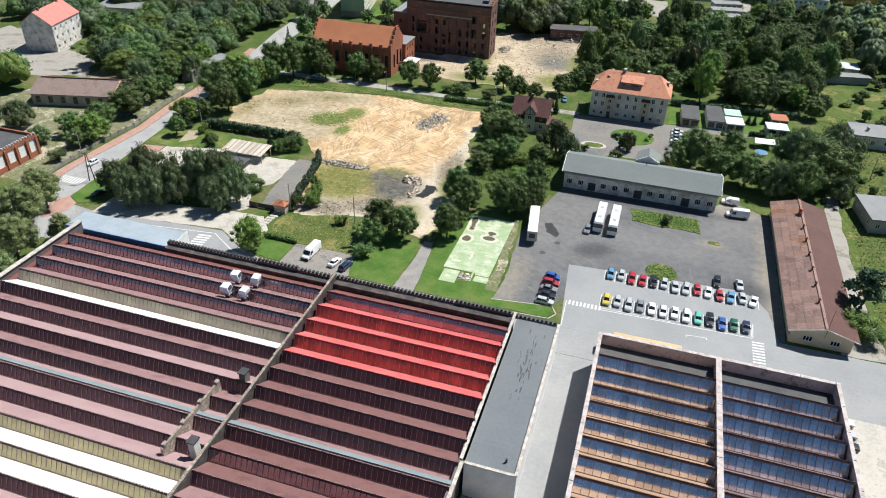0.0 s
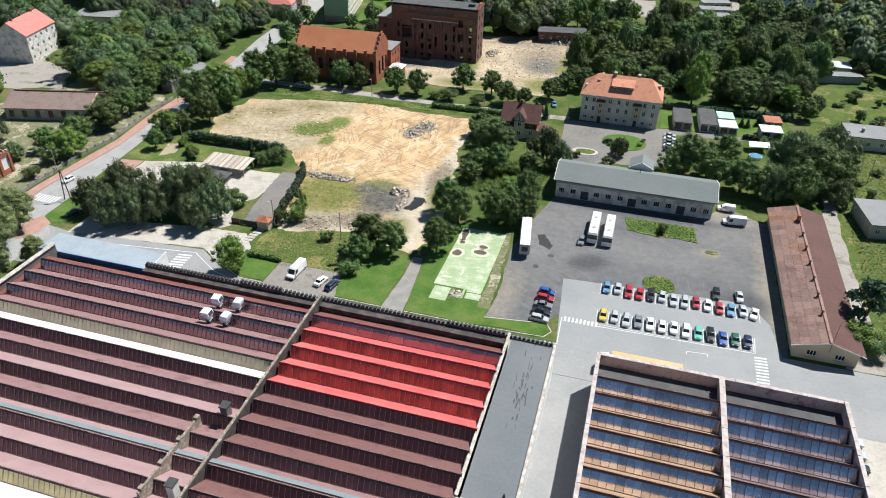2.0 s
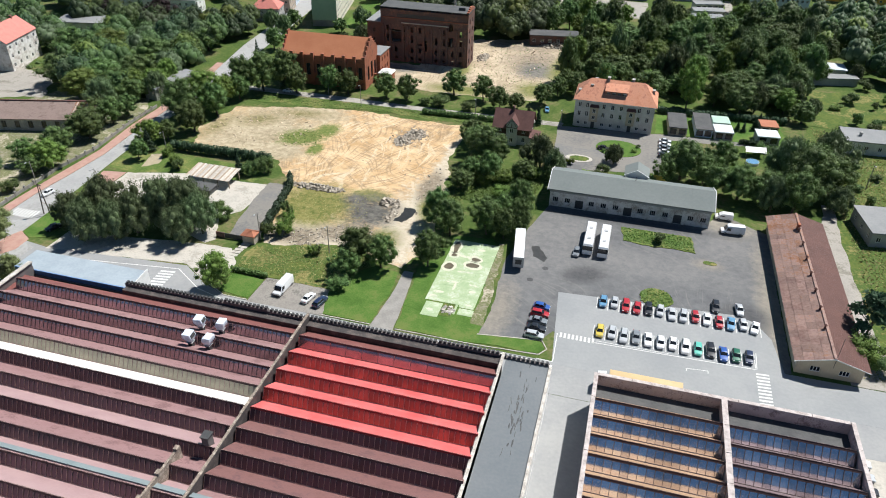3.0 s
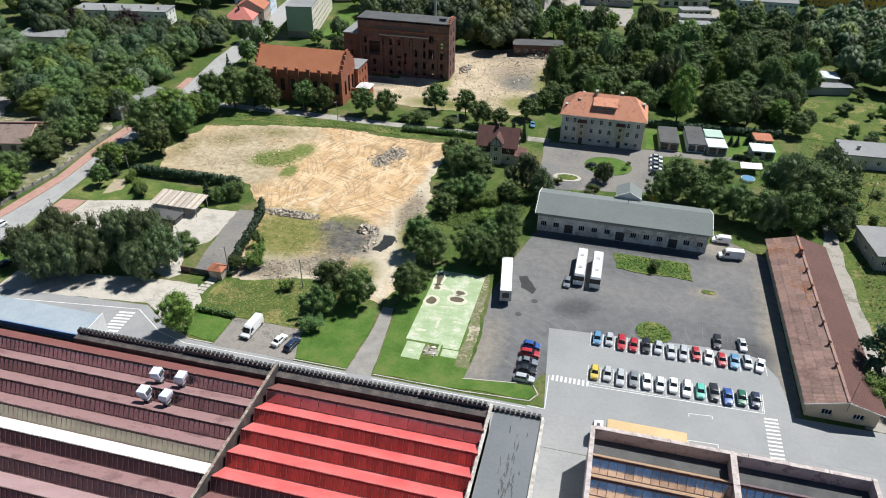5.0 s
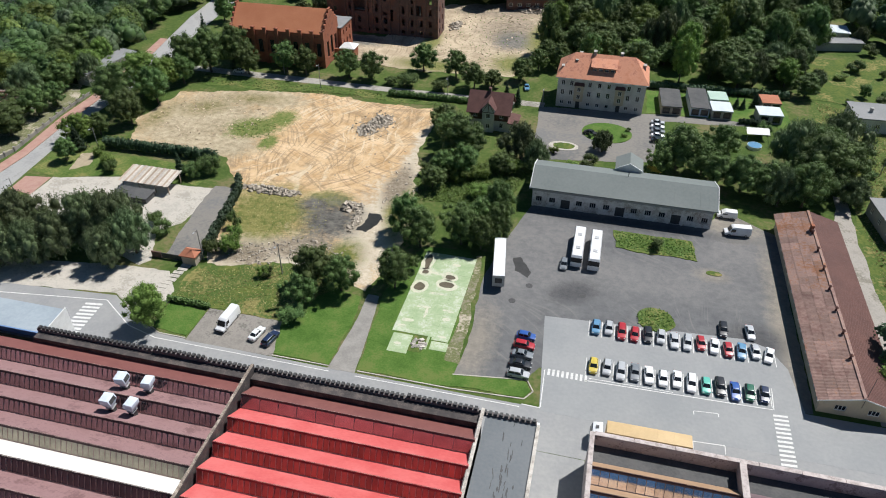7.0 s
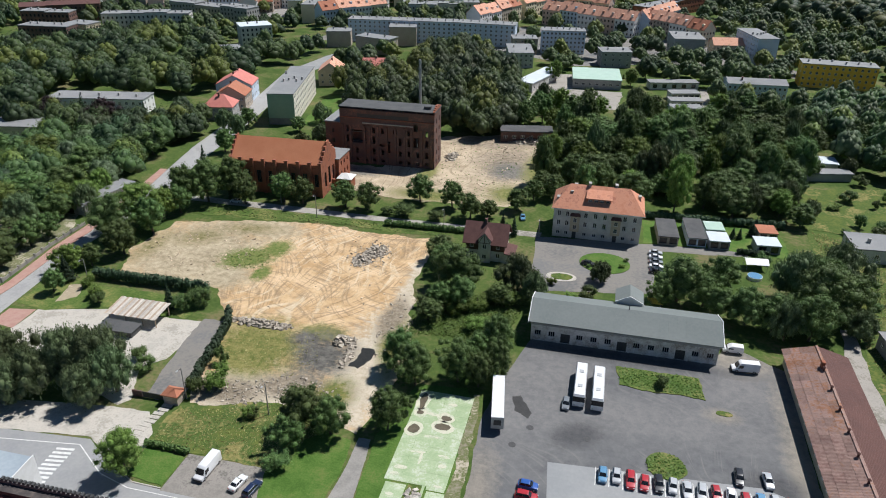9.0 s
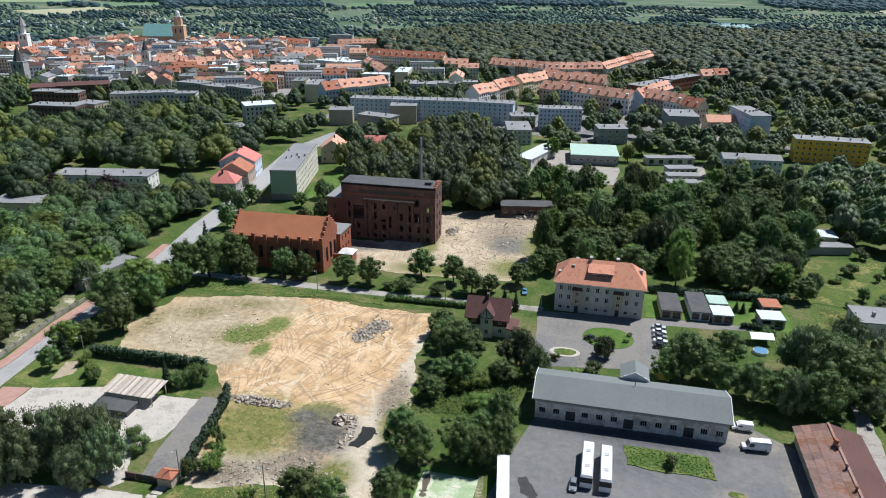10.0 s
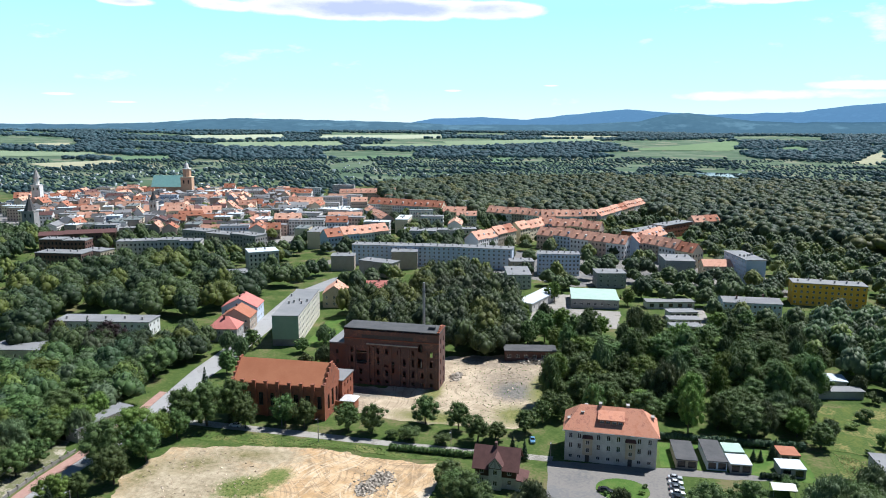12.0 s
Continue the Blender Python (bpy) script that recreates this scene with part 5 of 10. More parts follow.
def barrack():
    """Long low building with a rusty corrugated roof."""
    x0, x1, y0, y1, h = 46.3, 58.6, 96.2, 153.5, 3.5
    root = thing("barrack", "long low cream workshop with a rusty corrugated roof", "building")
    s = Shape()
    wp, wq = (x0, y1), (x0, y0)
    n = 19
    step = (y1 - y0) / n
    holes = []
    for i in range(n):
        u = (i + 0.5) * step
        holes.append((u - 0.7, u + 0.7, 1.1, 2.5))
    s.wall(wp, wq, 0, h, 0.35, holes)
    fh = [(2.6, 4.5, 1.0, 2.3), (8.0, 9.9, 1.0, 2.3)]
    s.wall((x0, y0), (x1, y0), 0, h, 0.35, fh)
    s.wall((x1, y0), (x1, y1), 0, h, 0.35)
    s.wall((x1, y1), (x0, y1), 0, h, 0.35)
    s.box(x0 + 0.35, x1 - 0.35, y0 + 0.35, y1 - 0.35, 3.1, 3.4)
    part("wall", s, PLASTER_CREAM, root)
    me = window_mesh(1.4, 1.4, WHITE, 1)
    for i in range(n):
        put("window", me, root, at=side_pose(wp, wq, (i + 0.5) * step, 1.1, 0.12))
    me2 = window_mesh(1.9, 1.3, WHITE, 2)
    for a, b, z, _ in fh:
        put("window", me2, root, at=side_pose((x0, y0), (x1, y0), (a + b) / 2, z, 0.12))
    cx = (x0 + x1) / 2
    g = Shape()
    for yy in (y0 + 0.17, y1 - 0.17):
        g.hexa([(x0, yy - 0.17, h + 0.003), (x1, yy - 0.17, h + 0.003), (x1, yy + 0.17, h + 0.003), (x0, yy + 0.17, h + 0.003)],
               [(cx - 0.3, yy - 0.17, 5.35), (cx + 0.3, yy - 0.17, 5.35), (cx + 0.3, yy + 0.17, 5.35), (cx - 0.3, yy + 0.17, 5.35)])
    part("gable", g, PLASTER_CREAM, root)
    # each sheet is a piece of its own, four courses up the slope, each lapping over the one below
    rows, courses, ya, yb = 24, 4, y0 - 0.9, y1 + 0.6
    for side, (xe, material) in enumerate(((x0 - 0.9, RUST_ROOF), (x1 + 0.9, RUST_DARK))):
        st = (yb - ya) / rows
        cor = 14
        top = [(j / cor * st + (0.02 if j == cor else 0), 0.07 if j % 2 else 0.0) for j in range(cor + 1)]
        for c in range(courses):
            f0, f1 = max(c / courses - 0.012, 0), (c + 1) / courses
            xa, xb = xe + (cx - xe) * f0, xe + (cx - xe) * f1
            za, zb = 3.55 + 2.0 * f0 + (0.05 if c else 0), 3.55 + 2.0 * f1
            sh = Shape()
            for lift, flip in ((0.0, side == 0), (-0.03, side == 1)):
                for (p0, z0), (p1, z1) in zip(top, top[1:]):
                    ring = [(xa, p0, za + z0 + lift), (xb, p0, zb + z0 + lift), (xb, p1, zb + z1 + lift), (xa, p1, za + z1 + lift)]
                    sh.face(ring[::-1] if flip else ring)
            for (p0, z0), (p1, z1) in zip(top, top[1:]):
                sh.face([(xa, p0, za - 0.03 + z0), (xa, p1, za - 0.03 + z1), (xa, p1, za + z1), (xa, p0, za + z0)])
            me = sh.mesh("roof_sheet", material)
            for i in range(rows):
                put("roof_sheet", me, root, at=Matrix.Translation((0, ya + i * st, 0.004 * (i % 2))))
    part("ridge_cap", Shape().box(cx - 0.28, cx + 0.28, ya, yb, 5.58, 5.74), RUST_ROOF, root)
    fa = Shape()
    fa.hexa([(x0 - 0.95, ya - 0.06, 3.4), (cx, ya - 0.06, 5.42), (cx, ya - 0.003, 5.42), (x0 - 0.95, ya - 0.003, 3.4)], [(x0 - 0.95, ya - 0.06, 3.6), (cx, ya - 0.06, 5.65), (cx, ya - 0.003, 5.65), (x0 - 0.95, ya - 0.003, 3.6)])
    fa.hexa([(cx, ya - 0.06, 5.42), (x1 + 0.95, ya - 0.06, 3.4), (x1 + 0.95, ya - 0.003, 3.4), (cx, ya - 0.003, 5.42)], [(cx, ya - 0.06, 5.65), (x1 + 0.95, ya - 0.06, 3.6), (x1 + 0.95, ya - 0.003, 3.6), (cx, ya - 0.003, 5.65)])
    part("fascia", fa, WHITE, root)
    for i in range(7):
        y = y0 + 9 + i * 6.6
        v = Shape().tube((cx - 0.5, y, 5.2), (cx - 0.5, y, 6.3), 0.22, 0.22)
        v.tube((cx - 0.5, y, 6.305), (cx - 0.5, y, 6.6), 0.42, 0.12)
        part("roof_vent", v, RUST_DARK, root)
    part("stack", Shape().box(cx - 0.9, cx - 0.2, y1 - 8, y1 - 7, 5.0, 7.0), BRICK_RED, root)
    m = Shape().tube((cx + 0.3, y0 - 0.4, 3.0), (cx + 0.3, y0 - 0.4, 10.5), 0.05, 0.04, 6)
    part("aerial_mast", m, METAL_DARK, root)


barrack()


def apartment_house():
    """Three-storey pale house under a hipped orange tile roof with a long dormer, bays and chimneys."""
    x0, x1, y0, y1, h = -11.6, 14.6, 207.0, 220.5, 9.6
    w, d = x1 - x0, y1 - y0
    root = thing("apartment_house", "pale three-storey apartment house with orange tiled hip roof", "house", at=pose((x0 + x1) / 2, (y0 + y1) / 2, 0))
    p, q = (-w / 2, -d / 2), (w / 2, -d / 2)
    cols = [1.7, 4.2, 6.6, 9.7, 12.6, 15.4, 18.8, 21.3, 24.2]
    holes, wins = [], []
    for f in range(3):
        for i, u in enumerate(cols):
            if i in (2, 6):
                continue
            z = 0.9 + 3.05 * f
            hh = 1.1 if f == 0 else 1.7
            holes.append((u - 0.55, u + 0.55, z, z + hh))
            wins.append((u, z, hh))
    s = Shape().wall(p, q, 0, h, 0.45, holes)
    ep, eq = (w / 2, -d / 2), (w / 2, d / 2)
    wp, wq = (-w / 2, d / 2), (-w / 2, -d / 2)
    eh = [(u - 0.55, u + 0.55, 0.9 + 3.05 * f, 2.5 + 3.05 * f) for f in range(3) for u in (3, 6.7, 10.5)]
    s.wall(ep, eq, 0, h, 0.45, eh)
    s.wall(wp, wq, 0, h, 0.45, eh)
    s.wall((w / 2, d / 2), (-w / 2, d / 2), 0, h, 0.45)
    s.box(-w / 2 + 0.45, w / 2 - 0.45, -d / 2 + 0.45, d / 2 - 0.45, h - 0.4, h - 0.1)
    part("wall", s, PLASTER_WHITE, root, "pale grey rendered wall with damp stains")
    for u, z, hh in wins:
        put("window", window_mesh(1.1, hh, WHITE, 1), root, at=side_pose(p, q, u, z, 0.15))
    for a, b, z, _ in eh:
        put("window", window_mesh(1.1, 1.6, WHITE, 1), root, at=side_pose(ep, eq, (a + b) / 2, z, 0.15))
        put("window", window_mesh(1.1, 1.6, WHITE, 1), root, at=side_pose(wp, wq, (a + b) / 2, z, 0.15))
    for u in (6.6, 18.8):
        b = Shape().wall((u - 1.4 - w / 2, -d / 2 - 0.75), (u + 1.4 - w / 2, -d / 2 - 0.75), 2.6, 7.6, 0.2, [(0.85, 1.95, 3.3, 4.7), (0.85, 1.95, 5.6, 7.0)])
        b.box(u - 1.4 - w / 2, u - 1.2 - w / 2, -d / 2 - 0.55, -d / 2 - 0.003, 2.6, 7.6)
        b.box(u + 1.2 - w / 2, u + 1.4 - w / 2, -d / 2 - 0.55, -d / 2 - 0.003, 2.6, 7.6)
        b.box(u - 1.2 - w / 2, u + 1.2 - w / 2, -d / 2 - 0.55, -d / 2 - 0.003, 2.4, 2.6)
        bay = part("stair_bay", b, PLASTER_CREAM, root)
        for z in (3.3, 5.6):
            put("window", window_mesh(1.1, 1.4, WHITE, 1), bay, at=pose(u - w / 2, -d / 2 - 0.62, z))
        cap = Shape().hexa([(u - 1.6 - w / 2, -d / 2 - 1.0, 7.603), (u + 1.6 - w / 2, -d / 2 - 1.0, 7.603), (u + 1.6 - w / 2, -d / 2 - 0.003, 7.603), (u - 1.6 - w / 2, -d / 2 - 0.003, 7.603)],
                           [(u - 1.3 - w / 2, -d / 2 - 0.5, 8.2), (u + 1.3 - w / 2, -d / 2 - 0.5, 8.2), (u + 1.3 - w / 2, -d / 2 - 0.003, 8.4), (u - 1.3 - w / 2, -d / 2 - 0.003, 8.4)])
        part("bay_roof", cap, TILE_BROWN, bay)
        part("door", Shape().box(u - 0.6 - w / 2, u + 0.6 - w / 2, -d / 2 - 0.06, -d / 2 - 0.003, 0, 2.2), METAL_DARK, root)
    r = Shape()
    hip_roof(r, w, d, h + 0.2, 5.4, 0.7, hip=0.66)
    rf = part("roof", r, TILE_ORANGE, root, "bright orange tiled hip roof")
    dm = Shape().box(-3.6, 3.6, -d / 2 + 2.0, -1, h + 0.5, h + 3.2)
    dorm = part("dormer", dm, TILE_BRICKRED, rf)
    part("dormer_roof", Shape().hexa([(-3.9, -d / 2 + 1.6, h + 3.1), (3.9, -d / 2 + 1.6, h + 3.1), (3.9, -0.8, h + 4.7), (-3.9, -0.8, h + 4.7)], [(-3.9, -d / 2 + 1.6, h + 3.3), (3.9, -d / 2 + 1.6, h + 3.3), (3.9, -0.8, h + 4.9), (-3.9, -0.8, h + 4.9)]), TILE_ORANGE, rf)
    for i in range(4):
        put("dormer_window", window_mesh(1.2, 1.0, WHITE, 1), rf, at=pose(-2.6 + i * 1.75, -d / 2 + 1.86, h + 1.8))
    for cx, cy, cz in ((-8.3, -1.8, h + 4.0), (-7.4, 1.2, h + 5), (-3.2, 0.2, h + 6.2), (4.8, 1.0, h + 6.0), (12.0, 0.6, h + 3.2), (-12.2, -3, h + 2.2)):
        c = Shape().box(cx - 0.4, cx + 0.4, cy - 0.75, cy + 0.75, h + 0.8, cz)
        c.box(cx - 0.5, cx + 0.5, cy - 0.85, cy + 0.85, cz + 0.003, cz + 0.2)
        part("chimney", c, PLASTER_DIRTY, rf)
    part("skylight", Shape().hexa([(-11.6, -3.2, h + 1.4), (-10.4, -3.2, h + 1.4), (-10.4, -1.8, h + 2.6), (-11.6, -1.8, h + 2.6)], [(-11.6, -3.3, h + 1.7), (-10.4, -3.3, h + 1.7), (-10.4, -1.9, h + 2.9), (-11.6, -1.9, h + 2.9)]), GLASS_DARK, rf)
    part("gutter", Shape().box(-w / 2 - 0.8, w / 2 + 0.8, -d / 2 - 0.85, -d / 2 - 0.72, h - 0.05, h + 0.1), METAL_GREY, rf)


apartment_house()


def villa():
    """House with a dark brown tile roof, a white central gable and half-timbered upper floor."""
    root = thing("villa", "old villa with dark brown tiled roof and white gabled bay", "house", at=pose(-29, 190.0, 0))
    w, d, h = 11.2, 8.6, 6.2
    p, q = (-w / 2, -d / 2), (w / 2, -d / 2)
    holes = [(1.2, 2.3, 1.0, 2.6), (8.8, 9.9, 1.0, 2.6), (1.2, 2.3, 4.0, 5.4), (8.8, 9.9, 4.0, 5.4)]
    s = Shape().wall(p, q, 0, h, 0.35, holes)
    ep, eq = (w / 2, -d / 2), (w / 2, d / 2)
    eh = [(1.6, 2.7, 1.0, 2.5), (5.6, 6.7, 1.0, 2.5), (1.6, 2.7, 4.0, 5.4), (5.6, 6.7, 4.0, 5.4)]
    s.wall(ep, eq, 0, h, 0.35, eh)
    s.wall((w / 2, d / 2), (-w / 2, d / 2), 0, h, 0.35)
    s.wall((-w / 2, d / 2), (-w / 2, -d / 2), 0, h, 0.35)
    s.box(-w / 2 + 0.35, w / 2 - 0.35, -d / 2 + 0.35, d / 2 - 0.35, 5.7, 6.0)
    part("wall", s, PLASTER_WHITE, root)
    part("timber_storey", Shape().wall((-w / 2 - 0.06, -d / 2 - 0.06), (w / 2 + 0.06, -d / 2 - 0.06), 3.3, 6.3, 0.05, [(1.26, 2.36, 4.0, 5.4), (8.86, 9.96, 4.0, 5.4)]).wall((w / 2 + 0.06, -d / 2 - 0.06), (w / 2 + 0.06, d / 2), 3.3, 6.3, 0.05, [(1.66, 2.76, 4.0, 5.4), (5.66, 6.76, 4.0, 5.4)]), TIMBER_DARK, root, "dark boarded upper storey")
    for a, b, z, z2 in holes:
        put("window", window_mesh(1.1, z2 - z, WHITE, 1), root, at=side_pose(p, q, (a + b) / 2, z, 0.12))
    for a, b, z, z2 in eh:
        put("window", window_mesh(1.1, z2 - z, WHITE, 1), root, at=side_pose(ep, eq, (a + b) / 2, z, 0.12))
    r = Shape()
    gable_roof(r, w, d, h, 3.9, 0.9, 0.2)
    rf = part("roof", r, TILE_BROWN, root)
    g = Shape()
    for s_ in (-1, 1):
        xx = s_ * (w / 2 - 0.2)
        g.hexa([(xx - 0.15, -d / 2, h + 0.003), (xx + 0.15, -d / 2, h + 0.003), (xx + 0.15, d / 2, h + 0.003), (xx - 0.15, d / 2, h + 0.003)],
               [(xx - 0.15, -0.05, h + 3.85), (xx + 0.15, -0.05, h + 3.85), (xx + 0.15, 0.05, h + 3.85), (xx - 0.15, 0.05, h + 3.85)])
    part("gable", g, TIMBER_DARK, root)
    b = Shape().wall((-1.7, -d / 2 - 1.3), (1.7, -d / 2 - 1.3), 0, 7.3, 0.25, [(1.1, 2.3, 1.1, 2.6), (1.1, 2.3, 4.3, 5.8)])
    b.box(-1.7, -1.45, -d / 2 - 1.05, -d / 2 + 1.5, 0, 7.3)
    b.box(1.45, 1.7, -d / 2 - 1.05, -d / 2 + 1.5, 0, 7.3)
    b.hexa([(-1.7, -d / 2 - 1.3, 7.303), (1.7, -d / 2 - 1.3, 7.303), (1.7, -d / 2 + 2.5, 7.303), (-1.7, -d / 2 + 2.5, 7.303)], [(-0.05, -d / 2 - 1.3, 9.3), (0.05, -d / 2 - 1.3, 9.3), (0.05, -d / 2 + 2.5, 9.3), (-0.05, -d / 2 + 2.5, 9.3)])
    bay = part("bay", b, PLASTER_WHITE, root, "white rendered gabled bay")
    for z in (1.1, 4.3):
        put("window", window_mesh(1.2, 1.5, WHITE, 1), bay, at=pose(0, -d / 2 - 1.18, z))
    br = Shape()
    for sg in (-1, 1):
        ring = [(sg * 2.2, -d / 2 - 1.7, 6.9), (sg * 2.2, -d / 2 + 3, 6.9), (0, -d / 2 + 3, 9.4), (0, -d / 2 - 1.7, 9.4)]
        if sg < 0:
            ring = ring[::-1]
        br.hexa(ring, [(a, c, z + 0.15) for a, c, z in ring])
    part("bay_roof", br, TILE_BROWN, bay)
    tb = Shape().box(-1.7, 1.7, -d / 2 - 1.36, -d / 2 - 1.303, 6.1, 6.3).box(-0.09, 0.09, -d / 2 - 1.36, -d / 2 - 1.303, 6.303, 8.9)
    for k in (-1, 1):
        tb.hexa([(k * 1.62 - 0.08, -d / 2 - 1.36, 6.303), (k * 1.62 + 0.08, -d / 2 - 1.36, 6.303), (k * 1.62 + 0.08, -d / 2 - 1.303, 6.303), (k * 1.62 - 0.08, -d / 2 - 1.303, 6.303)], [(k * 0.3 - 0.08, -d / 2 - 1.36, 8.6), (k * 0.3 + 0.08, -d / 2 - 1.36, 8.6), (k * 0.3 + 0.08, -d / 2 - 1.303, 8.6), (k * 0.3 - 0.08, -d / 2 - 1.303, 8.6)])
    part("timber_frame", tb, TIMBER_DARK, bay)
    part("chimney", Shape().box(-0.9, -0.2, -0.5, 0.5, h + 2.5, h + 5.2), BRICK_OLD, rf)
    part("porch", Shape().box(w / 2 + 0.003, w / 2 + 2.6, -d / 2 - 0.5, 1.5, 0, 3.0), PLASTER_WHITE, root)
    part("porch_roof", Shape().hexa([(w / 2 + 0.003, -d / 2 - 0.9, 3.1), (w / 2 + 3.1, -d / 2 - 0.9, 2.8), (w / 2 + 3.1, 1.9, 2.8), (w / 2 + 0.003, 1.9, 3.1)], [(w / 2 + 0.003, -d / 2 - 0.9, 3.4), (w / 2 + 3.1, -d / 2 - 0.9, 3.0), (w / 2 + 3.1, 1.9, 3.0), (w / 2 + 0.003, 1.9, 3.4)]), TILE_BROWN, root)


villa()


def ruin():
    """Roofless-looking brick mill block: open holes for windows, pale lintel band, flat dark roof edge."""
    x0, x1, y0, y1, h = -97.5, -60.5, 252.5, 263.0, 21.6
    root = thing("brick_mill_ruin", "ruined red brick mill with empty window holes", "ruin", at=pose(x0, y0, 0))
    w, d = x1 - x0, y1 - y0
    big = [(4.6, 8.8, 8.0, 13.2), (28.8, 31.0, 8.0, 11.8), (29.0, 30.8, 14.2, 17.0), (21.0, 22.4, 12.6, 14.2), (18.2, 19.8, 5.2, 9.6)]
    holes = list(big)
    for i in range(10):
        u = 3.0 + i * 3.45
        for z, hh, ww in ((1.0, 1.3, 1.2), (4.0, 2.4, 1.1), (8.2, 2.9, 1.1), (12.4, 2.2, 1.1)):
            if any(b[0] - 1 < u < b[1] + 1 and b[2] - 2 < z < b[3] + 0.5 for b in big):
                continue
            if (i * 7 + int(z)) % 9 == 0:
                continue
            holes.append((u - ww / 2, u + ww / 2, z, z + hh))
    holes.append((15.7, 17.6, 7.4, 8.35))
    holes = [hh for i, hh in enumerate(holes) if not any(abs(hh[0] - o[0]) < 1e-3 and abs(hh[2] - o[2]) < 1e-3 for o in holes[:i])]
    s = Shape().wall((0, 0), (w, 0), 0, h - 1.5, 0.7, holes)
    eh = [(u - 0.7, u + 0.7, z, z + 2.0) for u in (3, 7.5) for z in (1.2, 5.0, 9.2, 13.4, 17)]
    s.wall((w, 0), (w, d), 0, h, 0.7, eh)
    s.wall((w, d), (0, d), 0, h, 0.7, [(3.5, 8.0, 7.6, 12.2), (11, 13, 12, 14.5), (16, 18, 4, 6.5), (20, 22, 12, 14), (5, 7, 15.5, 18)])
    s.wall((0, d), (0, 0), 0, h, 0.7, eh)
    part("wall", s, BRICK_OLD, root, "sooty red brick wall with broken openings")
    pil = Shape().box(-0.45, 0.45, -0.4, -0.003, 0, 15.2).mesh("pilaster", BRICK_OLD)
    for u in (1.0, 4.0, 9.6, 11.6, 14.9, 18.4, 21.8, 25.3, 28.2, 32.0, 35.9):
        put("pilaster", pil, root, at=pose(u, 0, 0))
    part("lintel_band", Shape().box(9, 29, -0.5, -0.003, 16.0, 16.35), CONCRETE, root)
    part("upper_band", Shape().box(0, w, -0.25, -0.003, 17.8, 18.1), BRICK_RED, root)
    part("strip_window", Shape().box(7, 27, -0.003, 0.1, 18.3, 19.6), METAL_DARK, root)
    part("attic_wall", Shape().box(0, w, -0.1, 0.6, 20.103, 21.2), BRICK_OLD, root)
    part("roof", Shape().box(-0.3, w + 0.2, 0.2, d + 0.3, h + 0.003, h + 0.35), BITUMEN, root)
    fl = Shape()
    for z in (3.7, 7.6, 11.5, 15.0):
        fl.box(0.8, 26, 2.5, d - 0.8, z, z + 0.3)
    part("floor_slab", fl, CONCRETE_DARK, root)
    # wall added behind most openings so that they look dark
    part("inner_wall", Shape().box(0.75, 27.5, 4.2, 4.7, 0, 20), BRICK_OLD, root)
    col = Shape().box(-0.3, 0.3, -0.3, 0.3, 0, 21).mesh("column", CONCRETE_DARK)
    for u in (7, 14, 21, 28):
        put("column", col, root, at=pose(u, 8, 0))
    par = Shape()
    for i in range(8):
        par.box(w - 0.7, w + 0.05, i * d / 8, (i + 0.97) * d / 8, h + 0.36, h + 0.7 + 1.3 * (1 - abs(i - 3.5) / 3.5) + random.uniform(0, 0.3))
    part("parapet_gable", par, BRICK_RED, root)
    part("roof_hatch", Shape().box(w - 5, w - 2.5, 4, 6, h + 0.36, h + 1.4), BITUMEN, root)
    an = thing("ruin_annex", "brick stair annex beside the ruined mill", "ruin", at=pose(x0 - 6.4, 253.5, 0))
    part("wall", Shape().wall((0, 0), (6.3, 0), 0, 15.2, 0.5, [(2.6, 3.6, 3 + i * 4, 4.6 + i * 4) for i in range(3)]).wall((6.3, 18), (0, 18), 0, 15.2, 0.5).wall((0, 18), (0, 0), 0, 15.2, 0.5, [(4, 5.2, 4, 6), (10, 11.2, 8, 10)]), BRICK_OLD, an)
    part("roof", Shape().box(-0.3, 6.3, -0.3, 18.3, 15.203, 15.6), BITUMEN_LIGHT, an)
    ch = thing("steel_stack", "slim grey steel chimney behind the mill", "chimney", at=pose(-74, 283, 0))
    part("tube", Shape().tube((0, 0, 0), (0, 0, 34), 0.6, 0.5, 10), METAL_GREY, ch)
    part("ring", Shape().tube((0, 0, 30), (0, 0, 30.25), 0.75, 0.75, 10), METAL_DARK, ch)


ruin()


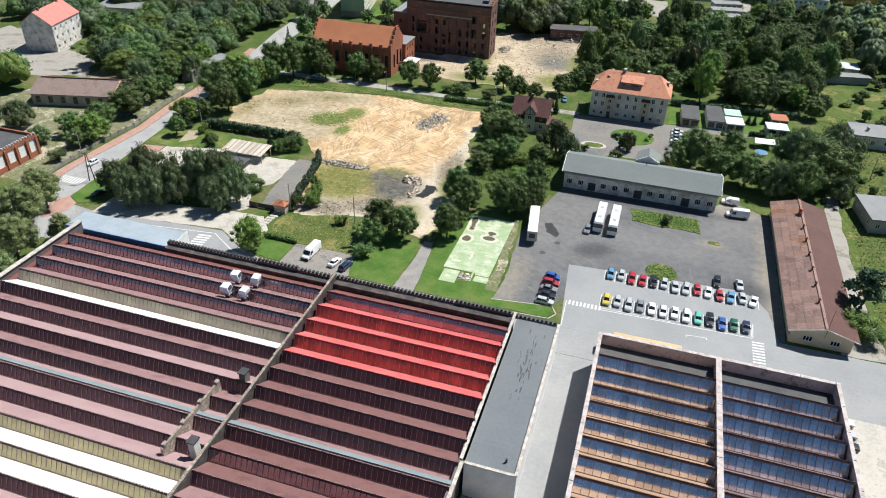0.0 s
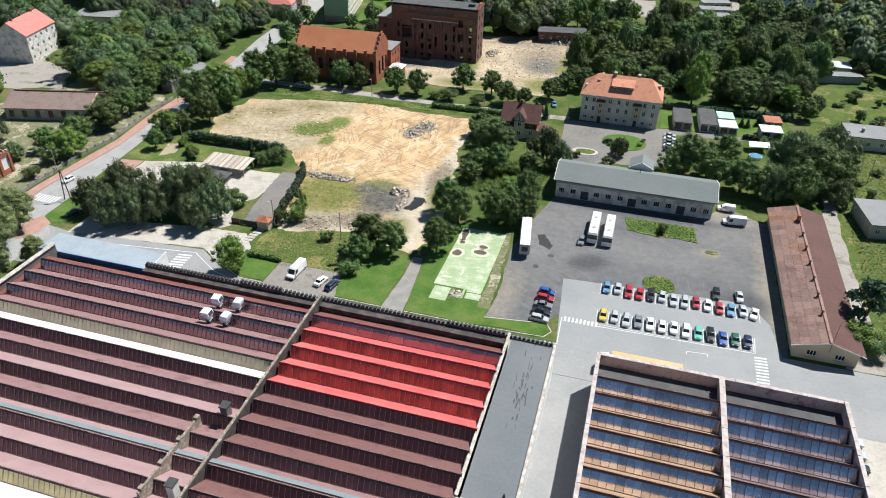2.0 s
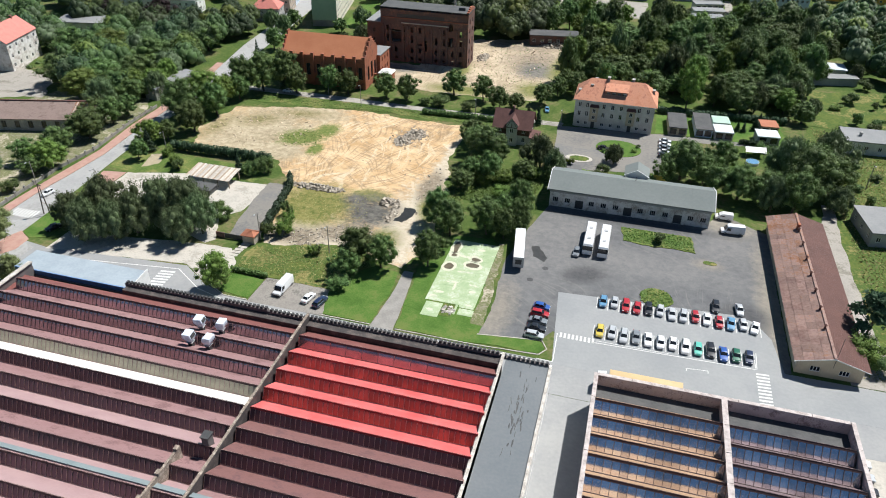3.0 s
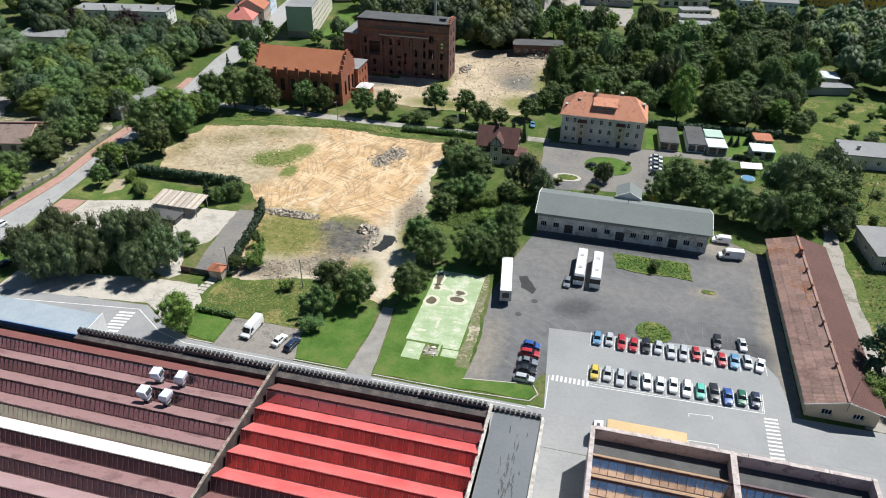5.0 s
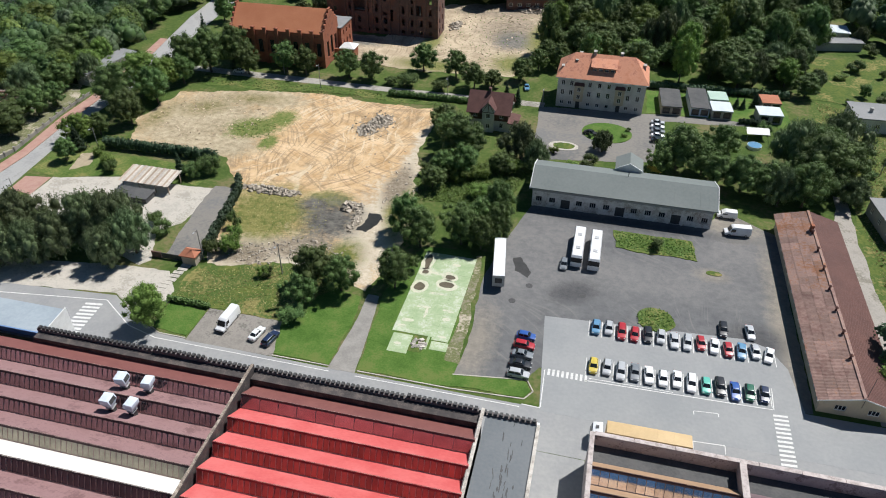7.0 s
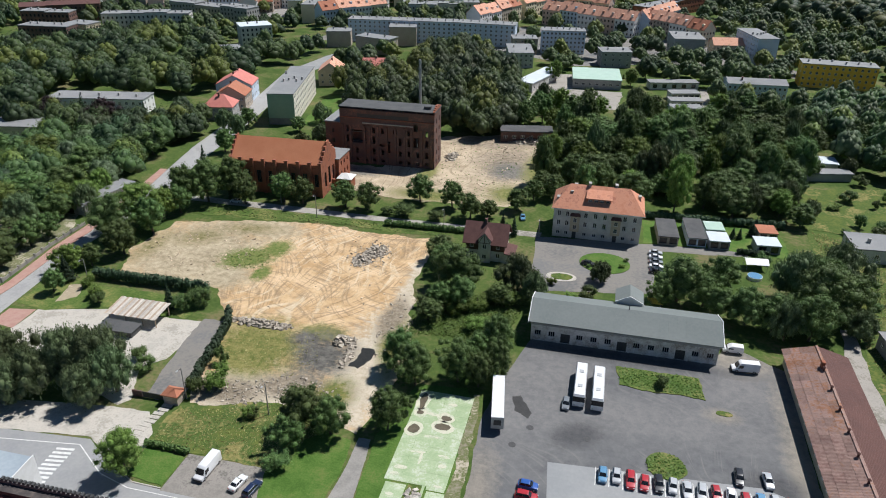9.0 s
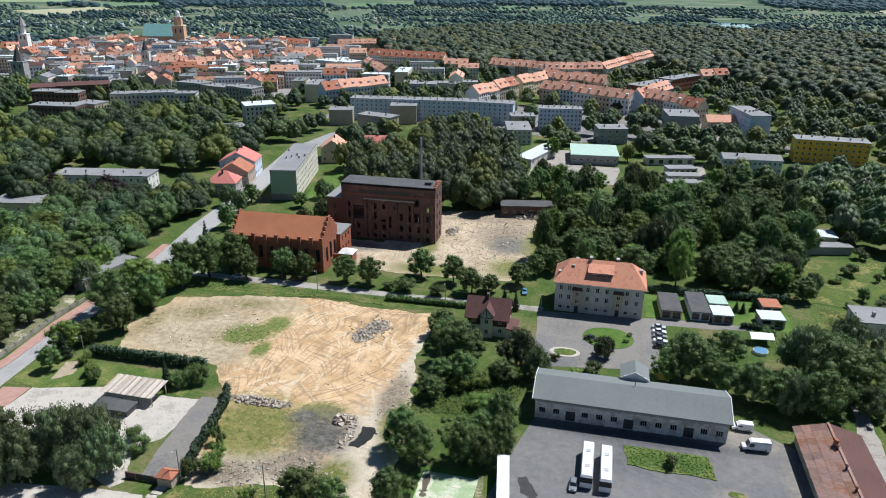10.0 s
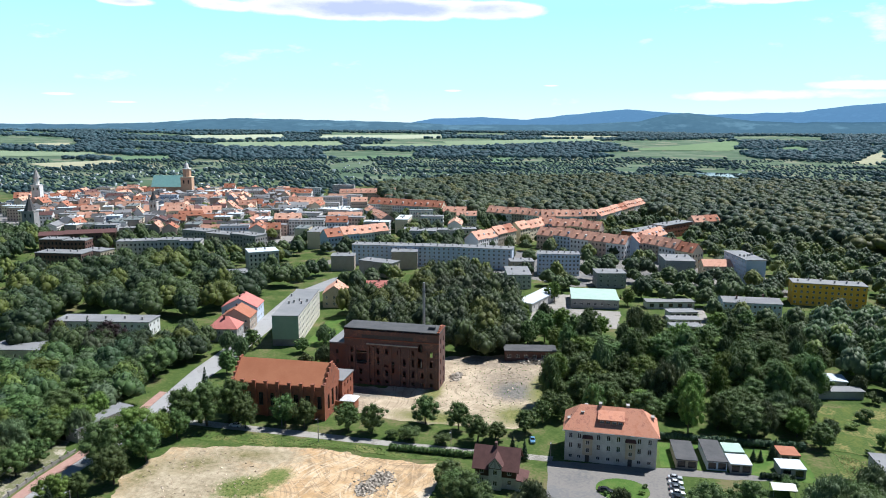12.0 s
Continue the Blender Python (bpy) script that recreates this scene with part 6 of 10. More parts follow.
def chapel_hall():
    """Brick turbine hall with an orange roof, buttressed long side and a stepped gable."""
    root = thing("brick_hall", "red brick hall with orange roof, buttresses and stepped gable", "building", at=pose(-124.5, 215.8, 0, 0, 0, 2.0))
    w, d, h = 33.5, 14.5, 11.4
    bays = 8
    step = w / bays
    holes = [(i * step + step / 2 - 0.8, i * step + step / 2 + 0.8, 3.6, 8.2) for i in range(bays)]
    s = Shape().wall((0, 0), (w, 0), 0, h, 0.6, holes)
    gh = [(2.4, 4.2, 2.6, 8.0), (6.2, 8.2, 2.6, 8.8), (10.2, 12.0, 2.6, 8.0)]
    s.wall((w, 0), (w, d), 0, h, 0.6, gh)
    s.wall((w, d), (0, d), 0, h, 0.6)
    s.wall((0, d), (0, 0), 0, h, 0.6)
    part("wall", s, BRICK_RED, root)
    me = window_mesh(1.6, 4.6, METAL_DARK, 2)
    for i in range(bays):
        put("window", me, root, at=side_pose((0, 0), (w, 0), i * step + step / 2, 3.6, 0.3))
    for a, b, z, z2 in gh:
        put("window", window_mesh(b - a, z2 - z, METAL_DARK, 2), root, at=side_pose((w, 0), (w, d), (a + b) / 2, z, 0.3))
    pier = Shape().box(-0.55, 0.55, -0.7, -0.003, 0, 12.2).box(-0.65, 0.65, -0.8, 0.2, 12.203, 12.6).mesh("buttress", BRICK_RED)
    for i in range(bays + 1):
        put("buttress", pier, root, at=pose(min(max(i * step, 0.55), w - 0.55), 0, 0))
    r = Shape()
    cy = d / 2
    for sg in (-1, 1):
        ring = [(0.4, cy + sg * (cy - 0.25), h - 0.1), (w - 0.4, cy + sg * (cy - 0.25), h - 0.1), (w - 0.4, cy, h + 6.2), (0.4, cy, h + 6.2)]
        if sg > 0:
            ring = [ring[1], ring[0], ring[3], ring[2]]
        r.hexa(ring, [(a, b, c + 0.2) for a, b, c in ring])
    part("roof", r, TILE_TERRACOTTA, root, "terracotta coloured roof")
    for xx in (0.0, w - 0.55):
        g = Shape()
        n = 19
        for i in range(n):
            yc = (i + 0.5) / n
            top = h + 0.45 + 6.2 * (1 - abs(2 * yc - 1)) + (0.45 if i % 2 == 0 else 0)
            g.box(xx, xx + 0.55, i * d / n, (i + 1) * d / n, h + 0.003, top)
            if i % 2 == 0:
                g.box(xx - 0.06, xx + 0.61, i * d / n - 0.05, (i + 1) * d / n + 0.05, top + 0.003, top + 0.25)
        part("stepped_gable", g, BRICK_RED, root)
    an = thing("hall_annex", "two-storey brick annex with flat grey roof", "building", at=pose(-96.2, 230.6, 0))
    part("wall", Shape().wall((0, 0), (6, 0), 0, 9, 0.4).wall((6, 0), (6, 11), 0, 9, 0.4, [(2, 3, 2, 4), (5, 6, 2, 4), (8, 9, 2, 4), (2, 3, 6, 7.6), (5, 6, 6, 7.6), (8, 9, 6, 7.6)]).wall((6, 11), (0, 11), 0, 9, 0.4).wall((0, 11), (0, 0), 0, 9, 0.4), BRICK_RED, an)
    part("roof", Shape().box(-0.1, 6.3, -0.3, 11.3, 9.003, 9.35), BITUMEN_LIGHT, an)
    k = thing("porch_pavilion", "small brick pavilion with white sheet roof", "building", at=pose(-86.8, 228.6, 0))
    part("wall", Shape().box(-2.4, 2.4, -2.4, 2.4, 0, 3.6), BRICK_RED, k)
    rr = Shape()
    hip_roof(rr, 4.8, 4.8, 3.8, 1.4, 0.4)
    part("roof", rr, WHITE, k)
    part("link_wall", Shape().box(-5.6, -2.42, -2.4, -2.0, 0, 3.2), BRICK_RED, k)


chapel_hall()

# ---- trees ----


def ico(level):
    bm = bmesh.new()
    bmesh.ops.create_icosphere(bm, subdivisions=level, radius=1.0)
    v = np.array([p.co[:] for p in bm.verts])
    f = np.array([[p.index for p in t.verts] for t in bm.faces])
    bm.free()
    return v, f


ICO1, ICO2 = ico(1), ico(2)


def rand_unit(rng, n):
    v = rng.normal(size=(n, 3))
    return v / np.linalg.norm(v, axis=1, keepdims=True)


def leaf_quads(rng, centres, normals, size, droop=0.0):
    """Folded leaf clumps: four corners each, lying roughly across the given normals."""
    n = len(centres)
    nor = normals * 0.85 + rng.normal(size=(n, 3)) * 0.52 + (0, 0, 0.2)
    nor /= np.linalg.norm(nor, axis=1, keepdims=True)
    ref = rand_unit(rng, n)
    u = np.cross(nor, ref)
    u /= np.linalg.norm(u, axis=1, keepdims=True) + 1e-9
    w = np.cross(nor, u)
    s = size * rng.uniform(0.6, 1.35, (n, 1))
    a = centres + u * s
    b = centres + w * s * 0.75 - nor * s * 0.25
    c = centres - u * s * 0.9
    d = centres - w * s * 0.75 - nor * s * 0.25
    if droop:
        c[:, 2] -= droop * s[:, 0]
    return np.stack([a, b, c, d], 1).reshape(-1, 3), np.arange(n * 4).reshape(-1, 4)


def lobes_crown(rng, lobes, leaves, size, core=0.78, droop=0.0, level=ICO1, fluff=0.1, rocky=0.14):
    """Leaf clumps over and inside a set of lobes (x, y, z, rx, ry, rz), round lumpy cores."""
    vs, quads, tris, n = [], [], [], 0
    total = sum(l[3] * l[4] for l in lobes)
    for x, y, z, rx, ry, rz in lobes:
        k = int(leaves * rx * ry / total)
        d = rand_unit(rng, k)
        d[:, 2] = np.where(d[:, 2] < -0.55, -d[:, 2], d[:, 2])
        rad = rng.uniform(1.0 - max(0.2, fluff * 1.2), 1.0 + fluff, (k, 1))
        c = d * rad * (rx, ry, rz) + (x, y, z)
        q, f = leaf_quads(rng, c, d, size, droop)
        vs.append(q)
        quads.append(f + n)
        n += len(q)
        if core:
            iv, jf = level
            bump = 1 + rng.uniform(-rocky, rocky * 0.8, (len(iv), 1))
            vs.append(iv * bump * core * (rx, ry, rz) + (x, y, z))
            tris.append(jf + n)
            n += len(iv)
    return np.concatenate(vs), np.concatenate(quads), (np.concatenate(tris) if tris else np.zeros((0, 3), int))


def np_mesh(name, v, quads, tris, *materials, slots=None):
    me = bpy.data.meshes.new(name)
    nq, nt = len(quads), len(tris)
    me.vertices.add(len(v))
    me.vertices.foreach_set("co", np.asarray(v, np.float32).ravel())
    me.loops.add(nq * 4 + nt * 3)
    me.loops.foreach_set("vertex_index", np.concatenate([np.ravel(quads), np.ravel(tris)]).astype(np.int32))
    me.polygons.add(nq + nt)
    me.polygons.foreach_set("loop_start", np.concatenate([np.arange(nq) * 4, nq * 4 + np.arange(nt) * 3]).astype(np.int32))
    for m in materials:
        me.materials.append(m)
    if slots is not None:
        me.polygons.foreach_set("material_index", slots.astype(np.int32))
    me.polygons.foreach_set("use_smooth", np.concatenate([np.zeros(nq, bool), np.ones(nt, bool)]))
    me.update(calc_edges=True)
    me.validate()
    return me


def trunk_shape(rng, lobes, h, r=0.28, fork=0.35):
    s = Shape()
    top = Vector((rng.uniform(-0.3, 0.3), rng.uniform(-0.3, 0.3), h * fork))
    s.tube((0, 0, -0.3), top, r, r * 0.72, 8)
    s.tube(top, (top.x * 1.5, top.y * 1.5, h * 0.72), r * 0.7, r * 0.25, 7)
    for x, y, z, *_ in lobes[:7]:
        a = top + Vector((0, 0, rng.uniform(-0.2, 0.25) * h * fork))
        s.tube(a, (x * 0.8, y * 0.8, max(z * 0.95, a.z + 0.3)), r * 0.42, r * 0.12, 6)
    return s


TREES = {}


def template(kind, seed):
    """One tree of a kind, 10 m high with a crown 5 m in radius, out of which the others are copied."""
    rng = np.random.default_rng(seed)
    leaf, lobes, leaves, size, droop, r = LEAF_A, [], 2000, 0.28, 0.0, 0.28
    if kind in ("broad", "bright", "purple", "willow", "pale"):
        leaf = {"broad": LEAF_A, "bright": LEAF_B, "purple": LEAF_P, "willow": LEAF_D, "pale": LEAF_L}[kind]
        lean, tall = rng.uniform(0, 6.28), rng.uniform(0.85, 1.2)
        n = 46
        for i in range(n):
            a = i * 2.399 + rng.uniform(-0.4, 0.4)
            t = (i + 0.5) / n
            z = 2.4 + 6.7 * t ** 0.92
            wide = math.sin(math.pi * min(0.2 + 0.74 * t ** tall, 0.97))
            out = 3.9 * wide * rng.uniform(0.62, 1.1) * (1 + 0.22 * math.cos(a - lean) + 0.12 * math.cos(3 * a + lean))
            k = rng.uniform(0.75, 1.45) * (1.0 - 0.22 * t)
            lobes.append((out * math.cos(a), out * math.sin(a), z + rng.uniform(-0.5, 0.5), k, k, k * rng.uniform(0.8, 1.15)))
        for z, k in ((4.4, 2.9), (6.4, 2.5), (7.9, 1.5)):
            lobes.append((0.3 * math.cos(lean), 0.3 * math.sin(lean), z, k, k, k * 0.8))
        leaves, size = 7500, 0.125
        if kind == "willow":
            droop, size = 2.4, 0.12
            lobes = [(x * 0.95, y * 0.95, z - 0.3, k * 0.85, k * 0.85, kz * 1.55) for x, y, z, k, _, kz in lobes]
    elif kind == "poplar":
        for i in range(34):
            t = i / 33
            a = i * 2.4
            o = (3.0 * math.sin(math.pi * (0.15 + 0.78 * t)) + 0.3) * rng.uniform(0.5, 1.0)
            k = rng.uniform(0.9, 1.5)
            lobes.append((o * math.cos(a), o * math.sin(a), 1.4 + 8.0 * t, k, k, k * 1.35))
        leaf, leaves, size = LEAF_A, 5500, 0.15
    elif kind == "spruce":
        leaf, droop = LEAF_C, 0.5
        for i in range(12):
            z = 0.9 + i * 0.78
            k = 4.6 * (1 - i / 12.3)
            for j in range(3):
                a = j * 2.09 + i
                lobes.append((k * 0.45 * math.cos(a), k * 0.45 * math.sin(a), z, k * 0.52, k * 0.52, 0.5))
        leaves = 1500
    elif kind == "pine":
        leaf = LEAF_C
        for i in range(12):
            a = i * 2.4
            z = 4 + 5.4 * i / 12
            o = 3.2 * (1.1 - i / 14) * rng.uniform(0.6, 1.2)
            lobes.append((o * math.cos(a), o * math.sin(a), z, 1.6, 1.6, 0.7))
        leaves, size = 1100, 0.4
    elif kind == "shrub":
        leaf = LEAF_A if seed % 2 else LEAF_B
        for i in range(16):
            a = i * 2.4
            o = rng.uniform(0.6, 3.7)
            k = rng.uniform(1.1, 1.9)
            lobes.append((o * math.cos(a), o * math.sin(a), rng.uniform(2.0, 6.8), k, k, k * 1.3))
        leaves, size = 2800, 0.23
    root = thing("tree", "tree", "tree")
    tr = trunk_shape(rng, lobes, 10, r, 0.3 if kind != "poplar" else 0.6)
    part("trunk", tr, BARK, root)
    v, q, t = lobes_crown(rng, lobes, leaves, size, 0.74, droop, ICO1, 0.34)
    put("crown", np_mesh("crown", v, q, t, leaf), root)
    return root


NAMES = {"broad": ("broadleaf_tree", "dense dark green broadleaf tree", "tree"), "bright": ("broadleaf_tree", "bright yellow-green broadleaf tree", "tree"),
         "pale": ("broadleaf_tree", "pale green loose-crowned broadleaf tree", "tree"), "purple": ("copper_beech", "dark purple-leaved beech tree", "tree"), "willow": ("birch_tree", "grey-green drooping birch tree", "tree"),
         "poplar": ("poplar_tree", "tall narrow green poplar", "tree"), "spruce": ("spruce_tree", "dark conical spruce", "tree"),
         "pine": ("pine_tree", "old pine with flat dark tufts", "tree"), "shrub": ("shrub", "rounded green shrub", "shrub")}
COUNT = {"broad": 5, "bright": 2, "willow": 3, "shrub": 3, "spruce": 2}


def tree(kind, x, y, r, h, where, group=""):
    """Stands a tree of a kind at x, y with crown radius r and height h."""
    i = (int(abs(x * 13.7) + abs(y * 7.3)) % COUNT.get(kind, 1))
    key = (kind, i)
    turn = (x * 37.7 + y * 91.3) % 360
    m = pose(x, y, 0, 0, 0, turn) @ Matrix.Diagonal((r / 5, r / 5 * (0.92 + 0.16 * ((x * 3.1) % 1)), h / 10, 1))
    if key not in TREES:
        TREES[key] = template(kind, 100 * list(NAMES).index(kind) + i + 5)
        ob = TREES[key]
        ob.matrix_basis = m
    else:
        src = TREES[key]
        keep = src.matrix_basis.copy()
        src.scale = (1, 1, 1)
        ob = copy_thing(src, m)
        src.matrix_basis = keep
    name, label, cat = NAMES[kind]
    ob.name = name
    for key in ("group",):
        if key in ob:
            del ob[key]
    tagged(ob, label + " " + where, cat, group)
    return ob


def grove(kinds, rows, where, group=""):
    for i, (x, y, r, h) in enumerate(rows):
        k = kinds[i % len(kinds)]
        tree("shrub" if h <= 5 and k not in ("spruce", "pine", "poplar") else k, x, y, r, h, where, group)


def inside(ring, x, y):
    hit = False
    for (x0, y0), (x1, y1) in zip(ring, ring[1:] + ring[:1]):
        if (y0 > y) != (y1 > y) and x < (x1 - x0) * (y - y0) / (y1 - y0) + x0:
            hit = not hit
    return hit


def spread(ring, gap, seed, jitter=0.42, avoid=()):
    """Places over a plan at an uneven spacing."""
    rng = random.Random(seed)
    xs, ys = [p[0] for p in ring], [p[1] for p in ring]
    y, k = min(ys), 0
    while y < max(ys):
        x = min(xs) + (gap / 2 if k % 2 else 0)
        while x < max(xs):
            px, py = x + rng.uniform(-jitter, jitter) * gap, y + rng.uniform(-jitter, jitter) * gap
            if inside(ring, px, py) and not any(a <= px <= b and c <= py <= d for a, b, c, d in avoid):
                yield px, py, rng
            x += gap
        y += gap * 0.87
        k += 1


grove(["bright"], [(-78.3, 87.9, 4.9, 10)], "standing beside the road")
grove(["willow"], [(-121.5, 105.9, 8.2, 13), (-120.3, 97, 6.4, 12), (-110.6, 103.4, 6.6, 12), (-106.1, 107.9, 7.6, 14), (-100.5, 109.6, 7.8, 14), (-94.6, 108, 5.6, 12), (-114, 99, 6, 11), (-98, 103, 5.6, 10), (-128, 101, 6, 10)], "in the row by the concrete yard", "birch row")
grove(["broad"], [(-51.1, 106.4, 5.7, 10.5), (-45.6, 106.6, 4.5, 9.5), (-51.7, 101.4, 4.2, 7.5), (-51.9, 95.8, 3.2, 4), (-35, 110.4, 4.9, 10)], "on the lawn by the footpath", "lawn trees")
grove(["broad"], [(-38, 130, 5.4, 11), (-33.4, 125.5, 5.4, 11), (-24.6, 129, 5.2, 11), (-20, 128.3, 4.4, 9), (-18.2, 139, 4.8, 12), (-16.6, 132.5, 4.0, 10), (-21.5, 136, 4.6, 9)], "beside the old sports court", "court trees")
grove(["broad", "shrub"], [(-36.9, 151, 4, 6), (-31.9, 156.5, 3.8, 5), (-62.8, 107.7, 1.6, 2.5), (-39, 157, 3, 4), (-24, 150, 3.2, 4), (-18, 147, 3, 5)], "in the overgrown garden", "garden shrubs")
grove(["broad", "broad", "broad", "broad", "willow", "willow"], [(-33.8, 168, 7.8, 13), (-41.5, 183.4, 5, 8), (-30.3, 159.4, 5.2, 9), (-36.3, 158.2, 4, 7), (-17.3, 171.2, 6.4, 11), (-12.8, 166.4, 4.6, 9), (-21.5, 163.2, 4.5, 6), (-26, 159, 3.6, 5), (-18.8, 164.7, 3.3, 5), (-38, 176, 5, 9)], "beside the villa", "villa trees")
grove(["willow"], [(4.2, 180.9, 3.8, 6.5)], "on the forecourt")
grove(["shrub"], [(1.2, 171.5, 2.6, 4), (-8.8, 176.9, 1.5, 2.5), (-28, 202, 2, 3), (10, 191, 1.0, 1.4), (11, 195, 0.9, 1.3), (0.5, 189, 0.9, 1.2), (16, 171, 2.5, 3), (-3, 170, 2, 2.5), (18.9, 138, 1.8, 3.2)], "in the asphalt forecourt and yard")
grove(["spruce"], [(-26.7, 204.2, 1.8, 8), (-23.1, 203.8, 1.7, 7), (-25, 201, 1.6, 6), (-102, 140.3, 2.1, 7), (-136.5, 146, 2.8, 8), (-137.3, 220.1, 3.2, 14), (49, 222, 1.8, 5), (43, 219, 1.4, 4), (45, 219, 1.3, 4), (50.6, 225.9, 2.2, 5), (-121, 208, 1.8, 6)], "near the houses", "conifers")
grove(["broad"], [(-127.2, 203.9, 7.4, 15), (-120.9, 209.6, 7, 15), (-133.3, 200.4, 6.8, 14), (-114, 205, 5, 10)], "at the street corner", "corner trees")
grove(["broad"], [(-102.6, 210.2, 5.0, 10.5), (-95.4, 209.8, 4.9, 10), (-80.8, 211, 5.0, 10), (-73, 210.8, 5.0, 10), (-57.8, 221.9, 5.2, 10), (-46.1, 219.7, 5, 10), (-38.7, 212.7, 5, 9), (-33.4, 215.8, 3.9, 6), (-24.9, 223.2, 4.6, 8), (-20.2, 232.7, 4.1, 8), (-59.8, 209.2, 4, 5), (-48.9, 208.7, 3.1, 4), (-65.7, 209.3, 2.5, 3)], "along the side street", "street trees")
grove(["poplar"], [(-19.4, 249, 5.2, 17.5)], "beside the demolition ground")
grove(["broad"], [(-18.9, 241.6, 4.3, 8), (-14, 236, 5, 9)], "beside the demolition ground")
grove(["broad", "bright", "broad"], [(-141.7, 172.2, 8, 14), (-138.4, 182.8, 8.3, 14), (-131.3, 163.3, 6, 11), (-131.4, 177.8, 6, 12), (-138.3, 150, 5, 9), (-135.8, 155, 4, 7), (-131, 193, 5, 10), (-134, 188, 5, 11)], "between the road and the bare plot", "roadside trees")
grove(["broad", "broad", "bright"], [(-160.2, 148.3, 7.2, 10), (-162, 136, 6, 9), (-158, 128, 6, 9), (-181.3, 185.4, 9.4, 13), (-172, 193, 8.6, 13), (-182.6, 175.8, 9, 12), (-201, 186.9, 9.5, 12), (-177, 209.1, 10, 14), (-199.9, 215.4, 10, 14), (-216, 210.8, 10, 14), (-170, 222, 8.4, 13), (-163, 189, 6, 10), (-166, 180, 6, 9), (-171.8, 240, 9, 13)], "across the town road", "west trees")
grove(["shrub"], [(-129.3, 144.7, 2, 4), (-121.2, 138.2, 2.3, 4), (-98.6, 140.5, 2.8, 5), (-95.5, 143.1, 3.2, 6), (-74.4, 114.2, 3.2, 7), (-77.9, 111.8, 2.2, 5), (-77.7, 122.5, 1.8, 5), (-63.4, 107.3, 1.6, 3), (-93, 116, 2.6, 4), (-97, 120, 2.2, 3.5), (-124, 141, 2.4, 4)], "round the concrete yard", "yard shrubs")
grove(["broad"], [(24.1, 176, 7.6, 13), (20, 172.1, 4.4, 9), (35.4, 184, 6, 11), (39.8, 168.4, 6, 11), (46.2, 167, 6, 11), (33.8, 169.7, 5, 9), (30.4, 175, 4.6, 9)], "behind the storehouse", "storehouse trees")
grove(["willow", "broad"], [(53.3, 182.6, 8.8, 15), (58.3, 174.5, 9.2, 16), (65.3, 190, 8.4, 15), (54.1, 164.7, 6.6, 13), (48.2, 163.6, 5, 11), (65.7, 178.1, 6.4, 13), (66, 168.9, 4.6, 8), (60, 184, 7, 14)], "on the edge of the dry grassland", "tall trees")
grove(["broad", "willow", "bright"], [(65, 252, 5, 10), (69, 240, 4, 7), (60, 240, 5, 10), (77, 279, 5, 9), (92, 286, 4, 7), (95, 300, 6, 11), (103, 322, 6, 12), (72, 276, 5, 10), (94, 276, 3, 5), (84, 306, 6, 11), (88, 328, 6, 12), (98, 312, 5, 10), (73, 292, 5, 10), (108, 300, 5, 9), (112, 280, 4, 8), (104, 268, 4, 7), (70, 262, 4, 8)], "at the edge of the east meadow", "meadow trees")
grove(["broad"], [(65.3, 233.2, 5, 8), (67.8, 266.3, 4.3, 6), (49.8, 204, 2.2, 4), (90, 236, 2.4, 4)], "in the gardens", "garden trees")
grove(["purple"], [(-209, 262, 8, 14), (-241, 268, 6, 11)], "before the school wing", "school trees")
grove(["spruce"], [(-222, 266, 3.4, 14), (-196, 272, 3, 11)], "before the school wing", "school trees")
grove(["pine"], [(61.9, 111, 5.2, 13)], "behind the workshop")
grove(["shrub"], [(60.6, 103, 4, 6.5), (62.8, 101.5, 3, 5), (60.5, 107, 3.2, 5)], "behind the workshop")

grove(["pale"], [(-136, 78, 7, 13), (-128, 66, 6.5, 12), (-140, 88, 6, 11), (-126, 56, 6, 11), (-146, 92, 6, 9), (-124, 76, 4, 8)], "beside the factory's west wall", "west wall trees")
grove(["broad", "willow"], [(-166, 128, 5, 8), (-157.6, 112, 3, 4), (-159, 122, 4, 6), (-171, 120, 4, 6), (-166, 160, 6, 9), (-172, 172, 7, 11), (-160, 168, 4.5, 8), (-187, 128, 6, 9), (-164, 152, 5, 8), (-198, 125, 7, 10), (-146, 250, 5, 10), (-126, 244, 5, 9), (-118, 262, 4, 7), (-112, 268, 5, 9), (-106, 250, 4, 7), (-160, 275, 5, 10), (-152, 282, 4.5, 9), (-150, 268, 5, 10), (-128, 282, 4, 7), (-124, 296, 5, 9)], "in the scrub along the town road", "roadside scrub")
grove(["broad", "bright", "willow"], [(-8, 345, 6, 12), (-2, 338, 5, 10), (14, 352, 6, 12), (22, 340, 6, 12), (52, 352, 6, 12), (58, 366, 5, 10), (64, 352, 6, 13), (72, 358, 4, 6), (80, 362, 4, 6), (90, 356, 5, 9), (54, 384, 4, 8), (66, 380, 5, 10), (95, 372, 4, 7), (104, 384, 4, 7), (114, 388, 4, 6), (130, 396, 5, 9), (-28, 400, 5, 12), (-30, 352, 5, 11), (-24, 344, 5, 10), (12, 400, 5, 10), (20, 420, 6, 13)], "between the yards and garages", "yard trees")
for x, y, rng in spread([(68, 150), (112, 150), (114, 262), (80, 264), (70, 225)], 13, 71, 0.45, avoid=((72, 108, 208, 228), (70, 88, 150, 170))):
    tree(rng.choice(["shrub", "shrub", "shrub", "bright", "willow"]), x, y, rng.uniform(1.2, 3.4), rng.uniform(1.8, 5.5), "scattered over the dry grassland", "meadow shrubs")
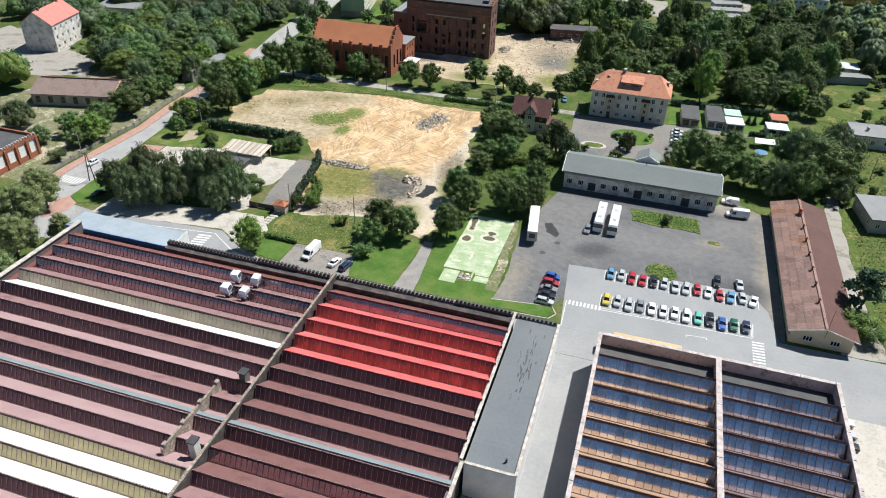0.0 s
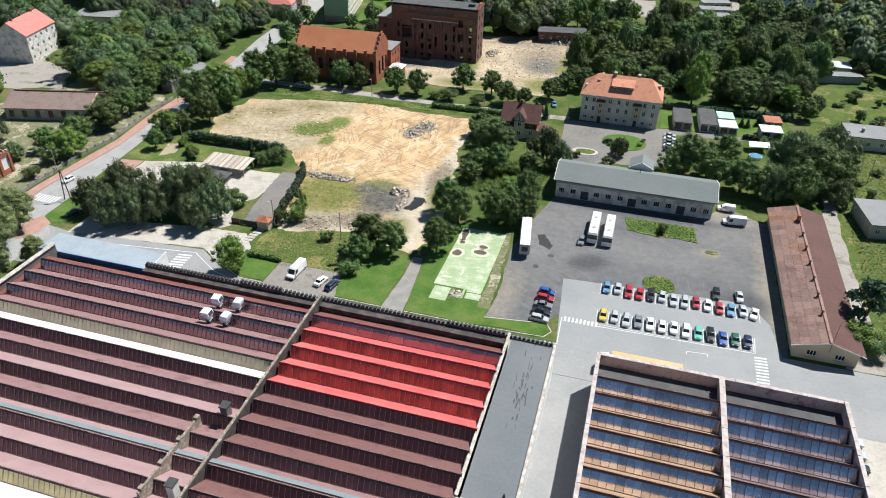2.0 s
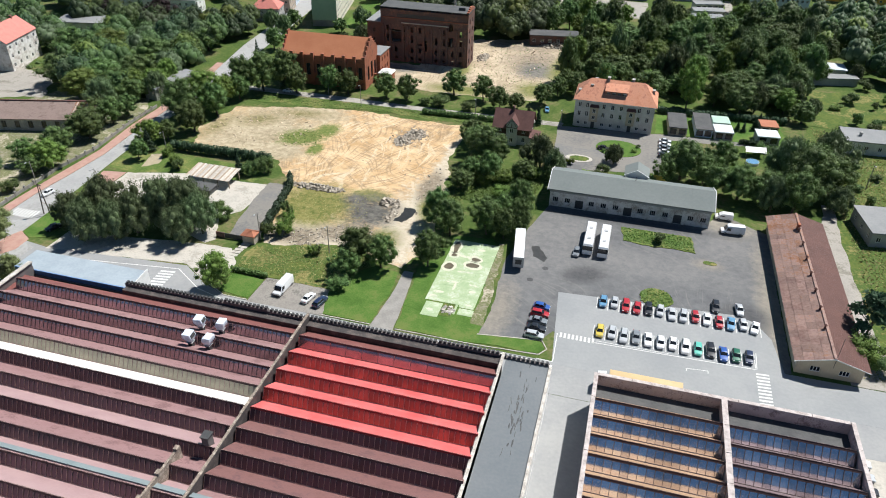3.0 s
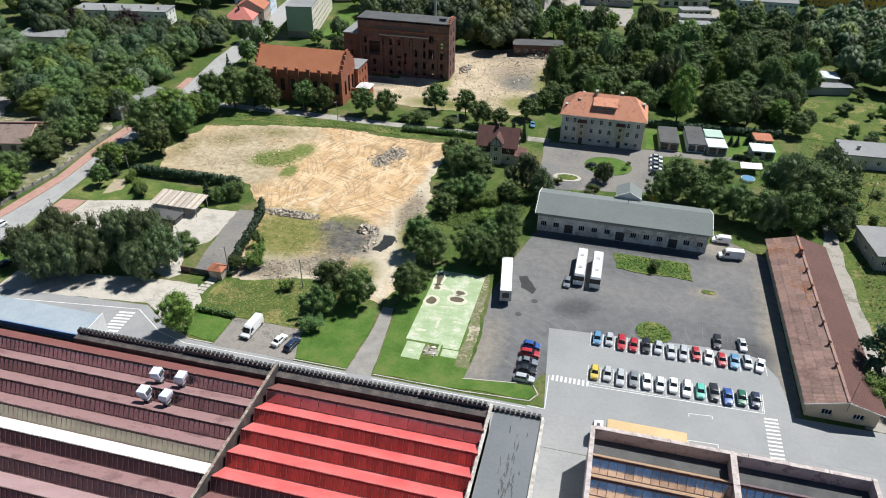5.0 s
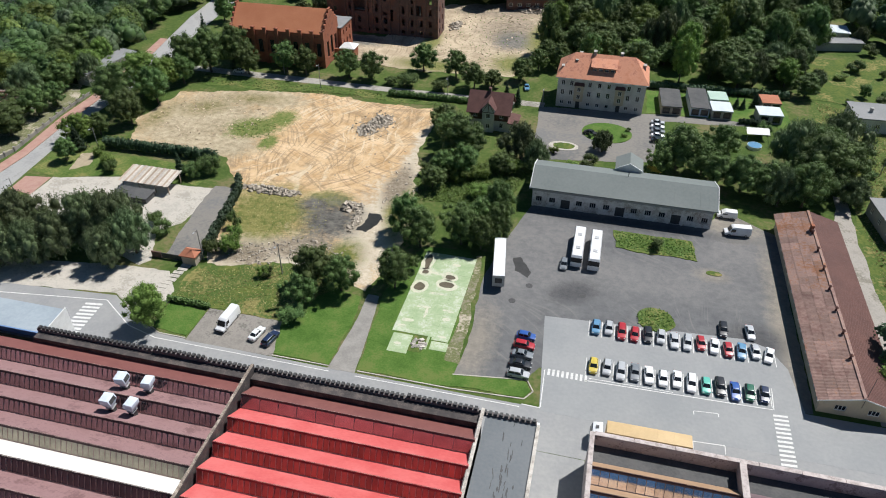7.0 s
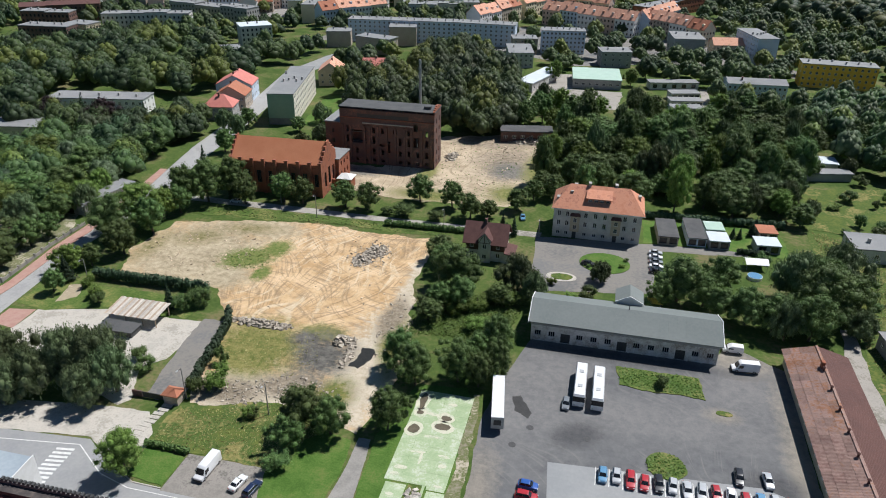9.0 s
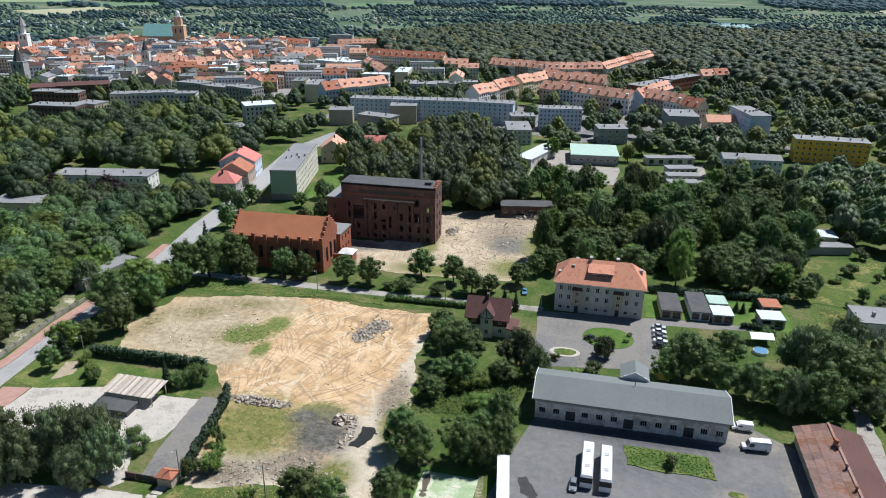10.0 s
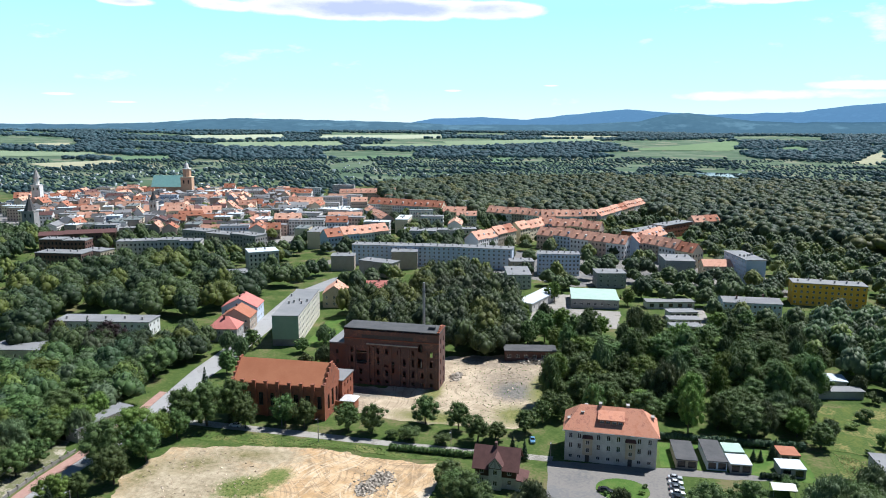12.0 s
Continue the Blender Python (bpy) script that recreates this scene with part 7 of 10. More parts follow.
grove(["broad", "broad", "bright", "willow"], [(-34, 312, 6, 13), (-27, 322, 6, 14), (-22, 309, 5, 11), (-42, 330, 6, 14), (-14, 326, 6, 13), (-31, 337, 5, 11), (-20, 338, 6, 13), (-9, 314, 6, 14), (-46, 314, 6, 14), (-50, 342, 6, 13), (-40, 350, 5, 11)], "behind the derelict outbuilding", "outbuilding trees")
grove(["broad", "willow", "bright"], [(-161, 161, 5, 9.5), (-160.5, 186, 5, 10), (-163, 198, 5, 11), (-136, 140, 3.4, 7), (-162, 150, 4.5, 8), (-168, 184, 6, 11)], "beside the town road", "road trees")
# ---- woods, tree by tree where they stand near ----
EAST_WOOD = [(-17, 250), (-18, 290), (-10, 320), (6, 338), (22, 318), (42, 330), (60, 342), (82, 346), (78, 320), (77, 285), (66, 246), (56, 240), (47, 232), (34, 232), (17, 230), (-4, 234)]
for x, y, rng in spread(EAST_WOOD, 9.2, 21, 0.48):
    k = rng.choice(["broad", "broad", "broad", "bright", "willow", "broad", "willow", "poplar"])
    tree(k, x, y, rng.uniform(4.4, 8.4), rng.uniform(7.5, 17), "in the dense wood", "east wood")
WEST_WOOD = [(-172, 250), (-250, 255), (-300, 250), (-300, 130), (-240, 130), (-190, 150), (-174, 165), (-165, 200), (-160, 225)]

MILL_WOOD = [(-108, 300), (-135, 345), (-128, 372), (-112, 385), (-106, 430), (-70, 428), (-46, 372), (-30, 305), (-38, 297), (-56, 290), (-60, 296), (-80, 290)]


WOOD_GREEN = leafmat("wood_green", (0.061, 0.098, 0.032), (0.084, 0.124, 0.041))
WOOD_BRIGHT = leafmat("wood_bright", (0.108, 0.142, 0.03), (0.138, 0.168, 0.038))
WOOD_DARK = leafmat("wood_dark", (0.038, 0.066, 0.028), (0.051, 0.082, 0.035))
WOOD_GREY = leafmat("wood_grey", (0.073, 0.1, 0.049), (0.096, 0.124, 0.06))
MIXED = (WOOD_GREEN, WOOD_GREEN, WOOD_DARK, WOOD_GREY, WOOD_GREEN, WOOD_BRIGHT, WOOD_GREEN, WOOD_DARK, WOOD_GREY, WOOD_BRIGHT, WOOD_GREEN, WOOD_DARK)


def far_wood(name, label, places, leaves, size, level=ICO1, leaf=None, core=0.86):
    """A wood too far off to tell tree from tree: lumpy crowns with loose leaf clumps, in one mesh."""
    rng = np.random.default_rng(hash(len(places)) % 1000 + 3)
    leaf = leaf if isinstance(leaf, tuple) else (leaf,) if leaf else MIXED
    vs, qs, ts, sq, st, n = [], [], [], [], [], 0
    for x, y, r, h in places:
        z = terrain_height(x, y)
        lobes = []
        many = 14 if leaves > 400 else 9 if leaves > 150 or 20 < leaves < 60 else 5 if leaves > 20 else 2 if leaves > 6 else 1
        for j in range(many):
            if many == 1:
                lobes.append((x, y, z + h * 0.45, r, r, h * 0.55))
                continue
            a = j * 2.4 + rng.uniform(-0.5, 0.5)
            up = (j + 0.5) / many
            o = r * 0.52 * math.sqrt(1.05 - up) * (1 if many > 2 else 0.6)
            k = r * rng.uniform(0.48, 0.68) * (1.12 - 0.3 * up) * (0.8 if many > 8 else 1)
            lobes.append((x + o * math.cos(a), y + o * math.sin(a), z + h * (0.42 + 0.36 * up), k, k, h * rng.uniform(0.24, 0.32)))
        v, q, t = lobes_crown(rng, lobes, leaves, size * r, core if leaves < 150 else 0.8, 0, level, 0.22 if leaves < 150 else 0.32, 0.07 if leaves < 150 else 0.14)
        vs.append(v)
        qs.append(q + n)
        ts.append(t + n)
        n += len(v)
        kind = rng.integers(len(leaf))
        sq.append(np.full(len(q), kind))
        st.append(np.full(len(t), kind))
    me = np_mesh(name, np.concatenate(vs), np.concatenate(qs), np.concatenate(ts), *leaf, slots=np.concatenate(sq + st))
    return tagged(new(name, me), label, "wood", kind="stuff")


far_wood("west_wood", "dense wood of tall trees across the town road", [(x, y, r.uniform(5.5, 9.0), r.uniform(9, 15)) for x, y, r in spread(WEST_WOOD, 10.2, 22, avoid=((-212, -155, 130, 176), (-285, -214, 162, 218), (-226, -196, 170, 192), (-252, -220, 234, 262), (-185, -145, 60, 118)))], 800, 0.045, ICO1)
WEST_TWO = [(-250, 268), (-250, 250), (-172, 246), (-162, 262), (-170, 284), (-184, 282), (-200, 272), (-230, 264)]
far_wood("school_wood", "trees before the school wing", [(x, y, r.uniform(4.5, 7), r.uniform(9, 13)) for x, y, r in spread(WEST_TWO, 8.5, 24)], 760, 0.045, ICO1)
far_wood("mill_wood", "dense wood behind the ruined mill", [(x, y, r.uniform(5.8, 8.8), r.uniform(12, 18)) for x, y, r in spread(MILL_WOOD, 10.5, 23, avoid=((-46, -18, 286, 304), (-77, -71, 280, 288), (-135, -115, 372, 392)))], 800, 0.045, ICO1)
PARK = [(-350, 340), (-322, 330), (-274, 265), (-215, 293), (-190, 318), (-178, 345), (-160, 300), (-152, 345), (-165, 392), (-197, 405), (-240, 400), (-260, 432), (-341, 411)]
PARK_LEAVES = (WOOD_DARK, WOOD_GREEN, WOOD_DARK, WOOD_GREEN, WOOD_BRIGHT, WOOD_DARK)
pl = [(x, y, r.uniform(7.5, 11.5), r.uniform(12, 17)) for x, y, r in spread(PARK, 14.5, 31, avoid=((-258, -190, 268, 305), (-262, -205, 380, 420), (-190, -146, 280, 400), (-400, -325, 385, 420)))]
far_wood("park_wood", "town park full of tall dark trees", pl, 800, 0.04, ICO1, PARK_LEAVES)
TOWN_GREEN = [(-330, 430), (-150, 385), (-110, 430), (-70, 440), (-40, 420), (20, 410), (60, 345), (135, 330), (190, 560), (150, 760), (-40, 800), (-300, 700), (-450, 500)]

# ---- buildings farther off ----
TILE_TOWN = mat("tile_town", (0.56, 0.275, 0.18), (0.62, 0.345, 0.24), scale=0.5, fine=10, bump=0.3, c3=(0.45, 0.20, 0.13), per=0.2)
PLASTER_GREEN = mat("plaster_green", (0.30, 0.40, 0.30), (0.35, 0.45, 0.34), scale=0.3, bump=0.1)
PLASTER_BLUE = mat("plaster_blue", (0.52, 0.60, 0.70), (0.58, 0.66, 0.76), scale=0.3, bump=0.1)
PLASTER_YELLOW = mat("plaster_yellow", (0.84, 0.44, 0.05), (0.86, 0.49, 0.08), scale=0.3, bump=0.1)
PLASTER_BROWN = mat("plaster_brown", (0.38, 0.32, 0.26), (0.44, 0.375, 0.31), scale=0.3, bump=0.15)
ROOF_PALEGREEN = mat("roof_pale_green", (0.36, 0.50, 0.42), (0.42, 0.55, 0.47), scale=0.3, bump=0.05)
ROOF_WHITE = mat("roof_white", (0.52, 0.58, 0.62), (0.60, 0.65, 0.68), scale=0.3, bump=0.05)
COPPER = mat("copper_green", (0.19, 0.40, 0.38), (0.24, 0.46, 0.43), scale=0.4, bump=0.1)


def block(name, label, p, q, depth, h, wall, roof, **more):
    """A building whose front runs from p to q, with its depth behind that."""
    w = math.hypot(q[0] - p[0], q[1] - p[1])
    a = math.atan2(q[1] - p[1], q[0] - p[0])
    cx = (p[0] + q[0]) / 2 - math.sin(a) * depth / 2
    cy = (p[1] + q[1]) / 2 + math.cos(a) * depth / 2
    return building(name, label, cx, cy, w, depth, h, wall, roof, turn=math.degrees(a), **more)


TOWN_PALE = mat("town_pale", (0.70, 0.66, 0.56), (0.62, 0.58, 0.49), scale=0.2, bump=0.1)
slab_house = block("apartment_block", "long five-storey apartment block with a green gable end", (-145, 288), (-133.5, 290.5), 52, 13.6, TOWN_PALE, BITUMEN_LIGHT, floors=5, cols=0, side_cols=17, chimneys=6, sides="ew", over=0.1)
part("gable_panel", Shape().box(-5.88, 5.88, -26.07, -26.003, 3.0, 13.58), PLASTER_GREEN, slab_house, "pale green painted gable end")
part("gable_base", Shape().box(-5.88, 5.88, -26.08, -26.003, 0, 2.99), CONCRETE_DARK, slab_house)
block("town_house", "old town house with pinkish red tiled roof", (-176, 286), (-163, 289), 11, 6.0, PLASTER_GREY, TILE_PINK, kind="hip", rise=4.5, floors=2, cols=4, side_cols=3, chimneys=1, group="road houses")
block("town_house", "brick-coloured town house beside the road", (-179, 302), (-165, 305), 12, 7.0, PLASTER_BROWN, TILE_BRICKRED, kind="gable", axis="y", rise=4.2, floors=2, cols=4, side_cols=4, chimneys=1, group="road houses")
block("town_house", "town house with grey-blue wall and red roof", (-186, 316), (-169, 320), 14, 8.0, PLASTER_BLUE, TILE_PINK, kind="gable", axis="y", rise=4.5, floors=2, cols=4, side_cols=4, chimneys=2, group="road houses")
block("school_wing", "long low white school wing with flat grey roof", (-250, 277.5), (-206, 286), 12, 7.0, WHITE, BITUMEN_LIGHT, floors=2, cols=14, side_cols=3, chimneys=5)
block("town_house", "yellow plastered house with orange tiled roof", (-149, 356), (-137, 359), 16, 7.6, PLASTER_CREAM, TILE_TOWN, kind="gable", axis="y", rise=4.4, floors=2, cols=3, side_cols=4, chimneys=1)
block("town_house", "house with a pink tiled roof among trees", (-131, 375), (-117, 378), 11, 7.0, PLASTER_BROWN, TILE_PINK, kind="gable", rise=3.6, floors=2, cols=3, side_cols=2, chimneys=1)
for p, q, d, h in (((-181, 449), (-166, 453), 12, 10), ((-159, 443), (-135, 436), 11, 9.5), ((-143, 464), (-126, 468), 12, 12)):
    block("tenement", "bare brown plastered tenement with flat roof", p, q, d, h, PLASTER_BROWN, BITUMEN_LIGHT, floors=3, cols=3, side_cols=2, chimneys=2, group="tenements", sides="e")
for p, q, wall in (((-175, 474), (-139, 478), PLASTER_BLUE), ((-138.5, 478), (-102, 482), PLASTER_BLUE), ((-101.5, 482), (-63, 482), PLASTER_BLUE), ((-44, 470), (-17, 474), PLASTER_BLUE)):
    block("slab_block", "long five-storey grey slab block with flat roof", p, q, 12, 14, wall, BITUMEN_LIGHT, floors=5, cols=11, side_cols=3, chimneys=7, group="slab blocks")
block("tenement", "low brown tenement between slab blocks", (-61, 462), (-46, 466), 12, 9.5, PLASTER_BROWN, BITUMEN_LIGHT, floors=3, cols=4, side_cols=2, chimneys=3)
block("office_house", "white two-storey house with flat roof", (-58, 425), (-44, 428), 26, 8.5, PLASTER_WHITE, BITUMEN_LIGHT, floors=3, cols=5, side_cols=6, chimneys=2)
block("workshop_shed", "long shed with white sheet roof", (-47, 376), (-38, 373), 38, 4.6, PLASTER_WHITE, ROOF_WHITE, floors=1, cols=2, side_cols=6)
block("storage_hall", "low hall with pale green flat roof", (-18, 388), (7, 390), 26, 5.0, PLASTER_GREY, ROOF_PALEGREEN, floors=1, cols=7, side_cols=3, win=(1.6, 1.2))
block("town_house", "grey house with a flat roof", (-5, 440), (12, 444), 14, 9, PLASTER_GREY, BITUMEN_LIGHT, floors=3, cols=4, side_cols=3, chimneys=2)
for p, q in (((22, 396), (47, 402)), ((32, 376), (46, 380)), ((31, 362), (46, 365)), ((31, 349), (45, 352))):
    block("garage_row", "row of low white garages with dark doors", p, q, 7, 3.6, PLASTER_WHITE, BITUMEN_LIGHT, floors=1, cols=5, side_cols=0, win=(2.3, 2.1), mull=0, frame_mat=METAL_DARK, group="garage rows")
block("clinic", "two-storey pale blue house with grey roof", (60, 391), (89, 393), 14, 7.2, PLASTER_BLUE, BITUMEN_LIGHT, floors=2, cols=12, side_cols=3, kind="gable", rise=1.6, chimneys=2)
block("apartment_block", "tall pale blue apartment block standing end-on", (85, 472), (97, 475), 34, 15.5, PLASTER_BLUE, BITUMEN_LIGHT, floors=5, cols=0, side_cols=9, sides="ew", chimneys=5)
block("apartment_block", "ochre yellow four-storey apartment block", (101, 425), (138, 423), 12, 12.4, PLASTER_YELLOW, BITUMEN_LIGHT, floors=4, cols=12, side_cols=2, chimneys=6)
block("tenement", "grey tenement with bare gable wall", (37, 472), (55, 474), 24, 13, PLASTER_GREY, BITUMEN_LIGHT, floors=4, cols=4, side_cols=4, sides="e", chimneys=3)
block("town_house", "house with red roof at the tenements", (62, 486), (84, 490), 12, 8, PLASTER_CREAM, TILE_TOWN, kind="gable", rise=3.5, floors=2, cols=4, side_cols=2)
block("old_outbuilding", "derelict dark brick outbuilding with flat roof", (-41, 291), (-20, 295), 8, 4.6, BRICK_OLD, BITUMEN, floors=1, cols=6, side_cols=2, win=(1.6, 1.4))
block("pavilion", "white flat-roofed pavilion on the grassland", (75.5, 211.5), (104, 213), 11, 4.2, PLASTER_WHITE, BITUMEN_LIGHT, floors=1, cols=7, side_cols=2, chimneys=3)
block("garden_shed", "long shed with white sheet roof in the allotments", (80, 289), (89, 289), 8, 3, PLASTER_WHITE, ROOF_WHITE, floors=1, cols=0)
block("garden_shed", "low grey roofed shed in the allotments", (74, 276), (92, 280), 5, 2.8, PLASTER_GREY, BITUMEN_LIGHT, floors=1, cols=0)
block("roadside_shop", "roadside pavilion with a flat grey roof", (-164.4, 184.2), (-158.9, 183), 20.5, 4.4, PLASTER_GREY, BITUMEN_LIGHT, floors=1, cols=2, side_cols=5, over=0.5)
FELT_BROWN = mat("felt_brown", (0.20, 0.145, 0.125), (0.26, 0.195, 0.17), scale=0.2, fine=9, bump=0.3, c3=(0.15, 0.10, 0.085))
PALE_SHEET = mat("pale_sheet", (0.55, 0.48, 0.42), (0.42, 0.30, 0.24), scale=0.6, bump=0.15)
barn = block("barn", "old rendered barn, brown felt roof patched with rusty sheets", (-197, 144), (-163, 153.2), 16, 4.2, PLASTER_DIRTY, FELT_BROWN, kind="gable", rise=2.8, floors=1, cols=8, side_cols=3, win=(1.6, 2.4), frame_mat=METAL_DARK, over=0.6)
for i in range(14):
    part("patch_sheet", Shape().hexa([(10.6 + i * 0.55, -8.7, 4.24), (11.08 + i * 0.55, -8.7, 4.24), (11.08 + i * 0.55, -0.1, 7.24), (10.6 + i * 0.55, -0.1, 7.24)], [(10.6 + i * 0.55, -8.7, 4.32), (11.08 + i * 0.55, -8.7, 4.32), (11.08 + i * 0.55, -0.1, 7.32), (10.6 + i * 0.55, -0.1, 7.32)]), (PALE_SHEET if i % 3 == 1 else RUST_ROOF), barn, "rusty corrugated sheet" if i == 0 else "")
part("ridge_beam", Shape().box(-17, 17.4, -0.25, 0.25, 7.3, 7.55), RUST_DARK, barn)


def brick_workshop():
    """Brick workshop whose tall white panels stand between piers under a toothed parapet; its front looks along +x."""
    root = thing("brick_workshop", "red brick workshop with white panels between piers", "building", at=pose(-166, 0, 0))
    y0, y1, h = 82.0, 114.0, 6.6
    bays = 8
    step = (y1 - y0) / bays
    holes = [(i * step + 0.75, (i + 1) * step - 0.75, 1.6, 5.3) for i in range(bays)]
    s = Shape().wall((0, y0), (0, y1), 0, h, 0.5, holes)
    s.wall((0, y1), (-16, y1), 0, h, 0.5, [(3 + 4 * i, 4.6 + 4 * i, 1.6, 4.6) for i in range(3)])
    s.wall((-16, y1), (-16, y0), 0, h, 0.5)
    s.wall((-16, y0), (0, y0), 0, h, 0.5)
    part("wall", s, BRICK_RED, root)
    for a, b, z0, z1 in holes:
        part("panel", Shape().box(-0.32, -0.2, y0 + a, y0 + b, z0, z1), WHITE, root)
    pier = Shape().box(0.003, 0.3, -0.4, 0.4, 0, 6.0).mesh("pier", BRICK_RED)
    tooth_me = Shape().box(-0.3, 0.3, -0.22, 0.22, 0, 0.5).mesh("parapet_tooth", COPING_PINK)
    for i in range(bays + 1):
        put("pier", pier, root, at=pose(0, min(max(y0 + i * step, y0 + 0.4), y1 - 0.4), 0))
    for i in range(32):
        put("parapet_tooth", tooth_me, root, at=pose(-0.2, y0 + 0.5 + i, h + 0.003))
    part("roof", Shape().box(-15.5, -0.5, y0 + 0.5, y1 - 0.5, 5.5, 5.8), BITUMEN, root)


brick_workshop()
block("tenement", "tall pale tenement house with red tiled gable roof", (-243, 190), (-230, 192.8), 21, 11, PLASTER_STAINED, TILE_PINK, kind="gable", axis="y", rise=4.8, floors=3, cols=0, side_cols=5, chimneys=3, sides="ew")
block("flat_house", "low building with grey flat roof in the trees", (-250, 240), (-222, 246), 12, 5, PLASTER_WHITE, BITUMEN_LIGHT, floors=1, cols=6)
block("flat_house", "grey flat-roofed house by the meadow", (71, 152), (86, 154), 14, 4, PLASTER_GREY, BITUMEN_LIGHT, floors=1, cols=4, side_cols=3)
# gardens by the apartment house
for p, q, d, wall, roof, lab in (((20.3, 209), (26.2, 209.3), 13, PLASTER_BROWN, BITUMEN, "row garage with dark felt roof"), ((29, 210), (34.4, 210.3), 14.5, PLASTER_BLUE, BITUMEN, "row garage with blue-green front"),
                                 ((35.2, 209.5), (41.0, 210), 6.5, PLASTER_GREY, ROOF_WHITE, "garage with pale blue sheet roof"), ((34.9, 217.5), (40.3, 218), 6, PLASTER_GREEN, ROOF_PALEGREEN, "shed with pale green sheet roof"),
                                 ((48.6, 210), (55.4, 210.6), 6, PLASTER_GREY, ROOF_WHITE, "shed with ribbed white roof"), ((50.5, 219), (56, 219.5), 6, PLASTER_BROWN, TILE_BRICKRED, "small shed with red roof")):
    block("garage", lab, p, q, d, 2.7, wall, roof, floors=1, cols=2, win=(2.2, 2.0), mull=0, frame_mat=METAL_DARK, over=0.15, sides="s", group="garden garages", parapet=0.25)


def town_house_far(x, y, w, d, h, wall, roof, rise, turn, label, group="old town", flat=False, name="town_house"):
    root = thing(name, label, "house", group, at=pose(x, y, 0, 0, 0, turn))
    part("wall", Shape().box(-w / 2, w / 2, -d / 2, d / 2, 0, h), wall, root)
    r = Shape()
    if flat:
        r.box(-w / 2 - 0.2, w / 2 + 0.2, -d / 2 - 0.2, d / 2 + 0.2, h + 0.003, h + 0.5)
    else:
        gable_roof(r, w, d, h, rise, 0.4, 0.25)
        for s_ in (-1, 1):
            xx = s_ * (w / 2 - 0.2)
            r.hexa([(xx - 0.2, -d / 2, h + 0.003), (xx + 0.2, -d / 2, h + 0.003), (xx + 0.2, d / 2, h + 0.003), (xx - 0.2, d / 2, h + 0.003)], [(xx - 0.2, -0.05, h + rise), (xx + 0.2, -0.05, h + rise), (xx + 0.2, 0.05, h + rise), (xx - 0.2, 0.05, h + rise)], 1)
    rf = part("roof", r, (roof, wall), root)
    if not flat:
        c = Shape()
        c.box(-0.5, 0.5, -0.4, 0.4, h + rise * 0.7, h + rise + 1.2)
        part("chimney", c, BRICK_OLD, rf)
        if rise > 3.4 and w > 9:
            for k in range(int(w / 6)):
                u = (k + 0.5) * w / int(w / 6) - w / 2 + 0.9
                dm = Shape().box(u - 0.8, u + 0.8, -d * 0.36, -d * 0.05, h + rise * 0.25, h + rise * 0.62)
                part("dormer", dm, (wall if k % 2 else roof), rf)
    else:
        for k in range(2):
            part("chimney", Shape().box(w * (0.3 * k - 0.22), w * (0.3 * k - 0.22) + 0.9, -0.4, 0.5, h + 0.5, h + 1.9), PLASTER_GREY, rf)
    win = Shape()
    floors = max(2, int(h / 3.1))
    for f in range(floors):
        z = 0.9 + f * (h - 0.8) / floors
        for side, length, dist in ((0, w, d / 2), (1, d, w / 2)):
            n = max(1, int(length / 2.6))
            for i in range(n):
                u = (i + 0.5) * length / n - length / 2
                if side == 0:
                    win.box(u - 0.55, u + 0.55, -dist - 0.05, -dist + 0.06, z, z + 1.6)
                else:
                    win.box(dist - 0.06, dist + 0.05, u - 0.55, u + 0.55, z, z + 1.6)
    tagged(part("glazing", win, GLASS_DARK, root), kind="stuff")


rt = random.Random(77)
TOWN_CREAM = mat("town_cream", (0.78, 0.69, 0.52), (0.70, 0.61, 0.45), scale=0.2, bump=0.1)
TOWN_WHITE = mat("town_white", (0.84, 0.82, 0.78), (0.76, 0.74, 0.70), scale=0.2, bump=0.1)
TOWN_GREY = mat("town_grey", (0.50, 0.50, 0.50), (0.58, 0.57, 0.55), scale=0.2, bump=0.1)
TOWN_PINK = mat("town_pink", (0.70, 0.52, 0.43), (0.63, 0.46, 0.38), scale=0.2, bump=0.1)
WALLS = [TOWN_CREAM, TOWN_WHITE, TOWN_GREY, PLASTER_BROWN, TOWN_CREAM, TOWN_WHITE, PLASTER_BLUE, TOWN_PINK]


def row_of_houses(p, q, n, d, h, roof, rise, label, walls=WALLS, flat=False, group="old town"):
    a = math.atan2(q[1] - p[1], q[0] - p[0])
    w = math.hypot(q[0] - p[0], q[1] - p[1]) / n
    for i in range(n):
        t = (i + 0.5) / n
        town_house_far(p[0] + (q[0] - p[0]) * t, p[1] + (q[1] - p[1]) * t, w - 0.02, d, h + rt.uniform(-0.7, 0.7), rt.choice(walls), roof if rt.random() < 0.85 else TILE_BRICKRED if not flat else roof, rise, math.degrees(a), label, group, flat, "terraced_house")


OR = "terraced town house with orange tiled roof"
for p, q, n in (((-100, 530), (-78, 588), 4), ((-52, 580), (16, 545), 5), ((-115, 712), (-62, 690), 4), ((-62, 690), (-11, 705), 4), ((-11, 705), (37, 835), 7), ((-58, 640), (-4, 620), 4), ((20, 560), (62, 520), 4), ((-215, 520), (-180, 566), 4), ((-75, 592), (-56, 640), 3), ((18, 548), (42, 600), 4)):
    row_of_houses(p, q, n, 12, 12, TILE_TOWN, 5.5, OR, group="orange terraces")
row_of_houses((18, 612), (71, 690), 4, 14, 11, BITUMEN_LIGHT, 0, "long brick school block with grey flat roof", [BRICK_RED], True, "school")
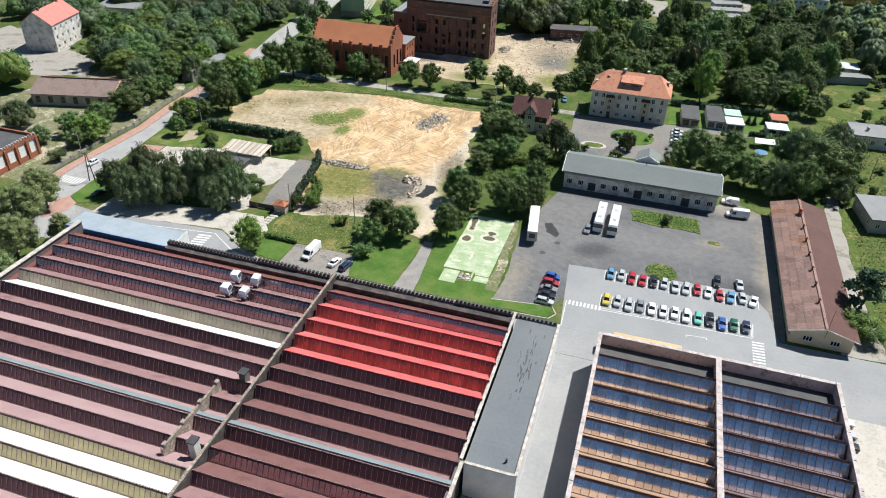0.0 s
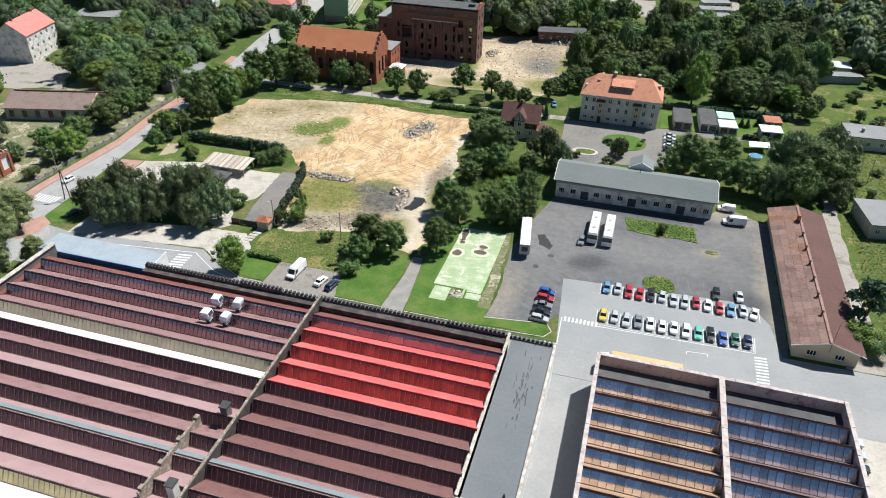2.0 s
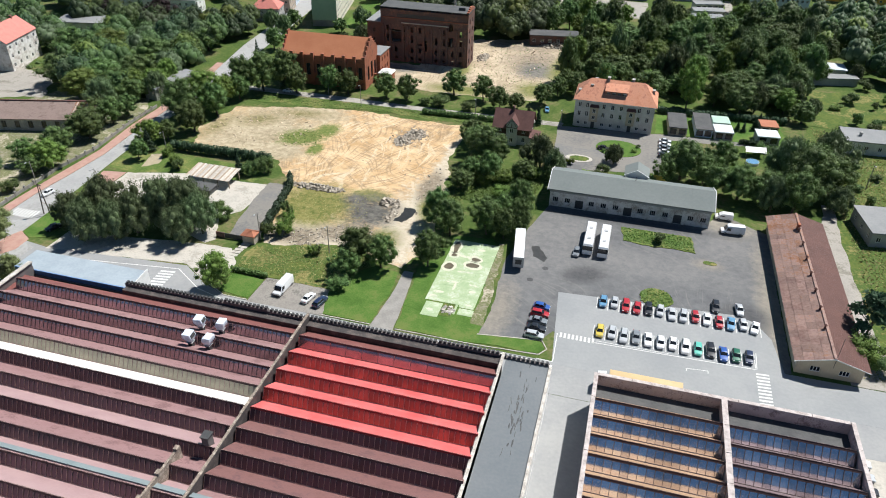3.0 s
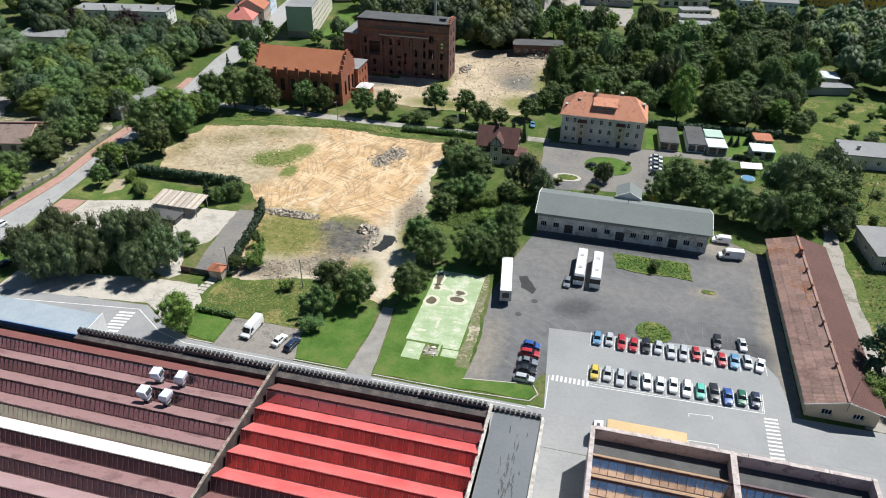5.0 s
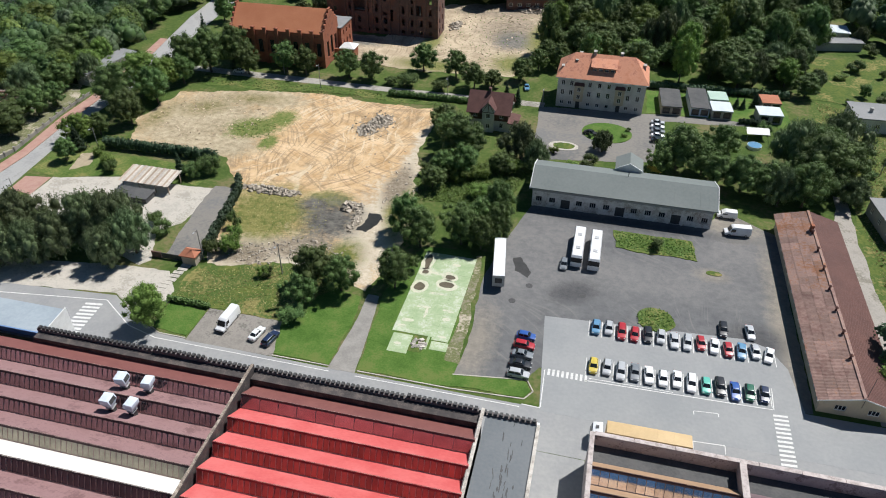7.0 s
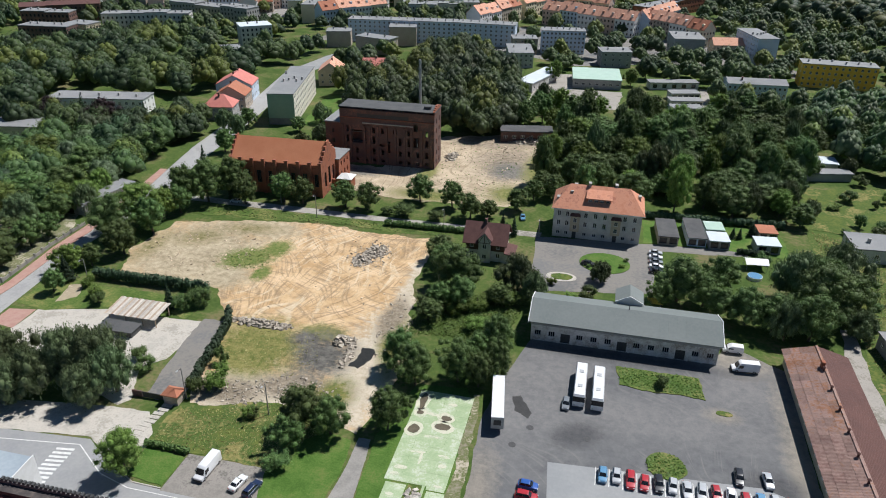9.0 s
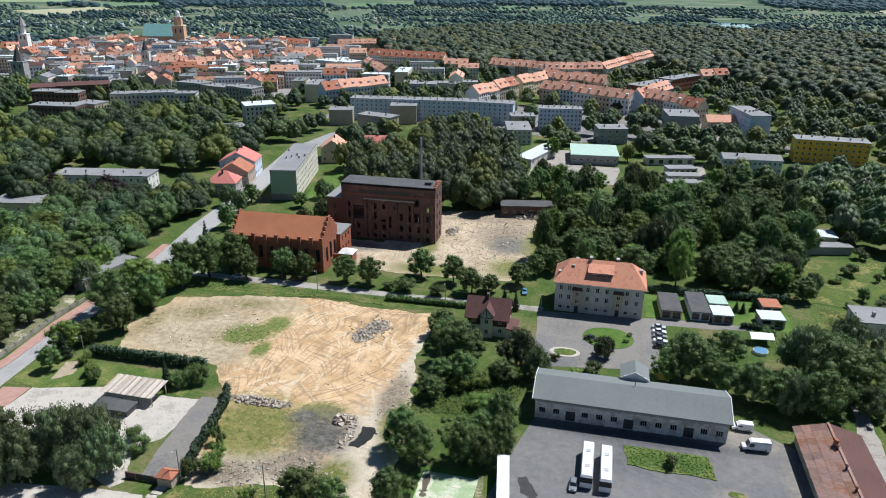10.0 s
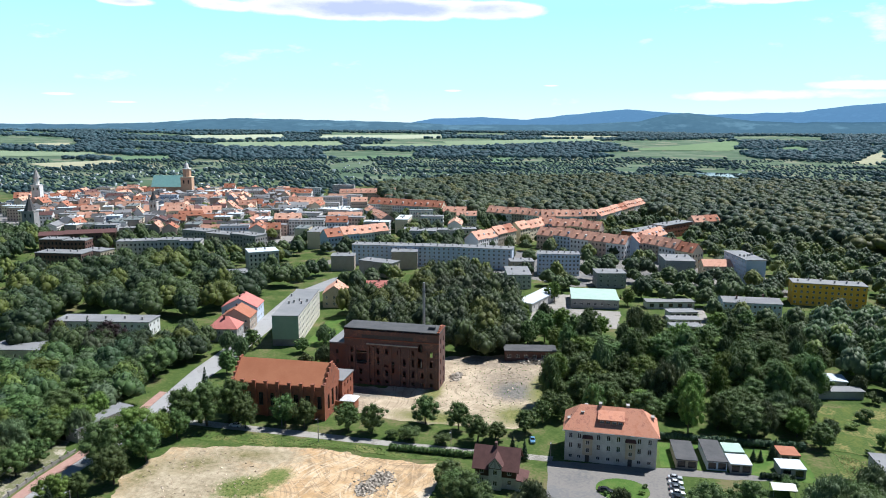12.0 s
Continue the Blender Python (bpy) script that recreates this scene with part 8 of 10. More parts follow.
row_of_houses((76, 694), (100, 706), 2, 14, 11, TILE_TOWN, 5, OR, group="orange terraces")
row_of_houses((-284, 690), (-242, 674), 3, 18, 13, ROOF_WHITE, 0, "white public building with pale flat roof", [PLASTER_WHITE], True, "public hall")
row_of_houses((-250, 742), (-166, 728), 6, 14, 13, TILE_BRICKRED, 6, "large public building with red roof", group="red-roofed halls")
row_of_houses((-335, 524), (-262, 508), 6, 14, 12, BITUMEN_LIGHT, 0, "long grey tenement row with flat roof", [PLASTER_GREY, PLASTER_BROWN], True, "grey tenements")
row_of_houses((-238, 700), (-200, 640), 4, 12, 11, TILE_TOWN, 4, OR, group="orange terraces")
row_of_houses((-366, 400), (-334, 404), 2, 13, 13, BITUMEN_LIGHT, 0, "brick-brown tenement with flat grey roof", [BRICK_OLD], True, "grey tenements")
row_of_houses((-352, 426), (-334, 424), 1, 13, 12, BITUMEN_LIGHT, 0, "cream plastered tenement with flat roof", [PLASTER_CREAM], True, "grey tenements")
row_of_houses((-345, 450), (-290, 470), 4, 12, 14, BITUMEN_LIGHT, 0, "white plastered tenement with flat roof", [PLASTER_WHITE], True, "grey tenements")
row_of_houses((-430, 470), (-385, 500), 3, 16, 12, TILE_BROWN, 2, "long dark brick mill building", [BRICK_OLD], False, "grey tenements")
row_of_houses((-400, 440), (-368, 448), 2, 12, 14, BITUMEN_LIGHT, 0, "brown plastered tenement with flat roof", [PLASTER_BROWN, BRICK_OLD], True, "grey tenements")
row_of_houses((-238, 440), (-222, 452), 1, 16, 12, ROOF_WHITE, 0, "white villa with flat roof", [PLASTER_WHITE], True, "villa")
row_of_houses((-250, 392), (-222, 410), 2, 14, 5, BITUMEN_LIGHT, 0, "low hall with a grey roof", [PLASTER_GREY], True, "villa")
row_of_houses((-170, 590), (-110, 606), 5, 12, 9, BITUMEN_LIGHT, 0, "flat-roofed white apartment row", [PLASTER_WHITE], True, "flat rows")
row_of_houses((292, 1000), (340, 990), 3, 20, 8, ROOF_WHITE, 0, "large white factory building at the wood's edge", [PLASTER_WHITE], True, "far factory")
row_of_houses((-430, 860), (-375, 872), 3, 12, 10, TILE_BRICKRED, 5, OR, group="orange terraces")
row_of_houses((-340, 882), (-270, 900), 4, 12, 10, TILE_TOWN, 5, OR, group="orange terraces")
MID_TOWN = [(-281, 513), (-338, 630), (-440, 900), (-330, 960), (-150, 801), (-108, 600), (-164, 544), (-206, 500)]
OLD_TOWN = [(-340, 535), (-275, 540), (-290, 680), (-420, 890), (-600, 905), (-700, 760), (-640, 640), (-450, 520)]
TILE_SALMON = mat("tile_salmon", (0.62, 0.32, 0.21), (0.68, 0.40, 0.28), scale=0.5, fine=10, bump=0.3, c3=(0.52, 0.25, 0.16), per=0.2)
for x, y, _ in spread(OLD_TOWN, 19.5, 41, 0.34, avoid=((-600, -530, 835, 890), (-462, -442, 637, 657), (-505, -480, 520, 542), (-645, -622, 683, 705))):
    w, d = rt.uniform(10, 24), rt.uniform(8, 13)
    k = rt.random()
    turn = 20 + 22 * noise.noise(Vector((x / 110, y / 110, 9))) + rt.choice([0, 0, 90, 86])
    far = min(max((y - 560) / 200, 0), 1)
    if k < 0.22 + 0.16 * far:
        roof = rt.choice([TILE_TOWN, TILE_SALMON, TILE_SALMON, TILE_BRICKRED])
        town_house_far(x, y, w, d, rt.uniform(8, 13), rt.choice(WALLS), roof, rt.uniform(3.5, 6), turn, "old town house with steep tiled roof")
    elif k < 0.46 + 0.24 * far:
        town_house_far(x, y, w, d, rt.uniform(8, 12), rt.choice(WALLS), rt.choice([TILE_BROWN, BITUMEN, BITUMEN_LIGHT]), rt.uniform(2, 4), turn, "old town house with dark pitched roof")
    else:
        town_house_far(x, y, w, d, rt.uniform(9, 15), rt.choice(WALLS), rt.choice([BITUMEN_LIGHT, BITUMEN_LIGHT, ROOF_WHITE, ROOF_GREY]), 0, turn, "grey flat-roofed town house", flat=True)


for x, y, _ in spread(MID_TOWN, 37, 47, 0.3, avoid=((-345, -258, 495, 535), (-290, -236, 665, 700), (-255, -160, 715, 750), (-245, -190, 630, 705), (-215, -175, 510, 570), (-175, -105, 580, 615), (-440, -260, 850, 915))):
    if inside(OLD_TOWN, x, y):
        continue
    w, d = rt.uniform(16, 34), rt.uniform(10, 13)
    turn = rt.choice([8, 10, 15, 98, 100])
    k = rt.random()
    if k < 0.76:
        town_house_far(x, y, w, d, rt.uniform(9, 14), rt.choice(WALLS), rt.choice([BITUMEN_LIGHT, ROOF_WHITE, BITUMEN_LIGHT, ROOF_GREY]), 0, turn, "large plastered town building with flat roof", "town blocks", flat=True)
    else:
        town_house_far(x, y, w, d, rt.uniform(8, 12), rt.choice(WALLS), rt.choice([TILE_TOWN, TILE_SALMON, TILE_BRICKRED, TILE_BROWN]), rt.uniform(3.5, 5), turn, "town house with pitched tiled roof", "town blocks")


def tower(name, label, x, y, w, h, wall, cap, spire, lantern=0.0):
    root = thing(name, label, "tower", at=pose(x, y, 0, 0, 0, 18))
    part("shaft", Shape().box(-w / 2, w / 2, -w / 2, w / 2, 0, h), wall, root)
    part("cornice", Shape().box(-w / 2 - 0.4, w / 2 + 0.4, -w / 2 - 0.4, w / 2 + 0.4, h + 0.003, h + 0.8), wall, root)
    o = Shape()
    for s_ in (-1, 1):
        o.box(s_ * w * 0.22 - 0.6, s_ * w * 0.22 + 0.6, -w / 2 - 0.06, -w / 2 + 0.1, h - 5, h - 1.8)
    part("louvre", o, GLASS_DARK, root)
    z = h + 0.81
    if lantern:
        part("lantern", Shape().tube((0, 0, z), (0, 0, z + lantern), w * 0.34, w * 0.32, 8), wall, root)
        z += lantern
    s = Shape().tube((0, 0, z + 0.003), (0, 0, z + spire * 0.35), w * 0.5, w * 0.32, 8)
    s.tube((0, 0, z + spire * 0.35 + 0.003), (0, 0, z + spire), w * 0.32, 0.1, 8)
    part("spire", s, cap, root)


BRICK_CHURCH = mat("brick_church", (0.60, 0.36, 0.23), (0.65, 0.42, 0.28), scale=0.4, bump=0.2)
ct = thing("church_tower", "tall orange brick church tower with a white lantern", "tower", at=pose(-545, 855, 0, 0, 0, 18))
part("shaft", Shape().box(-7, 7, -7, 7, 0, 27), BRICK_CHURCH, ct)
part("cornice", Shape().box(-7.5, 7.5, -7.5, 7.5, 27.003, 28), TOWN_CREAM, ct)
part("belfry", Shape().tube((0, 0, 28.003), (0, 0, 38), 5.6, 5.3, 8), BRICK_CHURCH, ct)
part("gallery", Shape().tube((0, 0, 38.003), (0, 0, 39), 6.0, 6.0, 8), TOWN_WHITE, ct)
part("lantern", Shape().tube((0, 0, 39.003), (0, 0, 43), 2.8, 2.6, 8), TOWN_WHITE, ct)
part("spire", Shape().tube((0, 0, 43.003), (0, 0, 46), 2.9, 1.2, 8).tube((0, 0, 46.003), (0, 0, 50), 0.5, 0.1, 8), TOWN_WHITE, ct)
for k in (-1, 1):
    part("louvre", Shape().box(k * 3 - 0.9, k * 3 + 0.9, -7.08, -6.9, 19, 24), GLASS_DARK, ct)
ch = thing("church", "church nave with steep green copper roof", "church", at=pose(-576, 864, 0, 0, 0, 14))
part("nave_wall", Shape().box(-22, 22, -11, 11, 0, 14), BRICK_CHURCH, ch)
s = Shape()
gable_roof(s, 44, 22, 14, 14, 0.5, 0.4)
part("roof", s, COPPER, ch)
tower("town_hall_tower", "white slender town hall tower", -634, 694, 9, 27, TOWN_WHITE, PLASTER_GREY, 11, 8)
tower("gate_tower", "round grey gate tower with pointed roof", -494, 531, 10, 21, PLASTER_GREY, BITUMEN, 13)
tower("small_tower", "slim white tower with dark bulbous cap", -452, 647, 7, 18, PLASTER_WHITE, BITUMEN, 10, 2)

# woods and gardens round and behind the town
pts = [(x, y, r.uniform(5, 8), r.uniform(9, 14)) for x, y, r in spread(TOWN_GREEN, 14, 32, avoid=((-225, -100, 435, 500), (-110, -15, 465, 500), (-60, -36, 370, 455), (-20, 14, 380, 460), (18, 50, 345, 410), (-181, -154, 340, 452), (-400, -325, 390, 470), (56, 100, 374, 412), (82, 102, 470, 512), (96, 144, 396, 440), (34, 86, 470, 505), (-345, -258, 495, 535), (-245, -212, 432, 462), (-256, -215, 388, 414)))]
pts = [p for p in pts if not inside(MID_TOWN, p[0], p[1]) or int(p[0] * 5) % 5 < 3]
pts = [p for p in pts if not (p[1] > 510 and -110 < p[0] < 75 and p[1] < 700) or (int(p[0] * 7) % 3 == 0)]
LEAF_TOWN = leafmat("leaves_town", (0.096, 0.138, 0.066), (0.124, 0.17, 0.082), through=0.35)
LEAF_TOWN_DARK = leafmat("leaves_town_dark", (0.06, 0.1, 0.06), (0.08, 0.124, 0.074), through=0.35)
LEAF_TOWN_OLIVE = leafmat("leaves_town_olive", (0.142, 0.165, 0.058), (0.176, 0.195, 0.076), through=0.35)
far_wood("town_trees", "trees between the town houses", pts, 420, 0.045, ICO1)
WEST_PARK = [(-345, 300), (-420, 300), (-560, 420), (-600, 560), (-520, 530), (-450, 505), (-430, 460), (-405, 430), (-400, 385), (-350, 380)]
far_wood("west_park", "tall trees at the western edge of the town", [(x, y, r.uniform(5, 8.5), r.uniform(9, 15)) for x, y, r in spread(WEST_PARK, 12, 39)], 300, 0.06, ICO1)
far_wood("old_town_trees", "trees in the courts of the old town", [(x, y, r.uniform(4, 7), r.uniform(8, 13)) for x, y, r in spread(OLD_TOWN, 27, 44)], 70, 0.09, ICO2)
EAST_FAR = [(80, 330), (100, 380), (135, 385), (150, 440), (185, 470), (260, 640), (330, 640), (250, 400), (170, 300), (105, 280), (82, 290)]
far_wood("east_far_trees", "dense trees east of the town", [(x, y, r.uniform(5.5, 8), r.uniform(11, 16)) for x, y, r in spread(EAST_FAR, 12, 33, avoid=((95, 145, 392, 440),))], 450, 0.045, ICO1)
BIG_WOOD = [(-250, 800), (-160, 735), (-120, 745), (-50, 730), (20, 850), (50, 860), (45, 760), (100, 715), (130, 640), (200, 600), (330, 640), (560, 1000), (420, 1200), (10, 1270), (-230, 1180), (-330, 1000)]
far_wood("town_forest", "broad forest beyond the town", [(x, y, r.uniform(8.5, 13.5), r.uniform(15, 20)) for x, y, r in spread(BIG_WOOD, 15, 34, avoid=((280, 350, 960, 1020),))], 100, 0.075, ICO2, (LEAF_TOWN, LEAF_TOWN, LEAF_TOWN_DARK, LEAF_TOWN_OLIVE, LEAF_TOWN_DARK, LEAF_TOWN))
# leaves paled and blued: the haze of distance is mixed into their colour
LEAF_FAR_HAZE = leafmat("leaves_far_haze", (0.128, 0.221, 0.243), (0.171, 0.267, 0.293), through=0.62)
LEAF_DIST_HAZE = leafmat("leaves_distant_haze", (0.121, 0.209, 0.230), (0.152, 0.243, 0.267), through=0.62)
ALLOT = [(-250, 900), (-330, 1010), (-230, 1190), (10, 1290), (420, 1215), (560, 1020), (1100, 1500), (700, 2000), (-300, 1980), (-1100, 1600), (-1450, 1400), (-1050, 980), (-860, 800), (-700, 800), (-640, 900)]
FIELDS = []


def crop_field(colour, *ring):
    """A field laid over the rising land."""
    FIELDS.append(list(ring))
    v, f, n, k = [], [], 10, 6
    a, b, c, d = (Vector(p) for p in ring)
    for i in range(n + 1):
        for j in range(k + 1):
            u, w = i / n, j / k
            p = (a * (1 - u) + b * u) * (1 - w) + (d * (1 - u) + c * u) * w
            p += Vector((noise.noise(Vector((p.x / 90, p.y / 90, 1))), noise.noise(Vector((p.x / 90, p.y / 90, 7))))) * 22
            v.append((p.x, p.y, terrain_height(p.x, p.y) + 0.8))
    for i in range(n):
        for j in range(k):
            q = i * (k + 1) + j
            f.append((q, q + k + 1, q + k + 2, q + 1))
    me = bpy.data.meshes.new("crop_field")
    me.from_pydata(v, [], f)
    me.materials.append(CROPS[colour])
    me.update()
    tagged(new("crop_field", me), colour + " crop field in the far plain", "field", "far fields", "structure")


CROPS = {"pale green": mat("crop_pale_green", (0.21, 0.27, 0.17), (0.25, 0.31, 0.20), scale=0.01, bump=0, rough=1, spec=0), "green": mat("crop_green", (0.13, 0.205, 0.12), (0.16, 0.235, 0.14), scale=0.01, bump=0, rough=1, spec=0),
         "straw yellow": mat("crop_straw", (0.35, 0.35, 0.23), (0.40, 0.39, 0.27), scale=0.01, bump=0, rough=1, spec=0), "pale dry": mat("crop_dry", (0.36, 0.41, 0.29), (0.42, 0.44, 0.32), scale=0.01, bump=0, rough=1, spec=0),
         "olive green": mat("crop_olive", (0.16, 0.23, 0.13), (0.19, 0.26, 0.15), scale=0.01, bump=0, rough=1, spec=0)}
crop_field("pale green", (-1350, 2296), (-980, 2544), (-858, 2305), (-1182, 2076))
crop_field("pale green", (-859, 2397), (-584, 2559), (-534, 2339), (-779, 2224))
crop_field("green", (-706, 1926), (-556, 2004), (-502, 1862), (-664, 1783))
crop_field("straw yellow", (-1274, 1385), (-1195, 1565), (-1111, 1480), (-1094, 1234))
crop_field("green", (-1321, 1653), (-1158, 1736), (-1047, 1569), (-1189, 1547))
crop_field("pale green", (-1648, 1678), (-1389, 1761), (-1335, 1648), (-1515, 1541))
crop_field("straw yellow", (-1791, 1957), (-1713, 2040), (-1597, 1925), (-1687, 1843))
crop_field("pale dry", (-1666, 2621), (-1379, 2904), (-1208, 2593), (-1486, 2373))
crop_field("pale dry", (-1186, 2882), (-727, 3186), (-654, 2864), (-1099, 2612))
crop_field("pale green", (-612, 2683), (-56, 2985), (-10, 2763), (-534, 2339))
crop_field("straw yellow", (-281, 3209), (35, 3184), (33, 2994), (-257, 2941))
crop_field("olive green", (52, 2378), (460, 2892), (467, 2699), (368, 2371))
crop_field("green", (465, 2382), (615, 2596), (635, 2464), (581, 2319))
crop_field("straw yellow", (585, 1946), (832, 2447), (654, 1917), (613, 1896))
crop_field("green", (-307, 1921), (-261, 1999), (-232, 1836), (-283, 1804))
POND = [(172, 1609), (214, 1670), (296, 1608), (274, 1489), (216, 1441)]


def free(x, y):
    return not inside(POND, x, y) and not inside(POND, x, y - 45) and not any(inside(f, x, y) for f in FIELDS)


far_wood("allotment_trees", "allotment gardens with rows of low trees", [(x, y, r.uniform(3.0, 5.5) * (1 + (noise.noise(Vector((x / 160, y / 90, 8))) > 0.12)), r.uniform(4, 7) * (1 + 0.8 * (noise.noise(Vector((x / 160, y / 90, 8))) > 0.12))) for x, y, r in spread(ALLOT, 16, 35) if noise.noise(Vector((x / 130, y / 130, 2))) > -0.25 and free(x, y)], 10, 0.1, ICO1, LEAF_FAR_HAZE)
hs = Shape()
for x, y, r in spread(ALLOT, 34, 37):
    if r.random() < 0.45 and free(x, y):
        a, b = r.uniform(1.6, 3.6), r.uniform(1.6, 3.0)
        hs.box(x - a, x + a, y - b, y + b, 0, r.uniform(2.5, 4))
tagged(solid("allotment_huts", hs, ROOF_WHITE, "small pale huts among the allotment gardens", "huts"), kind="stuff")
FARLAND = [(-1250, 1500), (-300, 1980), (700, 2000), (1200, 1500), (2300, 3300), (1300, 3700), (-1500, 3700), (-3400, 2800), (-2600, 2000)]
far_wood("far_woods", "distant strips of dark woodland among fields", [(x, y, r.uniform(8, 15), r.uniform(8, 14)) for x, y, r in spread(FARLAND, 22, 36) if noise.noise(Vector((x / 420, y / 190, 5))) > -0.06 and free(x, y)], 4, 0.12, leaf=LEAF_DIST_HAZE)
lake = patch("pond", rough_ring(POND, 20, 8), 0.6, mat("pond_water", (0.03, 0.05, 0.06), (0.04, 0.06, 0.07), rough=0.05, bump=0.0, spec=0.8), "pond shining between the trees", "water")

# ---- vehicles ----


def paint(name, c):
    return mat(name, c, tuple(v * 0.9 for v in c), rough=0.28, scale=0.8, bump=0.0, coat=0.6, spec=0.5)


PAINTS = {"silver": paint("paint_silver", (0.46, 0.48, 0.50)), "white": paint("paint_white", (0.78, 0.79, 0.80)), "black": paint("paint_black", (0.018, 0.02, 0.025)), "red": paint("paint_red", (0.42, 0.025, 0.035)),
          "blue": paint("paint_blue", (0.03, 0.10, 0.36)), "navy": paint("paint_navy", (0.018, 0.03, 0.075)), "green": paint("paint_green", (0.02, 0.13, 0.075)), "mint": paint("paint_mint", (0.12, 0.50, 0.40)),
          "yellow": paint("paint_yellow", (0.62, 0.48, 0.08)), "grey": paint("paint_grey", (0.20, 0.22, 0.24)), "lightblue": paint("paint_lightblue", (0.12, 0.28, 0.45))}
TYRE = mat("tyre", (0.02, 0.02, 0.02), (0.03, 0.03, 0.03), scale=3)
RIM = mat("rim", (0.45, 0.45, 0.46), (0.35, 0.35, 0.36), scale=3, metal=0.8, rough=0.35)
LAMP = mat("lamp_glass", (0.6, 0.62, 0.64), (0.5, 0.52, 0.54), rough=0.1, bump=0)
LAMP_RED = mat("lamp_red", (0.35, 0.02, 0.02), (0.3, 0.02, 0.02), rough=0.15, bump=0)
CAR_GLASS = mat("car_glass", (0.012, 0.015, 0.018), (0.02, 0.024, 0.028), rough=0.06, bump=0, spec=0.7)

# stations along the length: x, belt height, half width at the belt; then the cabin's feet and roof
STYLES = {"hatch": (3.95, ((-1.97, 0.62, 0.70), (-1.75, 0.80, 0.82), (-0.85, 0.90, 0.86), (1.2, 0.94, 0.86), (1.75, 0.92, 0.82), (1.97, 0.78, 0.74)), (-0.95, -0.35, 1.35, 1.78), 1.46),
          "sedan": (4.45, ((-2.22, 0.60, 0.72), (-2.0, 0.78, 0.84), (-0.9, 0.90, 0.88), (1.2, 0.93, 0.88), (2.0, 0.92, 0.84), (2.22, 0.76, 0.76)), (-0.95, -0.3, 0.95, 1.55), 1.42),
          "wagon": (4.55, ((-2.27, 0.60, 0.72), (-2.05, 0.80, 0.84), (-1.0, 0.92, 0.88), (1.2, 0.95, 0.88), (2.05, 0.95, 0.85), (2.27, 0.80, 0.78)), (-1.05, -0.4, 1.75, 2.15), 1.48)}


def wheel_parts(root, xs, half, r):
    for x in xs:
        for s_ in (-1, 1):
            w = part("wheel", Shape().tube((x, s_ * (half - 0.2), r), (x, s_ * half, r), r, r, 12), TYRE, root)
            part("rim", Shape().tube((x, s_ * half, r), (x, s_ * (half + 0.02), r), r * 0.62, r * 0.58, 10), RIM, w)


CARS = {}


def car(style, colour, x, y, turn, label, group=""):
    """A parked car; its front looks along local -x."""
    key = (style, colour)
    at = pose(x, y, 0.045, 0, 0, turn) @ Matrix.Diagonal((0.95, 0.96, 1, 1))
    if key in CARS:
        return tagged(copy_thing(CARS[key], at), label, "car", group)
    length, st, cabin, top = STYLES[style]
    root = thing("car", label, "car", group)
    b = Shape()
    rings = []
    for px, belt, hw in st:
        rings.append([(px, -hw * 0.94, 0.22), (px, -hw, 0.45), (px, -hw * 0.97, belt - 0.04), (px, -hw * 0.86, belt), (px, hw * 0.86, belt), (px, hw * 0.97, belt - 0.04), (px, hw, 0.45), (px, hw * 0.94, 0.22)])
    for r0, r1 in zip(rings, rings[1:]):
        for i in range(8):
            j = (i + 1) % 8
            b.face([r0[i], r0[j], r1[j], r1[i]])
    b.face(rings[0][::-1])
    b.face(rings[-1])
    put("body", soft(b, "body", PAINTS[colour], 0.09), root)
    f0, f1, f2, f3 = cabin
    hw = st[2][2] * 0.84
    tw = hw * 0.82
    z0 = st[2][1] - 0.02
    low = [(f0, -hw, z0), (f3, -hw, z0), (f3, hw, z0), (f0, hw, z0)]
    up = [(f1, -tw, top - 0.05), (f2, -tw, top - 0.05), (f2, tw, top - 0.05), (f1, tw, top - 0.05)]
    put("cabin_glass", soft(Shape().hexa(low, up), "cabin_glass", CAR_GLASS, 0.12), root, "dark car glass")
    rf = Shape().hexa([(f1 - 0.05, -tw - 0.02, top - 0.06), (f2 + 0.08, -tw - 0.02, top - 0.06), (f2 + 0.08, tw + 0.02, top - 0.06), (f1 - 0.05, tw + 0.02, top - 0.06)],
                      [(f1 + 0.15, -tw * 0.9, top), (f2 - 0.1, -tw * 0.9, top), (f2 - 0.1, tw * 0.9, top), (f1 + 0.15, tw * 0.9, top)])
    put("roof", soft(rf, "roof", PAINTS[colour], 0.1), root)
    mid = (f1 + f2) / 2
    for s_ in (-1, 1):
        for (xa, xb) in ((f0, f1), (mid, mid), (f3, f2)):
            part("pillar", Shape().tube((xa, s_ * hw * 1.005, z0), (xb, s_ * tw * 1.005, top - 0.05), 0.05, 0.04, 5), PAINTS[colour], root)
    wheel_parts(root, (-length * 0.31, length * 0.3), st[2][2], 0.31)
    for s_ in (-1, 1):
        part("headlight", Shape().box(st[0][0] - 0.02, st[0][0] + 0.12, s_ * 0.55 - 0.16, s_ * 0.55 + 0.16, 0.56, 0.70), LAMP, root)
        part("tail_light", Shape().box(st[-1][0] - 0.1, st[-1][0] + 0.02, s_ * 0.6 - 0.12, s_ * 0.6 + 0.12, 0.6, 0.8), LAMP_RED, root)
        part("mirror", Shape().box(f0 + 0.2, f0 + 0.35, s_ * (hw + 0.18) - 0.09, s_ * (hw + 0.18) + 0.09, z0 + 0.02, z0 + 0.16), PAINTS[colour], root)
    CARS[key] = root
    root.matrix_basis = at
    return root


